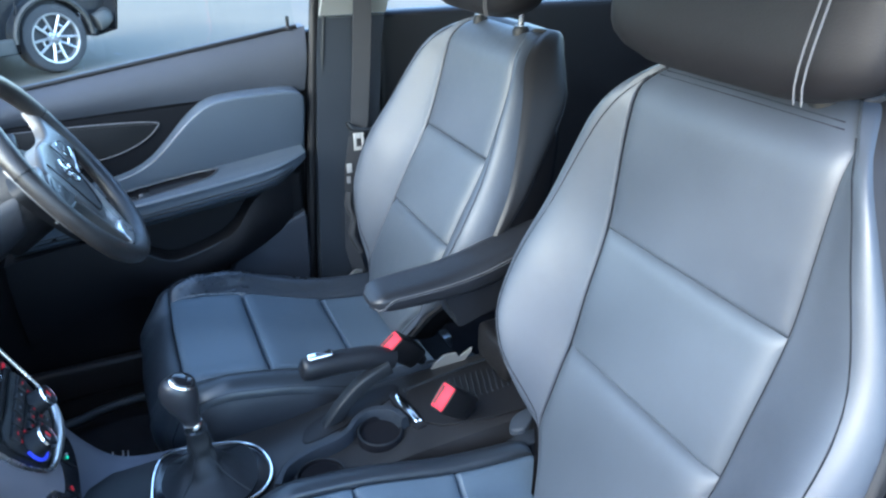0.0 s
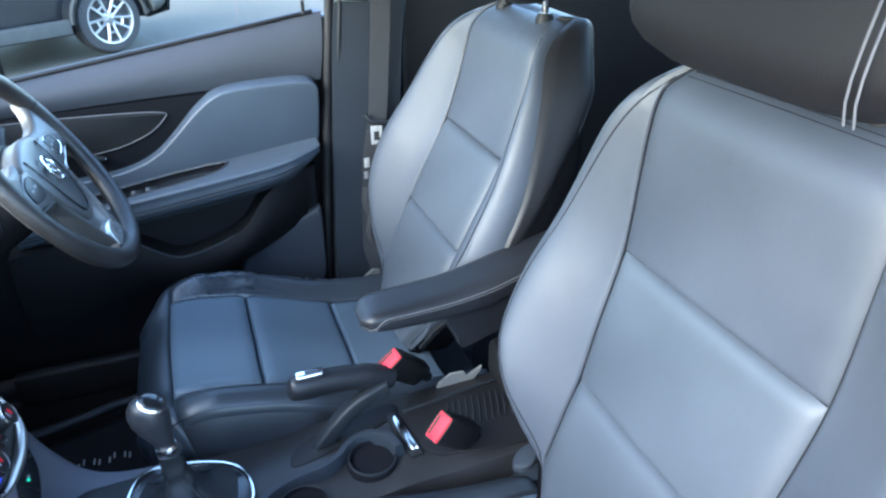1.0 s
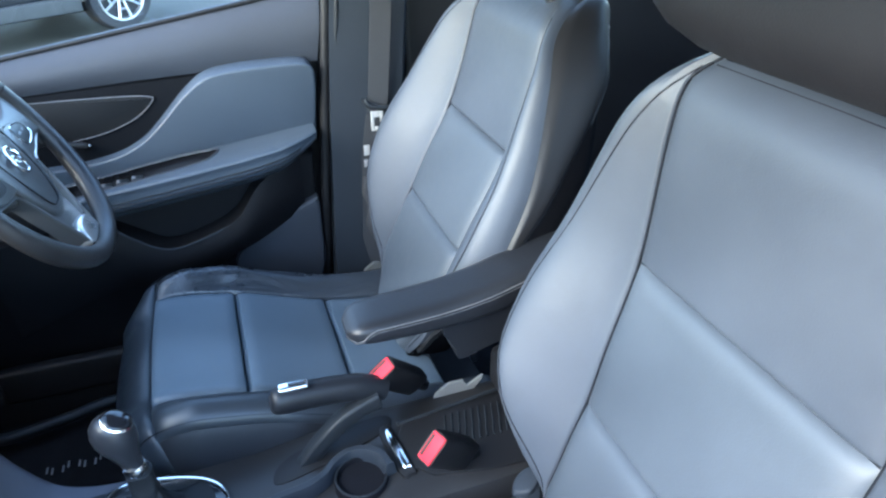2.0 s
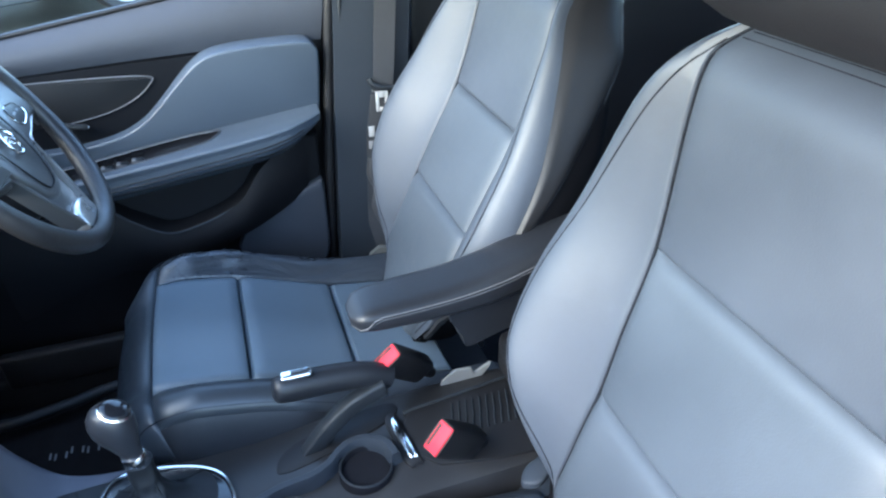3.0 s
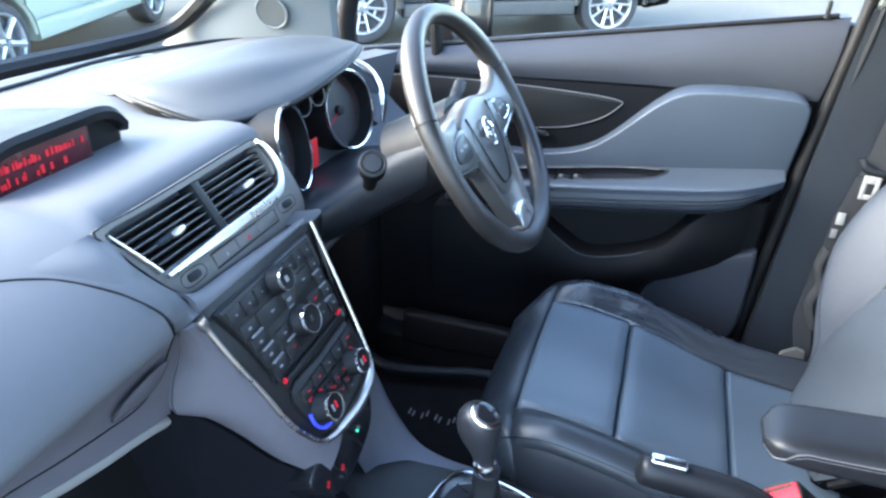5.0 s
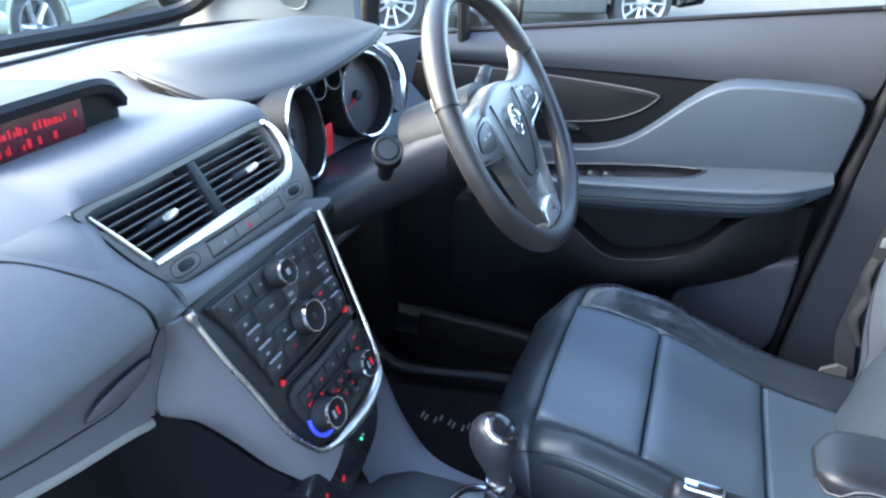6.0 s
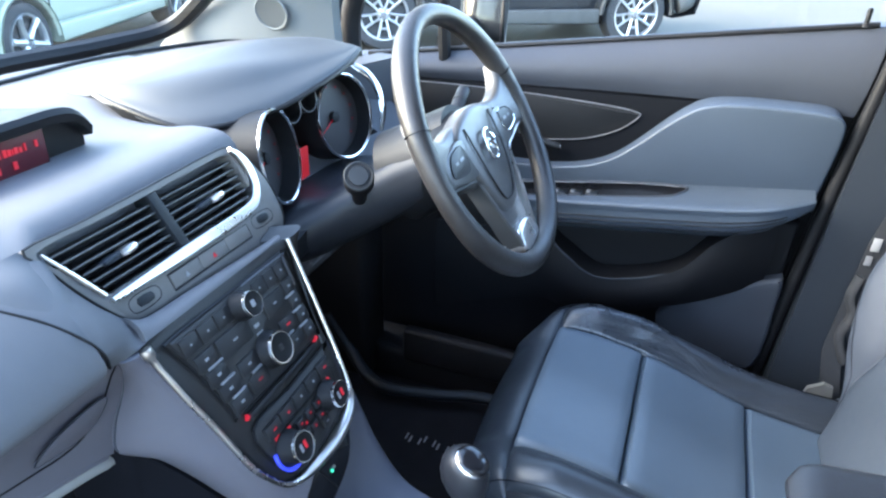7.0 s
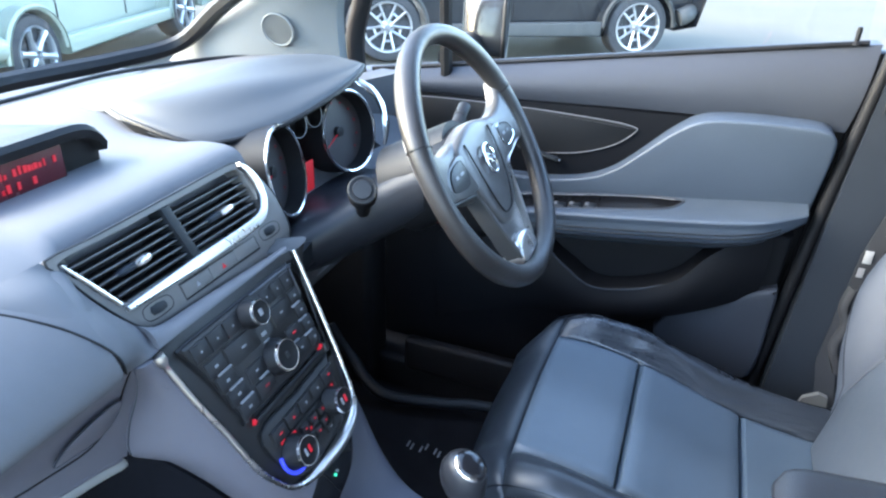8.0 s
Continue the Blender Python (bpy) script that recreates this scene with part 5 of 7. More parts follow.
# middle and right columns
key(-0.0640, 0.9890, 0.0290, 0.0150, radio, proud=0.002, mark=(0.006, 0.0030, INK))
key(-0.0610, 0.9705, 0.0290, 0.0150, radio, proud=0.002, mark=(0.009, 0.0034, DIMRED))
bar_print(-0.0585, 0.9800, 0.0150, parent=radio)
for y, z in ((0.0350, 1.0200), (0.0352, 1.0035), (0.0354, 0.9870), (0.0350, 0.9705)):
    key(y, z, 0.0185, 0.0145, radio, proud=0.002, mark=(0.005, 0.0032, INK))
for y, z in ((0.0305, 1.0118), (0.0305, 0.9952), (0.0290, 0.9788)):
    bar_print(y, z, 0.0150, parent=radio)
key(0.0080, 0.9905, 0.0250, 0.0150, radio, proud=0.002, mark=(0.008, 0.0030, REDGLOW))
key(0.0090, 0.9720, 0.0250, 0.0150, radio, proud=0.002, mark=(0.005, 0.0026, INK))
bar_print(0.0040, 0.9815, 0.0130, parent=radio)
bar_print(-0.0310, 1.0110, 0.0080, 0.0036, parent=radio, d=0.0046)
bar_print(-0.0320, 1.0035, 0.0100, 0.0016, parent=radio, d=0.0046)
for y, z, r, h in ((-0.0380, 1.0357, 0.0142, 0.018), (-0.0300, 0.9840, 0.0182, 0.016)):
    k = knob(y, z, r, radio, h)
    part("knob_print", prism([(y - 0.0025, z - 0.003), (y + 0.0025, z - 0.003), (y + 0.0025, z + 0.003), (y - 0.0025, z + 0.003)], stack3, 0.004 + h - 0.002, 0.004 + h + 0.0004, 0.0002), INK if r < 0.016 else PANELDARK, k)
part("disc_slot", prism([(-0.0930, 0.9460), (0.0350, 0.9485), (0.0360, 0.9545), (-0.0940, 0.9525)], stack3, 0.0, 0.0045, 0.0010), KEYBLACK, radio)
part("slot_lip", prism([(-0.0905, 0.9480), (0.0330, 0.9505), (0.0330, 0.9525), (-0.0905, 0.9502)], stack3, 0.003, 0.0052, 0.0003), BLACK, radio)
for y, z, w in ((-0.0955, 0.9515, 0.0030), (0.0375, 0.9560, 0.0050)):
    part("slot_light", prism([(y - w * 0.8, z - 0.002), (y + w * 0.8, z - 0.0005), (y + w * 0.3, z + 0.0028)], stack3, 0.0, 0.0050, 0.0005), REDGLOW, radio)

# climate controls
clim = thing("climate_panel", stack3(YC, 0.9, 0), "black climate control panel with red lit keys and two knobs", "control panel")
cl = smooth([(-0.0960, 0.9370), (-0.0300, 0.9390), (0.0420, 0.9420), (0.0440, 0.9380), (0.0300, 0.8880), (0.0200, 0.8780), (-0.0200, 0.8700), (-0.0650, 0.8690), (-0.0860, 0.8850)], 4, True)
part("face_plate", prism(cl, stack3, -0.02, 0.003, 0.003), PANELDARK, clim)
part("plate_gap", tube([stack3(p[0], p[1], 0.0005) for p in cl], 0.0016, 6, True), BLACK, clim)
for i in range(5):
    key(-0.0770 + 0.0256 * i, 0.9250 + 0.0008 * i, 0.0236, 0.0140, clim, mark=(0.0070, 0.0022, REDGLOW) if i in (0, 4) else (0.0036, 0.0036, REDGLOW if i == 1 else INK))
part("key_gap", tube([stack3(-0.0640, 0.9155, 0.0040), stack3(0.0160, 0.9160, 0.0040)], 0.0010, 6), BLACK, clim)
for y, z, mt in ((-0.0430, 0.9060, REDGLOW), (-0.0250, 0.9065, REDGLOW), (-0.0080, 0.9065, REDGLOW), (-0.0400, 0.8940, INK), (-0.0265, 0.8920, REDGLOW), (-0.0110, 0.8945, REDGLOW), (-0.0080, 0.8845, INK)):
    key(y, z, 0.0125, 0.0095, clim, mark=(0.0034, 0.0030, mt) if mt is REDGLOW else (0.005, 0.0016, mt))
for y, z, w in ((-0.0600, 0.9120, 0.0055), (-0.0760, 0.9145, 0.0040), (0.0230, 0.9140, 0.0050), (0.0000, 0.8990, 0.0016), (-0.0330, 0.9000, 0.0016)):
    part("red_light", prism([(y - w, z - 0.0014), (y + w, z - 0.0014), (y + w, z + 0.0014), (y - w, z + 0.0014)], stack3, 0.0, 0.0038, 0.0003), REDGLOW, clim)
for y, z, r, gl in ((-0.0700, 0.8985, 0.0172, BLUEGLOW), (0.0120, 0.9025, 0.0158, None)):
    k = knob(y, z, r, clim, 0.020, glowing=gl)
    for o in (-0.0035, 0.0035):
        part("knob_print", prism([(y + o - 0.0018, z - 0.004), (y + o + 0.0018, z - 0.004), (y + o + 0.0018, z + 0.004), (y + o - 0.0018, z + 0.004)], stack3, 0.022, 0.0240, 0.0002), INK if o < 0 else REDGLOW, k)
part("light_dot", prism([(-0.004, 0.8965), (0.003, 0.8965), (0.003, 0.8995), (-0.004, 0.8995)], stack3, 0.0, 0.0042, 0.0003), BLUEGLOW, clim)


# air vents
VB = (-0.915, 1.143)


def vent3(y, z, d):
    return stack3(y, z, d, VB)


vent = part("air_vent", prism([(-0.176, 1.147), (0.080, 1.146), (0.084, 1.086), (-0.132, 1.086)], vent3, -0.06, -0.022, 0.001), BLACK, dash, "twin centre air vent with silver trim")
for i in range(7):
    t = (i + 0.5) / 7
    z = 1.142 - 0.054 * t
    yl, yr = -0.166 + 0.040 * t, 0.076 + 0.004 * t
    for y0, y1 in ((yl, -0.048 + 0.006 * t), (-0.034 + 0.006 * t, yr)):
        part("vent_slat", prism([(y0, z - 0.0012), (y1, z - 0.0012), (y1, z + 0.0016), (y0, z + 0.0016)], vent3, -0.022, -0.0035, 0.001), BLACK, vent)
        part("slat_edge", prism([(y0, z - 0.0002), (y1, z - 0.0002), (y1, z + 0.0010), (y0, z + 0.0010)], vent3, -0.0045, -0.0030, 0.0004), SLAT, vent)
part("vent_divider", prism([(-0.050, 1.147), (-0.038, 1.147), (-0.028, 1.086), (-0.040, 1.086)], vent3, -0.03, 0.001, 0.002), TRIM, vent)
for y in (-0.105, 0.022):
    tab = part("vent_tab", prism(smooth([(y - 0.017, 1.1130), (y + 0.004, 1.1135), (y + 0.004, 1.1185), (y - 0.017, 1.1180)], 3, True), vent3, -0.01, 0.001, 0.002), PILLARGREY, vent, "grey vent tab with a bright end")
    part("tab_end", prism(smooth([(y + 0.001, 1.1125), (y + 0.017, 1.1130), (y + 0.017, 1.1195), (y + 0.001, 1.1190)], 3, True), vent3, -0.008, 0.003, 0.002), SATIN, tab)
part("vent_rim_side", tube([vent3(-0.170, 1.144, 0.0), vent3(-0.157, 1.122, 0.001), vent3(-0.140, 1.094, 0.001)], [0.0012, 0.0022, 0.0022], 8), SATIN, vent)
bar = smooth([(-0.138, 1.0885), (-0.08, 1.0885), (-0.01, 1.0885), (0.045, 1.0890), (0.074, 1.0925), (0.088, 1.105), (0.092, 1.122), (0.086, 1.140), (0.076, 1.150)], 5)
part("vent_trim", strip(bar, [0.004 + 0.0065 * min(1, i / 8) * (1 if i < 33 else (41 - i) / 8) for i in range(len(bar))], vent3, -0.02, 0.006), SATIN, vent, "satin silver vent trim")
# one rounded panel round the vents and the switch strip
outer = smooth([(-0.180, 1.152), (-0.134, 1.1515), (-0.079, 1.152), (-0.015, 1.153), (0.050, 1.154), (0.080, 1.152), (0.097, 1.138), (0.113, 1.110), (0.117, 1.081), (0.112, 1.060), (0.097, 1.050), (0.060, 1.050), (0.0, 1.054), (-0.062, 1.058), (-0.105, 1.060), (-0.124, 1.063), (-0.136, 1.072), (-0.149, 1.090), (-0.162, 1.113), (-0.172, 1.136)], 4, True)
inner = smooth([(-0.172, 1.146), (-0.10, 1.1465), (0.0, 1.1475), (0.066, 1.1475), (0.078, 1.140), (0.083, 1.118), (0.083, 1.100), (0.072, 1.092), (0.020, 1.091), (-0.060, 1.092), (-0.115, 1.092), (-0.140, 1.095), (-0.155, 1.120)], 4, True)


def span(curve, i, j, n=14):
    pts = (curve + curve)[4 * i:4 * j + 1]
    return [pts[int(k * (len(pts) - 1) / n)].lerp(pts[min(int(k * (len(pts) - 1) / n) + 1, len(pts) - 1)], k * (len(pts) - 1) / n % 1) for k in range(n)]


so = span(outer, 0, 5) + span(outer, 5, 9) + span(outer, 9, 15) + span(outer, 15, 20)
si = span(inner, 0, 3) + span(inner, 3, 6) + span(inner, 6, 11) + span(inner, 11, 13)
panel_rings = [[vent3(a[0] + (b[0] - a[0]) * k, a[1] + (b[1] - a[1]) * k, d) for a, b in zip(so, si)] for k, d in ((0.0, -0.05), (0.0, -0.003), (0.03, -0.0008), (0.08, 0.0), (0.5, 0.0), (0.94, 0.0), (1.0, -0.002), (1.0, -0.03))]
surround = part("vent_surround", loft(panel_rings, caps=False), VENTGREY, dash, "grey panel round the vents and hazard switches")
part("panel_gap", tube([vent3(p[0], p[1], -0.0015) for p in so], 0.0016, 6, True), BLACK, surround)


def strip3(y, z, d):
    return stack3(y, z, d, (-0.888, 1.083))


for y, hw, mt in ((-0.0525, 0.0205, INK), (-0.0108, 0.0205, REDGLOW), (0.0300, 0.0195, None)):
    k = part("strip_key", prism([(y - hw, 1.066), (y + hw, 1.0655), (y + hw, 1.078), (y - hw, 1.079)], strip3, -0.01, 0.002, 0.0012), VENTGREY, surround)
    if mt:
        part("key_mark", prism([(y - 0.0028, 1.069), (y + 0.0028, 1.069), (y, 1.0738)], strip3, 0.001, 0.0024, 0.0002), mt, k)
part("key_gap", tube([strip3(*q, 0.0002) for q in ((-0.0740, 1.0648), (0.0505, 1.0640), (0.0505, 1.0775), (-0.0740, 1.0800))], 0.0014, 6, True), BLACK, surround)
for y, z in ((-0.107, 1.074), (0.078, 1.074)):
    part("wheel_slot", tube([strip3(*q, 0.0002) for q in smooth([(y - 0.015, z - 0.006), (y + 0.015, z - 0.0065), (y + 0.015, z + 0.005), (y - 0.015, z + 0.006)], 5, True)], 0.0010, 6, True), BLACK, surround)
    part("thumb_wheel", prism(smooth([(y - 0.008, z - 0.004), (y + 0.009, z - 0.0045), (y + 0.009, z + 0.003), (y - 0.008, z + 0.004)], 2, True), strip3, -0.01, 0.0022, 0.0015), TRIM, surround)

# shoulder that joins the vent panel, the cheek and the glove box lid
left_run = smooth([on_dash(-0.266, 19.7, -0.001), on_dash(-0.238, 21.4, -0.002), on_dash(-0.220, 23.1, -0.002), on_dash(-0.202, 25.6, -0.001), on_dash(-0.196, 28.0, -0.001), Vector((-0.853, -0.188, 1.060))], 6)
right_run = smooth([vent3(-0.184, 1.153, -0.002), vent3(-0.173, 1.137, -0.002), vent3(-0.163, 1.113, -0.002), vent3(-0.150, 1.090, -0.002), vent3(-0.132, 1.068, -0.004), stack3(-0.141, 1.0600, -0.003)], 6)
nr = len(left_run)


def shoulder(a, b):
    i = (b + 1) / 2 * (nr - 1)
    k = min(int(i), nr - 2)
    s, h = (a + 1) / 2, (b + 1) / 2
    p, q = left_run[k].lerp(left_run[k + 1], i - k), right_run[k].lerp(right_run[k + 1], i - k)
    swell = interp(((0, 0.001), (0.2, 0.0125), (0.5, 0.0135), (0.75, 0.011), (1.0, 0.004)), h)[0]
    return p.lerp(q, s) + SN * (swell * 4 * s * (1 - s))


part("shoulder", sheet(shoulder, 24, 36), DASH, dash)

def under_vents(a, b):
    y = -0.138 + 0.214 * (a + 1) / 2
    k = (b + 1) / 2
    p = vent3(y, interp(((-0.145, 1.080), (-0.136, 1.072), (-0.124, 1.063), (-0.105, 1.060), (-0.062, 1.058), (0.0, 1.054), (0.060, 1.050), (0.097, 1.050)), y)[0], -0.003)
    q = stack3(y * 0.97 - 0.012, 1.0615, 0.001)
    return p.lerp(q, k) + Vector((0.5, 0, 0.85)) * (0.034 * k * (1 - k))


part("under_vent_strip", sheet(under_vents, 30, 10, (-0.006, 0, -0.004)), DASH, dash)

# ---- steering wheel ----
WC, WT = Vector((-0.700, 0.335, 1.115)), radians(31)
WN, WU, WS = Vector((math.cos(WT), 0, math.sin(WT))), Vector((-math.sin(WT), 0, math.cos(WT))), Vector((0, 1, 0))


def wh(s, u, d=0.0):
    return WC + WS * s + WU * u + WN * d


wheel = thing("steering_wheel", wh(0, 0, -0.1), "three-spoke leather steering wheel with satin grey hub", "steering wheel")
RW = 0.176
part("rim", tube([wh(RW * math.cos(a), RW * math.sin(a)) for a in [2 * math.pi * i / 72 for i in range(72)]], [0.0148 + 0.0014 * math.cos(4 * (2 * math.pi * i / 72 - math.pi / 2) + math.pi) for i in range(72)], 16, True), RIMLEATHER, wheel, "worn black leather rim")
for a0 in (20, 160, 235, 305):
    a = math.radians(a0)
    part("rim_joint", tube([wh(RW * math.cos(q) + 0.0172 * 0, RW * math.sin(q)) for q in (a - 0.003, a + 0.003)], 0.0158, 18), BLACK, wheel)
hub = smooth([(-0.080, 0.024), (-0.056, 0.040), (0.0, 0.050), (0.056, 0.040), (0.080, 0.024), (0.074, -0.012), (0.058, -0.056), (0.034, -0.094), (0.0, -0.106), (-0.034, -0.094), (-0.058, -0.056), (-0.074, -0.012)], 5, True)


def wh3(a, b, d):
    return wh(a, b, d)


part("hub_back", prism([(p[0] * 1.04, p[1] * 1.04) for p in hub], wh3, -0.06, -0.020, 0.01), BLACK, wheel)
pad_ = part("hub_pad", prism(hub, lambda a, b, d: wh(a, b, d + 0.008 * (1 - (a * a + b * b) / 0.0081)), -0.035, -0.004, 0.009, 4), HUB, wheel, "grey hub pad")
pad_line = smooth([(-0.050, 0.030, 0), (-0.046, -0.010, 0), (-0.036, -0.050, 0), (-0.020, -0.080, 0), (0.0, -0.086, 0), (0.020, -0.080, 0), (0.036, -0.050, 0), (0.046, -0.010, 0), (0.050, 0.030, 0)], 5)
part("pad_seam", tube([wh(p[0], p[1], -0.004 + 0.008 * (1 - (p[0] ** 2 + p[1] ** 2) / 0.0081)) for p in pad_line], 0.0013, 6), BLACK, pad_)
for sgn in (1, -1):
    arm = smooth([(sgn * 0.045, 0.036), (sgn * 0.105, 0.036), (sgn * 0.138, 0.052), (sgn * 0.157, 0.078), (sgn * 0.172, 0.040), (sgn * 0.175, 0.0), (sgn * 0.169, -0.040), (sgn * 0.158, -0.022), (sgn * 0.118, -0.026), (sgn * 0.060, -0.040)], 4, True)
    sp = part("spoke", prism(arm, lambda a, b, d: wh(a, b, d + 0.010 * max(0, abs(a) - 0.10) / 0.075), -0.026, -0.006, 0.008, 3), HUB, wheel, "spoke that flares into the rim")
    plate_ = [(sgn * 0.052, 0.022), (sgn * 0.120, 0.018), (sgn * 0.150, -0.004), (sgn * 0.146, -0.016), (sgn * 0.060, -0.030)]
    part("spoke_plate", prism(smooth(plate_, 2, True), wh3, -0.012, -0.001, 0.003), HUBBRIGHT, sp, "satin grey key surround")
    frame_ = smooth([(sgn * 0.080, 0.017), (sgn * 0.118, 0.014), (sgn * 0.132, -0.002), (sgn * 0.126, -0.011), (sgn * 0.084, -0.014)], 3, True)
    part("spoke_key", prism(frame_, wh3, -0.006, 0.0010, 0.002), KEYBLACK, sp, "black key block")
    part("key_frame", tube([wh(p[0], p[1], 0.0) for p in frame_], 0.0013 if sgn > 0 else 0.0008, 6, True), CHROME if sgn > 0 else BLACK, sp)
    for o, w_ in ((0.094, 0.006), (0.112, 0.0045)):
        part("key_light", prism([(sgn * o - w_, 0.001), (sgn * o + w_, 0.001), (sgn * o + w_, 0.005), (sgn * o - w_, 0.005)], wh3, 0.0006, 0.0018, 0.0004), GREYMETAL, sp)
    leg = smooth([(sgn * 0.152, -0.020, 0), (sgn * 0.110, -0.027, 0), (sgn * 0.078, -0.034, 0), (sgn * 0.067, -0.050, 0), (sgn * 0.058, -0.078, 0), (sgn * 0.046, -0.112, 0), (sgn * 0.034, -0.145, 0), (sgn * 0.028, -0.164, 0)], 4)
    part("lower_spoke", strip(leg, [0.0035 + 0.0050 * min(1, max(0, (i - 9) / 6)) for i in range(len(leg))], wh3, -0.026, -0.002, 0.002), SATIN if sgn > 0 else HUBBRIGHT, wheel, "satin silver lower spoke")
part("spoke_foot", prism(smooth([(-0.026, -0.128), (0.026, -0.128), (0.034, -0.160), (-0.034, -0.160)], 4, True), wh3, -0.03, -0.001, 0.007, 3), SATIN, wheel, "bright spoke foot")
part("lower_web", prism(smooth([(-0.062, -0.010), (0.062, -0.010), (0.050, -0.080), (0.030, -0.150), (-0.030, -0.150), (-0.050, -0.080)], 4, True), wh3, -0.03, -0.010, 0.004), HUB, wheel)
badge = part("badge_ring", tube([wh(0.017 * math.cos(a), -0.008 + 0.021 * math.sin(a), 0.0045) for a in [2 * math.pi * i / 32 for i in range(32)]], 0.0024, 8, True), CHROME, pad_, "round chrome emblem")
part("badge_shape", tube([wh(0.014 * (2 * t - 1), -0.008 + 0.005 * math.sin(6.28 * t), 0.0045) for t in [i / 14 for i in range(15)]], [0.0012 + 0.0040 * math.sin(math.pi * i / 14) for i in range(15)], 6), CHROME, pad_)
part("column_boss", tube([wh(0, 0, -0.03), wh(0, 0, -0.14)], [0.062, 0.068], 28), BLACK, wheel)
st = part("stalk", tube([wh(0.02, 0.0, -0.075), wh(0.085, 0.030, -0.072), wh(0.135, 0.052, -0.065)], [0.007, 0.008, 0.011], 12), BLACK, wheel, "black column stalk")
part("stalk_tip", tube([wh(0.105, 0.039, -0.069), wh(0.150, 0.0585, -0.062)], [0.0115, 0.0105], 14), COLUMN, st)
part("stalk_band", tube([wh(0.125, 0.0478, -0.0663), wh(0.127, 0.0487, -0.0660)], 0.0120, 14), PANELDARK, st)
sd = Vector((0.425, -0.82, 0.66)).normalized()
tip = Vector((-0.800, 0.158, 1.110))
st = part("stalk", tube([tip - sd * 0.13, tip - sd * 0.07, tip - sd * 0.035, tip - sd * 0.03, tip - sd * 0.002, tip], [0.010, 0.011, 0.013, 0.0185, 0.0185, 0.0165], 24), BLACK, wheel, "black column stalk seen end on")
m = axes(tip, (0, 0, 1), sd)
part("stalk_face", lathe(((0.0, 0.0022), (0.0115, 0.002), (0.0125, 0.0), (0.0125, -0.002)), m, 24), TRIM, st)
part("stalk_edge", tube([m @ Vector((0.0165 * math.cos(a), 0.0165 * math.sin(a), 0.0)) for a in [2 * math.pi * i / 32 for i in range(32)]], 0.0012, 6, True), TRIM, st)


# ---- centre console ----
con = thing("centre_console", (-0.4, 0, 0.40), "dark grey plastic centre console with cup holder and ribbed tray", "console")
CP = ((-0.84, 0.74, 0.080), (-0.76, 0.715, 0.085), (-0.70, 0.705, 0.092), (-0.60, 0.700, 0.10), (-0.45, 0.702, 0.10), (-0.36, 0.712, 0.10), (-0.27, 0.722, 0.10), (-0.10, 0.725, 0.10), (0.12, 0.725, 0.10))
rows = []
for x, z, w in CP:
    sec = [(-w - 0.035, 0.40), (-w - 0.012, 0.55), (-w - 0.004, z - 0.03), (-w + 0.004, z - 0.008), (-w + 0.02, z), (0.0, z + 0.001), (w - 0.02, z), (w - 0.004, z - 0.008), (w + 0.004, z - 0.03), (w + 0.012, 0.55), (w + 0.035, 0.40)]
    rows.append([Vector((x, y - 0.008, zz)) for y, zz in sec])
rows = [[a.lerp(b, t) for a, b in zip(r0, r1)] for r0, r1 in zip(rows, rows[1:]) for t in (0, 0.25, 0.5, 0.75)] + [rows[-1]]
part("console_body", loft(rows), KEYBLACK, con)
# flank beside the driver's knee, running up to the stack
part("console_flank", sheet(lambda a, b: (lambda t, k: Vector((-0.86 + 0.36 * t, -0.130 - 0.02 * (1 - k) + 0.012 * t, (0.46 + (0.86 - 0.17 * min(1, t * 1.25) ** 0.8 - 0.46) * k))))((a + 1) / 2, (b + 1) / 2), 16, 8, (0, 0.03, 0)), BLACK, con)


wing_edge = smooth([(-0.850, 0.078, 0.985), (-0.822, 0.084, 0.930), (-0.798, 0.086, 0.880), (-0.777, 0.087, 0.832), (-0.752, 0.087, 0.775), (-0.715, 0.086, 0.724), (-0.668, 0.083, 0.706), (-0.600, 0.080, 0.703)], 5)
wing_rows = []
for i, p in enumerate(wing_edge):
    k = i / (len(wing_edge) - 1)
    dip = 0.11 * (1 - k) ** 0.8 + 0.006
    wing_rows.append([p + Vector(q) for q in ((0.0, 0.030, -0.22), (0.0, 0.022, -0.06), (0.0, 0.010, -0.010), (0.0, 0.003, -0.001), (0.0, -0.006, -0.001), (0.004 * (1 - k), -0.016, -0.12 * dip - 0.004), (0.010 * (1 - k), -0.034, -0.55 * dip - 0.004), (0.014 * (1 - k), -0.052, -dip - 0.004), (0.016 * (1 - k), -0.075, -dip - 0.022))])
part("console_wing", loft(wing_rows, closed=False, caps=False), BLUE_SHADED, con, "smooth blue-grey wing rising to the centre stack")


def deck(x, y, d=0.0):
    return Vector((x, y, interp(CP, x)[0] + d))


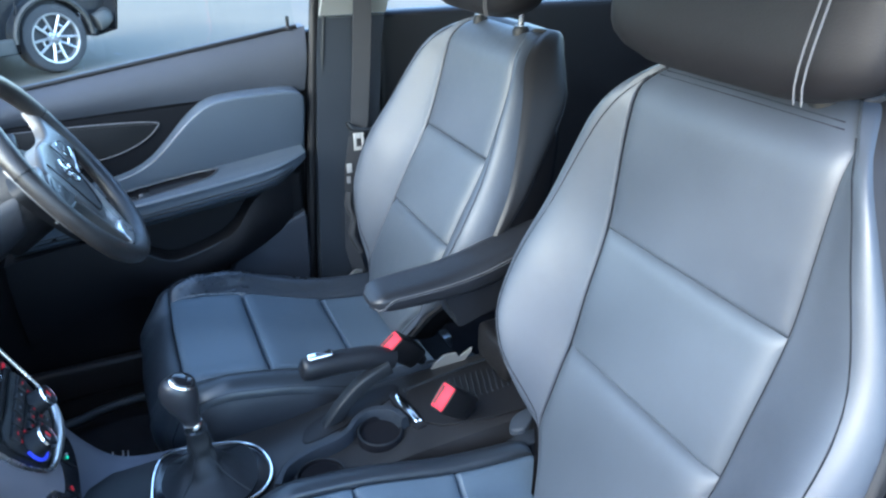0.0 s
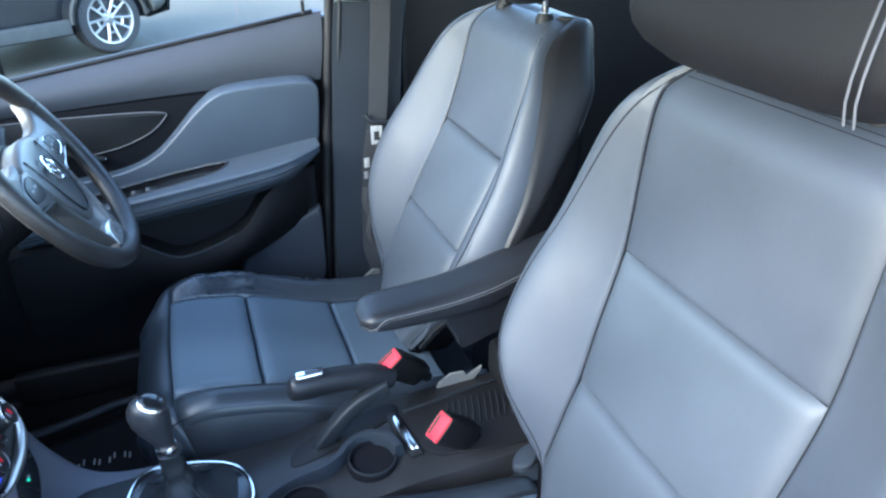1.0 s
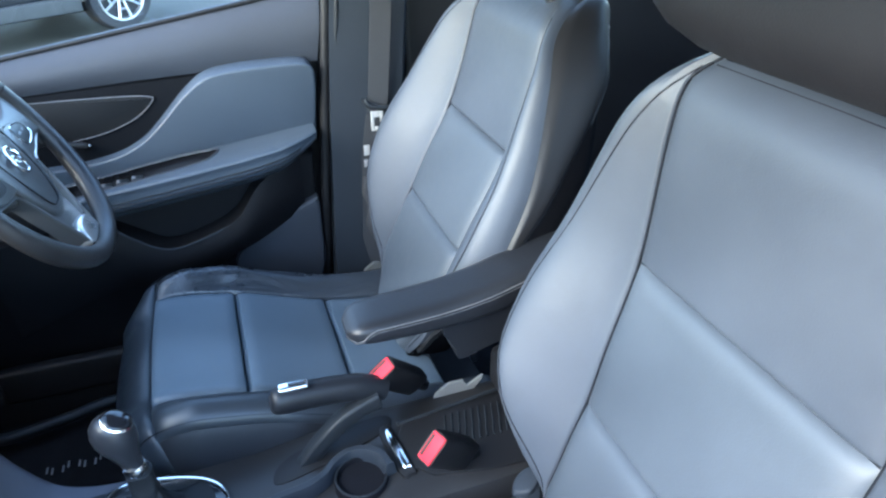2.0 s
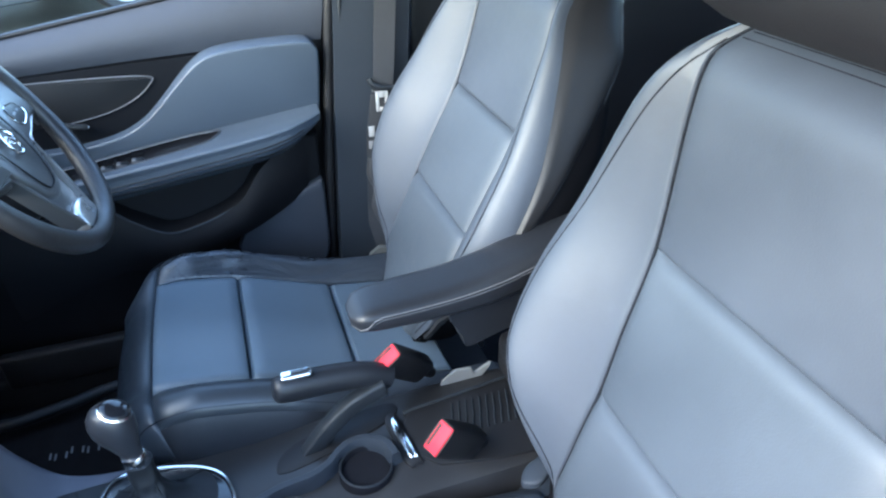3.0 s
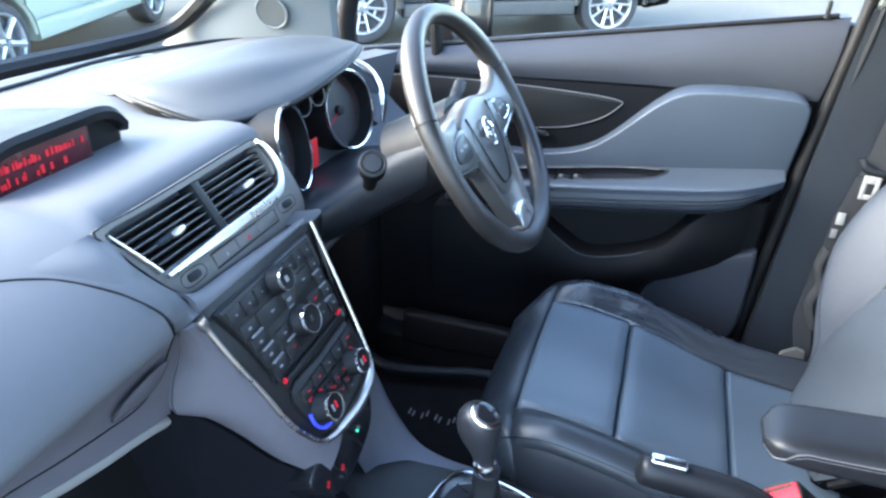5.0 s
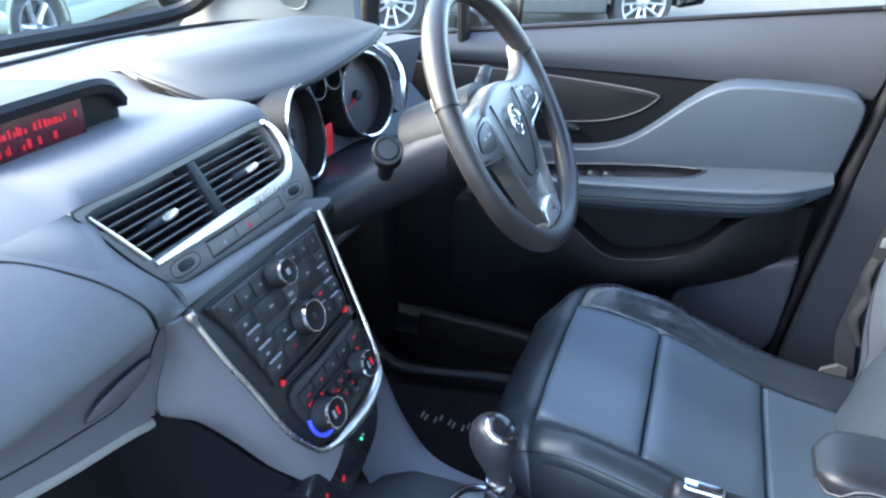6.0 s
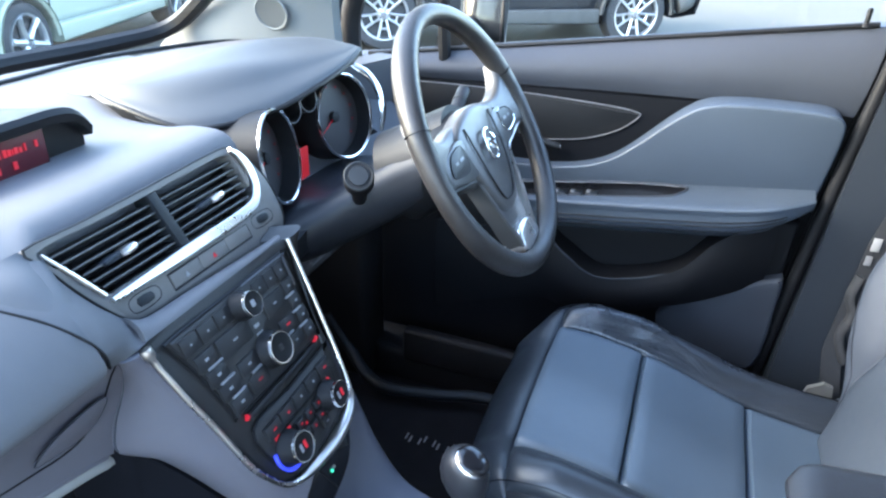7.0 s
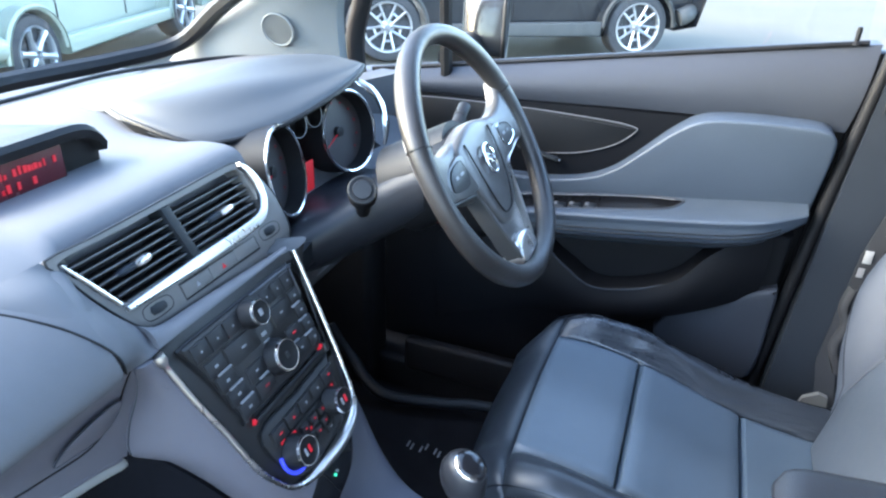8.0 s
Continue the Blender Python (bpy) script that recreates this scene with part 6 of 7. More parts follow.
# cup holders: two wells with raised rims
cup = None
for x, y, r, hi in ((-0.313, -0.045, 0.034, 0.012), (-0.425, -0.086, 0.036, 0.010)):
    m = Matrix.Translation(deck(x, y, 0.0))
    cup = part("cup_holder", lathe(((0.0, 0.003), (r * 0.94, 0.003), (r * 0.97, hi - 0.003), (r, hi), (r * 1.07, hi - 0.002), (r * 1.11, hi - 0.008), (r * 1.13, -0.01)), m, 40), FABRIC, con, "black round cup holder")
    part("cup_rim", tube([m @ Vector((r * 1.04 * math.cos(a), r * 1.04 * math.sin(a), hi - 0.001)) for a in [2 * math.pi * k / 40 for k in range(40)]], 0.0016, 8, True), TRIM, cup)
    part("cup_floor", lathe(((0.0, 0.0045), (r * 0.93, 0.0045), (r * 0.93, 0.002)), m, 30), FABRIC, cup)
fence = smooth([(-0.490, -0.085), (-0.474, -0.058), (-0.448, -0.044), (-0.418, -0.038), (-0.386, -0.037), (-0.362, -0.028), (-0.345, -0.013), (-0.322, -0.003), (-0.298, -0.008), (-0.279, -0.026), (-0.272, -0.052)], 6)
rings_ = []
for i, p in enumerate(fence):
    t_ = (fence[min(i + 1, len(fence) - 1)] - fence[max(i - 1, 0)]).normalized()
    n_ = Vector((-t_.y, t_.x)) * 0.006
    rings_.append([deck(p[0] + n_.x * a, p[1] + n_.y * a, h) for a, h in ((-1.4, -0.004), (-1.1, 0.020), (-0.8, 0.0245), (0.6, 0.0245), (1.0, 0.022), (1.7, -0.004))])
part("cup_fence", loft(rings_), PILLARGREY, con, "raised wall round the cup holders")
# sliding latch and ribbed tray
latch = part("tray_latch", prism(smooth([(-0.268, 0.030), (-0.248, 0.032), (-0.236, -0.052), (-0.244, -0.063), (-0.260, -0.056)], 5, True), lambda a, b, d: deck(a, b, d), 0.0, 0.005, 0.003), BLACK, con)
part("latch_grip", prism(smooth([(-0.262, 0.020), (-0.251, 0.022), (-0.241, -0.046), (-0.247, -0.053), (-0.256, -0.046)], 5, True), lambda a, b, d: deck(a, b, d), 0.003, 0.010, 0.004, 3), CHROME, latch, "chrome sliding catch")
tray = part("tray_mat", prism(smooth([(-0.232, 0.032), (-0.04, 0.050), (0.05, 0.050), (0.05, -0.09), (-0.215, -0.075)], 3, True), lambda a, b, d: deck(a, b, d), 0.0, 0.004, 0.002), BLACK, con, "black ribbed rubber tray mat")
for i in range(16):
    x = -0.185 + 0.011 * i
    part("tray_rib", tube([deck(x + 0.02 * s, -0.035 + 0.06 * s + 0.002 * math.sin(9 * s), 0.0045) for s in (0, 0.25, 0.5, 0.75, 1)], 0.0016, 6), TRIM, tray)
part("tray_edge", tube(smooth([deck(-0.238, 0.036, 0.003), deck(-0.15, 0.043, 0.005), deck(-0.04, 0.054, 0.006), deck(0.05, 0.054, 0.006)], 5), 0.0035, 8), TRIM, con)
part("under_box", box(-0.07, 0.12, -0.03, 0.085, 0.725, 0.80, 0.015, 3), BLACK, con, "black storage box below the armrest")

# ---- gear lever ----
gear = thing("gear_lever", (-0.58, -0.005, 0.70), "gear lever with dark leather knob, chrome cap and gaiter", "gear lever")
ring_ = smooth([(-0.665, -0.055), (-0.655, 0.030), (-0.625, 0.062), (-0.545, 0.052), (-0.500, 0.022), (-0.490, -0.035), (-0.520, -0.078), (-0.600, -0.098), (-0.645, -0.090)], 6, True)
part("gate_frame", prism(ring_, lambda a, b, d: Vector((a, b, 0.708 - 0.06 * (a + 0.58) + d)), -0.02, 0.004, 0.004), PIANO, gear)
part("chrome_ring", tube([Vector((p[0], p[1], 0.713 - 0.06 * (p[0] + 0.58))) for p in ring_], 0.0028, 8, True), CHROME, gear, "chrome gaiter ring")


def gaiter_ring(t, k0):
    c = Vector((-0.583 - 0.003 * t, -0.015 + 0.002 * t, 0.712 + 0.098 * t))
    rx, ry = 0.058 * (1 - t) ** 4 + 0.016, 0.054 * (1 - t) ** 4 + 0.015
    out = []
    for i in range(40):
        a = 2 * math.pi * i / 40
        f = 1 + 0.07 * math.sin(4 * a + 5 * t) * math.sin(math.pi * t) + 0.085 * math.sin(19 * t + 1.6 * math.sin(3 * a) + math.sin(5 * a)) * (0.25 + 0.75 * math.sin(math.pi * min(1, t)))
        q = 0.75
        out.append(c + Vector((rx * f * math.copysign(abs(math.cos(a)) ** q, math.cos(a)), ry * f * math.copysign(abs(math.sin(a)) ** q, math.sin(a)), 0)))
    return out


part("gaiter", loft([gaiter_ring(i / 24, 0) for i in range(25)]), GAITER, gear, "creased black leather gaiter")
for a in (0.75, 2.35, 3.9, 5.5):
    part("gaiter_seam", tube([Vector((-0.583 - 0.003 * t, -0.015, 0.7135 + 0.098 * t)) + Vector((math.cos(a), math.sin(a), 0)) * (0.062 * (1 - t) ** 4 + 0.0145) for t in [i / 14 * 0.7 for i in range(15)]], 0.0016, 6), GAITER, gear)
mk = axes((-0.586, -0.013, 0.808), (1, 0, 0), (-0.17, -0.02, 1))
part("collar", lathe(((0.0140, 0.0), (0.0150, 0.003), (0.0150, 0.012), (0.0135, 0.016), (0.0, 0.016)), mk, 28), CHROME, gear, "chrome collar")
kn = part("knob", loft([[mk @ Vector((cx + r * 1.06 * math.cos(a), r * 0.96 * math.sin(a), h)) for a in [2 * math.pi * i / 32 for i in range(32)]] for h, r, cx in
                        ((0.014, 0.0118, 0), (0.026, 0.0128, 0), (0.040, 0.0165, 0.0), (0.054, 0.0212, 0.0), (0.068, 0.0242, 0.0), (0.080, 0.0240, 0.0), (0.090, 0.0212, 0.0), (0.0965, 0.0165, 0.0), (0.1000, 0.0105, 0.0), (0.1010, 0.0035, 0.0))]), KNOBLEATHER, gear, "dark leather gear knob")
mc = mk @ Matrix.Translation((0.0, 0.0, 0.0755)) @ Matrix.Rotation(0.16, 4, "X") @ Matrix.Rotation(0.62, 4, "Y") @ Matrix.Diagonal((0.95, 0.84, 1.0, 1.0)) @ Matrix.Translation((0, 0, 0.0215 - 0.1125))
part("knob_cap", lathe(((0.0, 0.1175), (0.012, 0.1165), (0.0185, 0.1135), (0.0205, 0.1105), (0.0195, 0.108)), mc, 28), CHROME, kn, "chrome shift pattern cap")
part("cap_inlay", lathe(((0.0, 0.1186), (0.010, 0.1180), (0.0160, 0.1165), (0.0180, 0.1151), (0.0191, 0.1131)), mc, 24), PIANO, kn)

# ---- handbrake ----
hb = thing("handbrake", (-0.38, 0.05, 0.71), "dark handbrake lever with chrome release button", "handbrake")
grip = smooth([(-0.414, 0.036, 0.826), (-0.385, 0.040, 0.822), (-0.335, 0.047, 0.814), (-0.290, 0.052, 0.803), (-0.250, 0.055, 0.786)], 6)
part("grip", tube(grip, [0.013, 0.0175, 0.0195, 0.0205, 0.021] + [0.0215] * 14 + [0.021, 0.0205, 0.020, 0.0195, 0.019, 0.0185], 18, flat=0.85, side=(0, 1, 0)), LEATHER_WORN, hb, "leather wrapped grip")
part("release_button", box(-0.402, -0.360, 0.031, 0.047, 0.838, 0.8475, 0.0035, 4), CHROME, hb, "chrome release button")
part("button_inset", box(-0.388, -0.362, 0.035, 0.043, 0.846, 0.8482, 0.001), PIANO, hb)
arm_path = smooth([(-0.392, 0.026, 0.690), (-0.372, 0.027, 0.716), (-0.345, 0.029, 0.746), (-0.310, 0.033, 0.772), (-0.262, 0.040, 0.786)], 6)
bar_rings = []
for i, p in enumerate(arm_path):
    d_ = (arm_path[min(i + 1, len(arm_path) - 1)] - arm_path[max(i - 1, 0)]).normalized()
    up_ = Vector((0, 1, 0)).cross(d_).normalized()
    bar_rings.append([p + Vector((0, 0.0115, 0)) * math.copysign(abs(math.cos(q)) ** 0.4, math.cos(q)) + up_ * (0.0125 * math.copysign(abs(math.sin(q)) ** 0.4, math.sin(q))) for q in [2 * math.pi * k / 24 for k in range(24)]])
part("lever_arm", loft(bar_rings), TRIM, hb, "straight dark lever arm")
part("lever_slot", prism(smooth([(-0.43, 0.005), (-0.40, 0.045), (-0.26, 0.065), (-0.26, 0.03), (-0.39, 0.0)], 4, True), lambda a, b, d: deck(a, b, d), 0.0, 0.003, 0.001), BLACK, hb)


# ---- seat belt buckles ----
def buckle(top, down, label, side):
    m = axes(top, side, -Vector(down))
    b = thing("seat_belt_buckle", Vector(top) + Vector(down) * 0.12, label, "buckle", "belt buckles")

    def b3(a, c, d):
        return m @ Vector((a, c, d))
    hw, hh = 0.0235, 0.0140
    part("housing", loft([[m @ Vector((hw * s * math.copysign(abs(math.cos(q)) ** 0.35, math.cos(q)), hh * s * math.copysign(abs(math.sin(q)) ** 0.35, math.sin(q)), h)) for q in [2 * math.pi * i / 28 for i in range(28)]]
                          for h, s in ((0.0, 0.93), (-0.003, 1.0), (-0.06, 1.0), (-0.098, 0.95), (-0.108, 0.7))]), BLACK, b)
    part("press_button", prism([(-0.0205, -0.0105), (0.0205, -0.0105), (0.0205, 0.0115), (-0.0205, 0.0115)], b3, -0.01, 0.0025, 0.0025), RED, b, "red press button")
    part("tongue_slot", prism([(-0.0165, -0.0085), (0.0165, -0.0085), (0.0155, -0.0045), (-0.0155, -0.0045)], b3, -0.008, 0.0031, 0.0005), BLACK, b)
    part("stem", tube([m @ Vector((0, 0, -0.06)), m @ Vector((0, 0, -0.13))], 0.010, 10, flat=1.0), BLACK, b)
    return b


buckle((-0.251, 0.062, 0.814), (0.58, 0.35, -0.66), "black belt buckle with red button beside the driver's seat", (-0.75, 0.0, -0.66))
buckle((-0.227, -0.104, 0.812), (0.58, 0.35, -0.66), "black belt buckle with red button beside the passenger seat", (-0.76, -0.25, -0.60))
flap = part("belt_anchor", prism([(-0.169, 0.715), (-0.164, 0.731), (-0.141, 0.747), (-0.117, 0.746), (-0.110, 0.733), (-0.083, 0.748), (-0.085, 0.740), (-0.112, 0.708), (-0.131, 0.708), (-0.141, 0.717), (-0.150, 0.708)], lambda a, b, d: Vector((a, d, b)), 0.073, 0.078, 0.0015), PALESTEEL)
tagged(flap, "pale grey metal belt anchor beside the console", "belt anchor")
flap3 = part("belt_anchor", prism([(-0.150, 0.600), (-0.146, 0.614), (-0.122, 0.630), (-0.106, 0.626), (-0.102, 0.600)], lambda a, b, d: Vector((a, d, b)), 0.660, 0.672, 0.003), PALESTEEL)
tagged(flap3, "pale belt anchor beside the driver's seat", "belt anchor")
flap2 = part("belt_anchor", prism(smooth([(-0.135, -0.160), (-0.12, -0.140), (-0.09, -0.138), (-0.09, -0.155), (-0.115, -0.172)], 4, True), lambda a, b, d: Vector((a, b, 0.745 + 0.3 * (a + 0.14) + d)), 0.0, 0.01, 0.004, 3), PILLARGREY)
tagged(flap2, "dark grey belt anchor beside the passenger seat", "belt anchor")

# ---- driver's belt hanging at the pillar ----
sb = thing("seat_belt", (-0.1, 0.70, 0.6), "grey seat belt webbing hanging beside the pillar with bright tongue", "seat belt")


def webbing(path, w, name="webbing"):
    rowsw = []
    for p, wv in path:
        p, wv = Vector(p), Vector(wv).normalized()
        rowsw.append((p, wv))
    rings = []
    for i, (p, wv) in enumerate(rowsw):
        d = (rowsw[min(i + 1, len(rowsw) - 1)][0] - rowsw[max(i - 1, 0)][0]).normalized()
        nn = d.cross(wv).normalized()
        rings.append([p + wv * w / 2 * s + nn * 0.0011 * t for s, t in ((-1, -1), (-0.5, -1), (0, -1), (0.5, -1), (1, -1), (1, 1), (0.5, 1), (0, 1), (-0.5, 1), (-1, 1))])
    return part(name, loft(rings), WEBBING, sb)


W1 = (1, -0.05, 0.05)
webbing([((-0.048, 0.665, 1.58), W1), ((-0.055, 0.685, 1.40), W1), ((-0.063, 0.697, 1.20), W1), ((-0.077, 0.700, 1.03), W1), ((-0.083, 0.700, 0.99), W1)], 0.044)
webbing([((-0.090, 0.702, 0.985), W1), ((-0.105, 0.703, 0.90), W1), ((-0.112, 0.703, 0.78), W1), ((-0.12, 0.695, 0.68), W1), ((-0.10, 0.68, 0.58), W1)], 0.034, "lower_webbing")
part("belt_stop", tube(smooth([(-0.112, 0.690, 1.022), (-0.104, 0.686, 1.008), (-0.085, 0.684, 1.001), (-0.055, 0.684, 0.999), (-0.035, 0.685, 1.004)], 5), [0.007] * 21, 10, flat=0.8), TRIM, sb, "grey belt tongue shoulder")
to = (-0.088, 0.682, 0.972)
frame_o = [(-0.013, -0.022), (0.013, -0.022), (0.014, 0.024), (-0.014, 0.024)]
part("tongue", join(box(to[0] - 0.0135, to[0] - 0.0065, to[1] - 0.0015, to[1] + 0.0015, to[2] - 0.020, to[2] + 0.024, 0.001), box(to[0] + 0.0065, to[0] + 0.0135, to[1] - 0.0015, to[1] + 0.0015, to[2] - 0.020, to[2] + 0.024, 0.001),
                    box(to[0] - 0.0062, to[0] + 0.0062, to[1] - 0.0015, to[1] + 0.0015, to[2] - 0.020, to[2] - 0.011, 0.001), box(to[0] - 0.0062, to[0] + 0.0062, to[1] - 0.0015, to[1] + 0.0015, to[2] + 0.010, to[2] + 0.024, 0.001)), PALEPART, sb, "bright metal belt tongue")
part("belt_label", box(-0.118, -0.105, 0.6985, 0.7005, 0.890, 0.914, 0.0003), PALEPART, sb, "white belt label")
part("belt_label", box(-0.120, -0.110, 0.6985, 0.7005, 0.862, 0.880, 0.0003), INK, sb)
part("belt_pleat", tube(smooth([(-0.118, 0.698, 0.84), (-0.124, 0.695, 0.80), (-0.112, 0.690, 0.765), (-0.120, 0.688, 0.72), (-0.10, 0.68, 0.67)], 6), 0.009, 8, flat=0.4), WEBBING, sb)

# ---- footwell ----
mat_ = thing("floor_mat", (-0.85, 0.40, 0.402), "black carpet floor mat with pale lettering", "mat")
part("carpet", prism(smooth([(-1.12, 0.16), (-1.12, 0.58), (-0.70, 0.58), (-0.66, 0.50), (-0.66, 0.20), (-0.72, 0.15)], 4, True), lambda a, b, d: Vector((a, b, 0.402 + d)), 0.0, 0.012, 0.005), CARPET, mat_)
for i in range(5):
    x = -0.865 + 0.030 * i
    for dx, dy in ((0.0, 0.0), (0.009, 0.010)) if i % 2 else ((0.0, 0.005), (0.010, 0.0)):
        part("letter_bar", box(x + dx, x + dx + 0.0035, 0.445 + dy, 0.462 + dy, 0.4135, 0.4155, 0.0), INK, mat_)
for i, (y, w, h) in enumerate(((0.24, 0.045, 0.06), (0.36, 0.055, 0.055), (0.46, 0.05, 0.05))):
    pd = thing("pedal", (-1.18, y, 0.42), "black rubber foot pedal", "pedal", "foot pedals")
    part("pedal_pad", prism(smooth([(y - w / 2, 0.53), (y + w / 2, 0.53), (y + w / 2, 0.53 + h), (y - w / 2, 0.53 + h)], 2, True), lambda a, b, d: Vector((-1.17 + 0.5 * (b - 0.53) * -1 + d, a, b)), 0.0, 0.014, 0.004), BLACK, pd, "ribbed rubber pad")
    part("pedal_arm", tube([(-1.18, y, 0.55), (-1.30, y, 0.66), (-1.42, y, 0.80), (-1.56, y, 0.86)], 0.008, 8), BLACK, pd)
    if i < 2:
        part("pedal_edge", tube([(-1.166, y - w / 2, 0.532), (-1.166 - 0.5 * h, y - w / 2, 0.53 + h)], 0.003, 6), STEEL, pd)
dead = part("foot_rest", sheet(lambda a, b: Vector((-1.10 - 0.10 * (b + 1), 0.14 + 0.035 * a, 0.44 + 0.10 * (b + 1))), 4, 6, (-0.03, 0, -0.02)), BLACK)
tagged(dead, "black plastic foot rest in the footwell", "foot rest")
trimline = part("sill_edge", tube(smooth([(-1.12, 0.60, 0.56), (-1.07, 0.60, 0.49), (-1.01, 0.565, 0.455), (-0.945, 0.545, 0.446), (-0.826, 0.57, 0.446), (-0.714, 0.597, 0.446), (-0.3, 0.62, 0.446)], 6), 0.013, 10), TRIM)
tagged(trimline, "dark ridge of the door sill", "trim", kind="structure")
kick_edge = part("sill_step", box(-0.95, -0.25, 0.630, 0.66, 0.46, 0.545, 0.010, 3), BLACK)
tagged(kick_edge, "black step of the door sill", "trim", kind="structure")


# ---- parked cars in the yard ----
def rim_wheel(car, c, side, r, spokes, w=0.2):
    """One road wheel with tyre, dish and spokes; side points outwards."""
    m = axes(c, (0, 0, 1), side)
    wh_ = part("wheel", lathe(((r * 0.64, -w * 0.5), (r * 0.64, 0.01), (r * 0.66, 0.02), (r * 0.70, 0.022), (r * 0.71, 0.012), (r * 0.70, -w * 0.5)), m, 40), ALLOY, car, "silver alloy wheel")
    part("tyre", lathe(((r * 0.69, -w + 0.02), (r * 0.92, -w), (r * 0.985, -w + 0.03), (r, -w * 0.5), (r * 0.985, -0.03), (r * 0.93, 0.004), (r * 0.80, 0.016), (r * 0.705, 0.010), (r * 0.69, -0.03)), m, 48), TYRE, wh_, "black tyre")
    part("brake_dish", lathe(((0.0, -0.09), (r * 0.66, -0.09), (r * 0.66, -0.11)), m, 32), BLACK, wh_)
    part("hub", lathe(((0.0, 0.004), (r * 0.09, 0.003), (r * 0.15, -0.006), (r * 0.20, -0.02), (r * 0.20, -0.05)), m, 24), ALLOY, wh_)
    part("hub_cap", lathe(((0.0, 0.008), (r * 0.075, 0.007), (r * 0.085, 0.002)), m, 20), GREYMETAL, wh_)
    for i in range(spokes):
        a0 = 2 * math.pi * i / spokes + (math.pi if spokes == 5 else 0.3)
        at = lambda k, a, h: m @ Vector((r * k * math.cos(a0 + a), r * k * math.sin(a0 + a), h))
        if spokes == 5:
            for da in (-1, 1):
                part("spoke", tube([at(0.14, da * 0.50, -0.014), at(0.34, da * 0.30, -0.006), at(0.66, da * 0.27, 0.006)], [r * 0.040, r * 0.040, r * 0.042], 6), ALLOY, wh_)
            part("spoke_bridge", tube([at(0.40, -0.29, -0.004), at(0.385, 0, -0.004), at(0.40, 0.29, -0.004)], r * 0.036, 6), ALLOY, wh_)
            part("wheel_bolt", lathe(((0.0, 0.006), (r * 0.022, 0.004), (r * 0.024, -0.01)), axes(at(0.12, 0.3, 0.0), (0, 0, 1), side), 8), TYRE, wh_)
        else:
            part("spoke", tube([at(0.12, 0, -0.010), at(0.40, 0, -0.002), at(0.67, 0, 0.006)], [r * 0.115, r * 0.075, r * 0.10], 8), ALLOY, wh_)
    return wh_


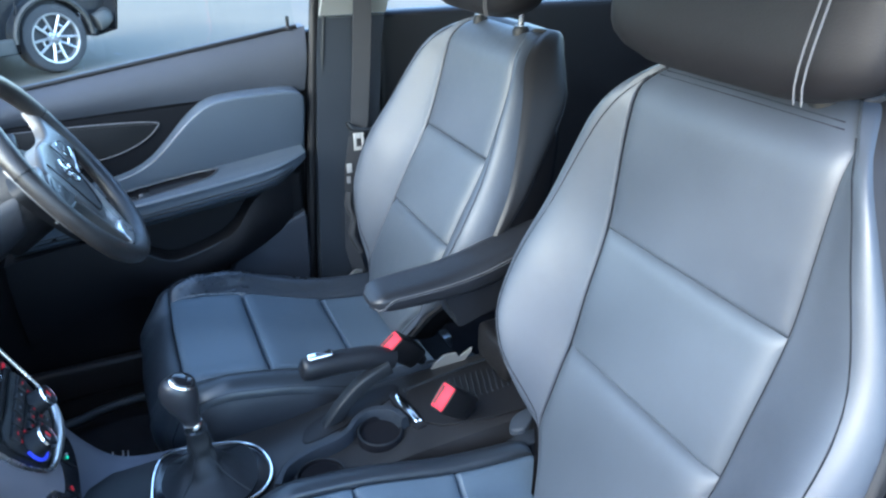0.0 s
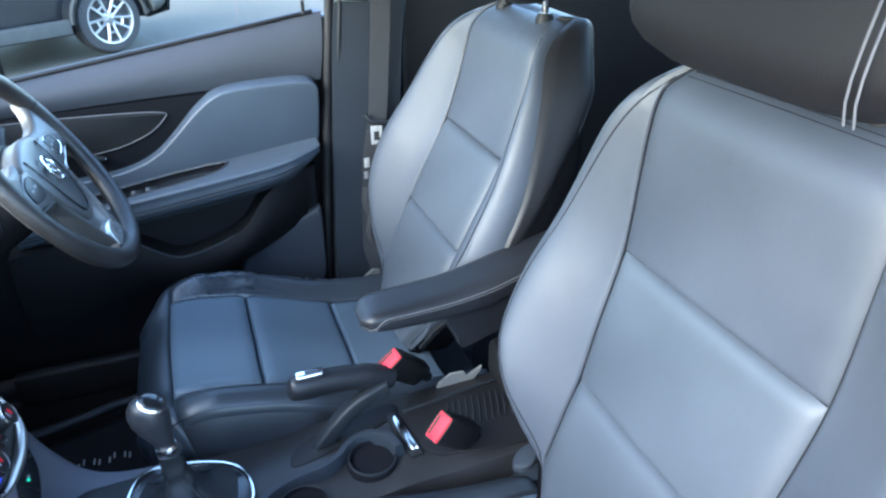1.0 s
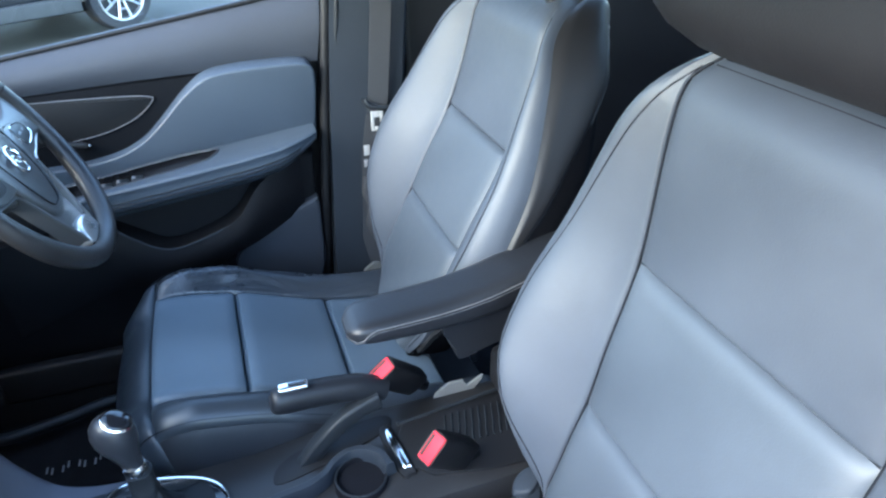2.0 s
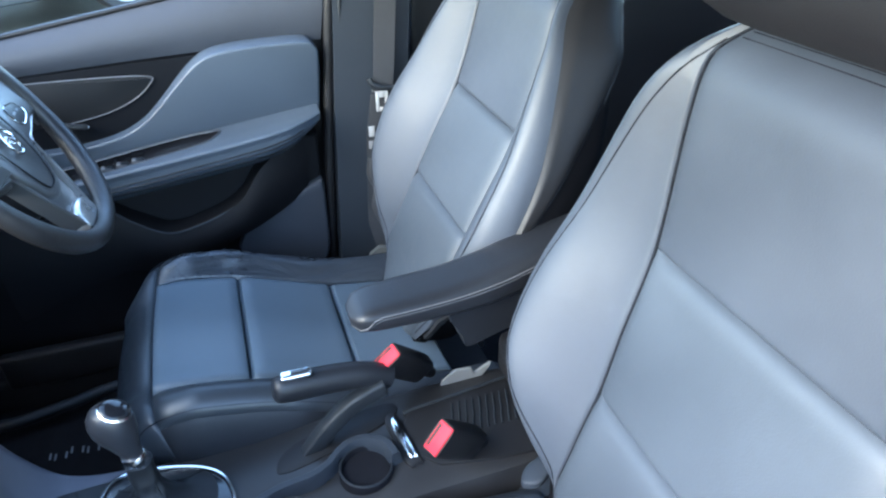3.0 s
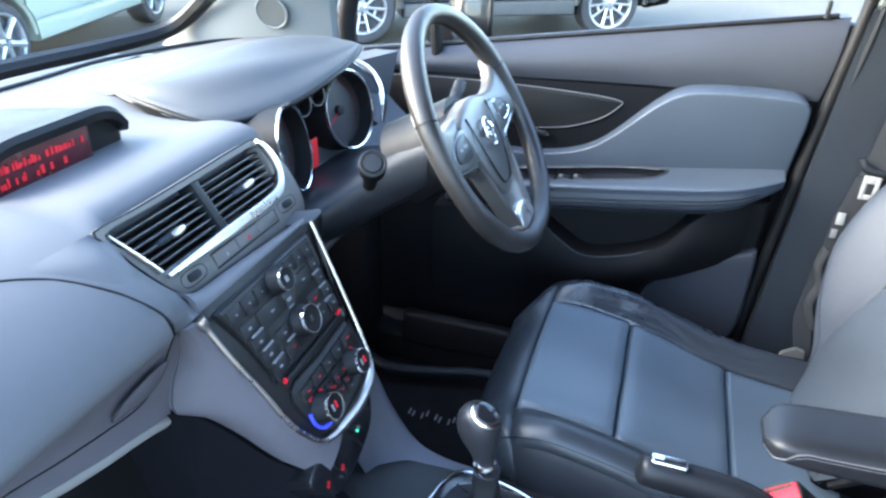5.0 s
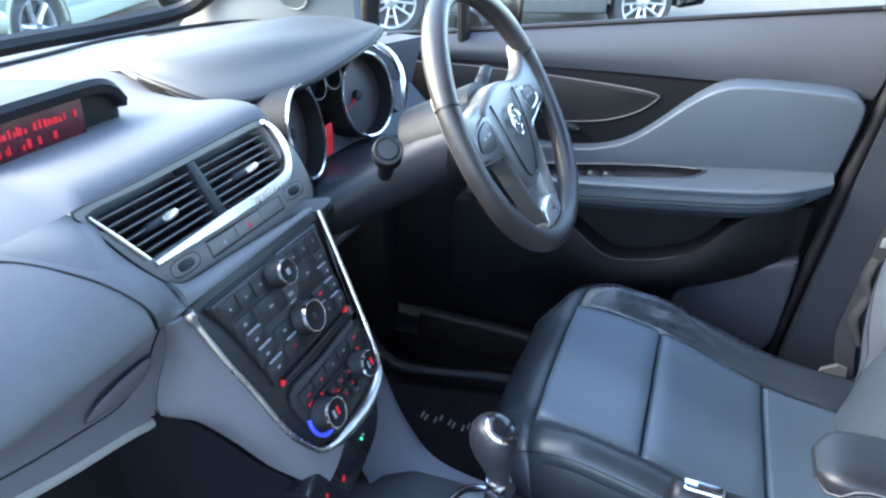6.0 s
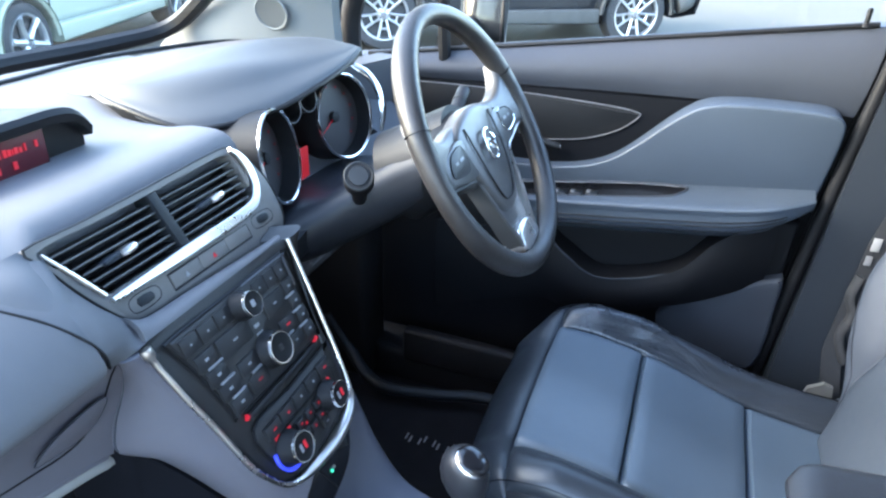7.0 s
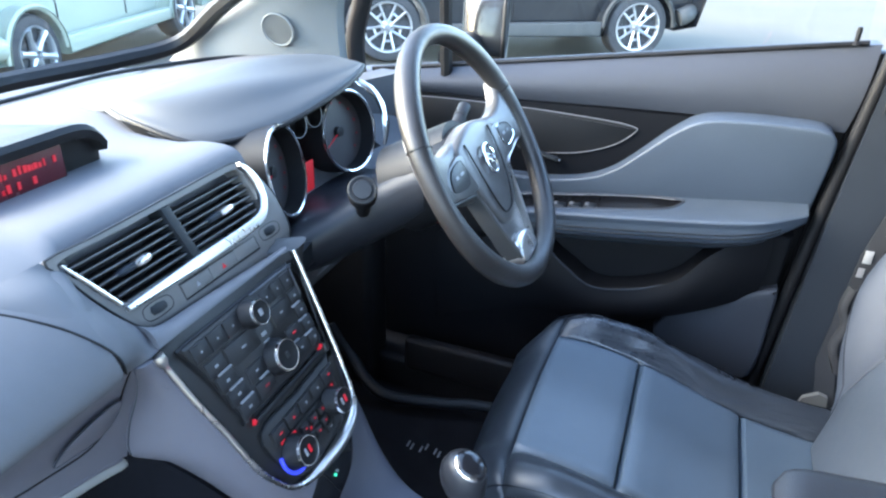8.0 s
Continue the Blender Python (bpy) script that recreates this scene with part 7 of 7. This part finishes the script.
def parked_car(label, front_w, rear_w, r, paint, width, height, over_f, over_r, spokes, tall, dark_low):
    fw, rw = Vector((*front_w, r)), Vector((*rear_w, r))
    ax = (fw - rw).normalized()
    inn = Vector((0, 0, 1)).cross(ax)
    if inn.dot(rw - Vector((-0.4, -0.5, r))) < 0:
        inn = -inn
    base = (fw - rw).length
    car = thing("parked_car", Vector((rw.x, rw.y, 0)), label, "car", "parked cars")

    def c3(s, z, d):
        t = min(1.0, max(0.0, (z - 0.55) / (height - 0.55)))
        return Vector((rw.x, rw.y, 0)) + ax * s + inn * (d + 0.0) + Vector((0, 0, z))

    def arch(x0):
        return [(x0 - r * 1.14 * math.cos(a), r + r * 1.14 * math.sin(a)) for a in [math.pi * i / 14 for i in range(15)] if r + r * 1.14 * math.sin(a) > 0.24]
    prof = [(-over_r + 0.04, 0.34), (-r * 1.14, 0.30)] + arch(0.0)[1:-1] + [(r * 1.14, 0.25), (base - r * 1.14, 0.25)] + arch(base)[1:-1] + [(base + r * 1.14, 0.28), (base + over_f - 0.03, 0.30), (base + over_f, 0.50), (base + over_f - 0.06, 0.78),
            (base + over_f - 0.45, tall - 0.06), (base * 0.62, tall), (-over_r * 0.6, tall + 0.05), (-over_r + 0.01, tall - 0.1), (-over_r - 0.02, 0.6)]
    rings = []
    for d, k in ((0.10, 0.90), (0.03, 0.975), (0.0, 1.0), (-0.035, 1.0), (width - 0.1, 1.0), (width - 0.03, 0.95)):
        rings.append([c3(base / 2 + (s - base / 2) * (1 - (1 - k) * 0.25), z if z < 0.5 else 0.5 + (z - 0.5) * k, d + 0.06 * max(0, (z - 0.62)) - (0.035 if k == 1.0 and d < 0.1 else 0)) for s, z in prof])
    part("body", loft(rings), paint, car)
    roof = [(base + over_f - 0.75, tall - 0.02), (base * 0.70, height - 0.06), (base * 0.5, height), (-over_r * 0.2, height - 0.03), (-over_r * 0.75, tall)]
    part("cabin_glass", loft([[c3(s, z, d + 0.25 * (z - tall)) for s, z in roof] for d in (0.06, 0.09)] + [[c3(s, z, d - 0.25 * (z - tall)) for s, z in roof] for d in (width - 0.1, width - 0.06)]), DARKGLASS, car, "dark windows")
    part("roof", loft([[c3(s, z + 0.012 + h, d) for s, z in roof[1:4]] + [c3(s, z, d) for s, z in roof[3:0:-1]] for d, h in ((0.24, 0), (0.30, 0.02), (width - 0.3, 0.02), (width - 0.24, 0))]), paint, car)
    sill = [(r * 1.18, 0.24), (base - r * 1.18, 0.24), (base - r * 1.2, 0.36), (r * 1.2, 0.38)]
    part("sill_strip", prism(sill, c3, 0.02, -0.05, 0.02, 3), dark_low, car)
    for x0 in (0.0, base):
        part("arch_lip", tube([c3(s, z, -0.036) for s, z in arch(x0)], 0.022, 8), dark_low, car)
    for s in (base * 0.52, base * 0.12):
        part("door_gap", tube([c3(s, 0.42, -0.036), c3(s + 0.01, 0.62, -0.036), c3(s - 0.02, tall - 0.06, -0.012)], 0.006, 6), BLACK, car)
    part("door_handle", tube([c3(base * 0.44, tall - 0.17, -0.05), c3(base * 0.50, tall - 0.165, -0.05)], 0.012, 8), paint, car)
    part("rear_lamp", prism(smooth([(-over_r + 0.01, 0.78), (-over_r + 0.14, 0.80), (-over_r + 0.16, 0.95), (-over_r + 0.03, 0.95)], 3, True), c3, 0.05, -0.03, 0.02), RED, car, "red rear lamp")
    part("rear_bumper", tube(smooth([c3(-r * 1.3, 0.42, -0.02), c3(-over_r * 0.8, 0.45, 0.0), c3(-over_r - 0.03, 0.46, 0.25), c3(-over_r - 0.05, 0.46, width * 0.5)], 6), 0.085, 12), dark_low, car)
    for s in (0.0, base):
        rim_wheel(car, c3(s, r, -0.012), -inn, r, spokes)
        part("far_wheel", lathe(((0.0, 0.0), (r * 0.68, 0.0), (r, -0.03), (r, -0.17), (0.0, -0.2)), axes(c3(s, r, width - 0.03), (0, 0, 1), inn), 28), TYRE, car)
    return car


parked_car("black compact off-road car with silver alloy wheels, parked", (-3.25, 5.48), (-1.11, 6.81), 0.33, PAINT_BLACK, 1.74, 1.64, 0.80, 0.66, 5, 0.98, GREYCLAD)
parked_car("pale silver-green hatchback, parked", (-5.69, 5.57), (-5.035, 3.18), 0.30, PAINT_SILVER, 1.68, 1.48, 0.75, 0.72, 6, 0.92, PAINT_SILVER)
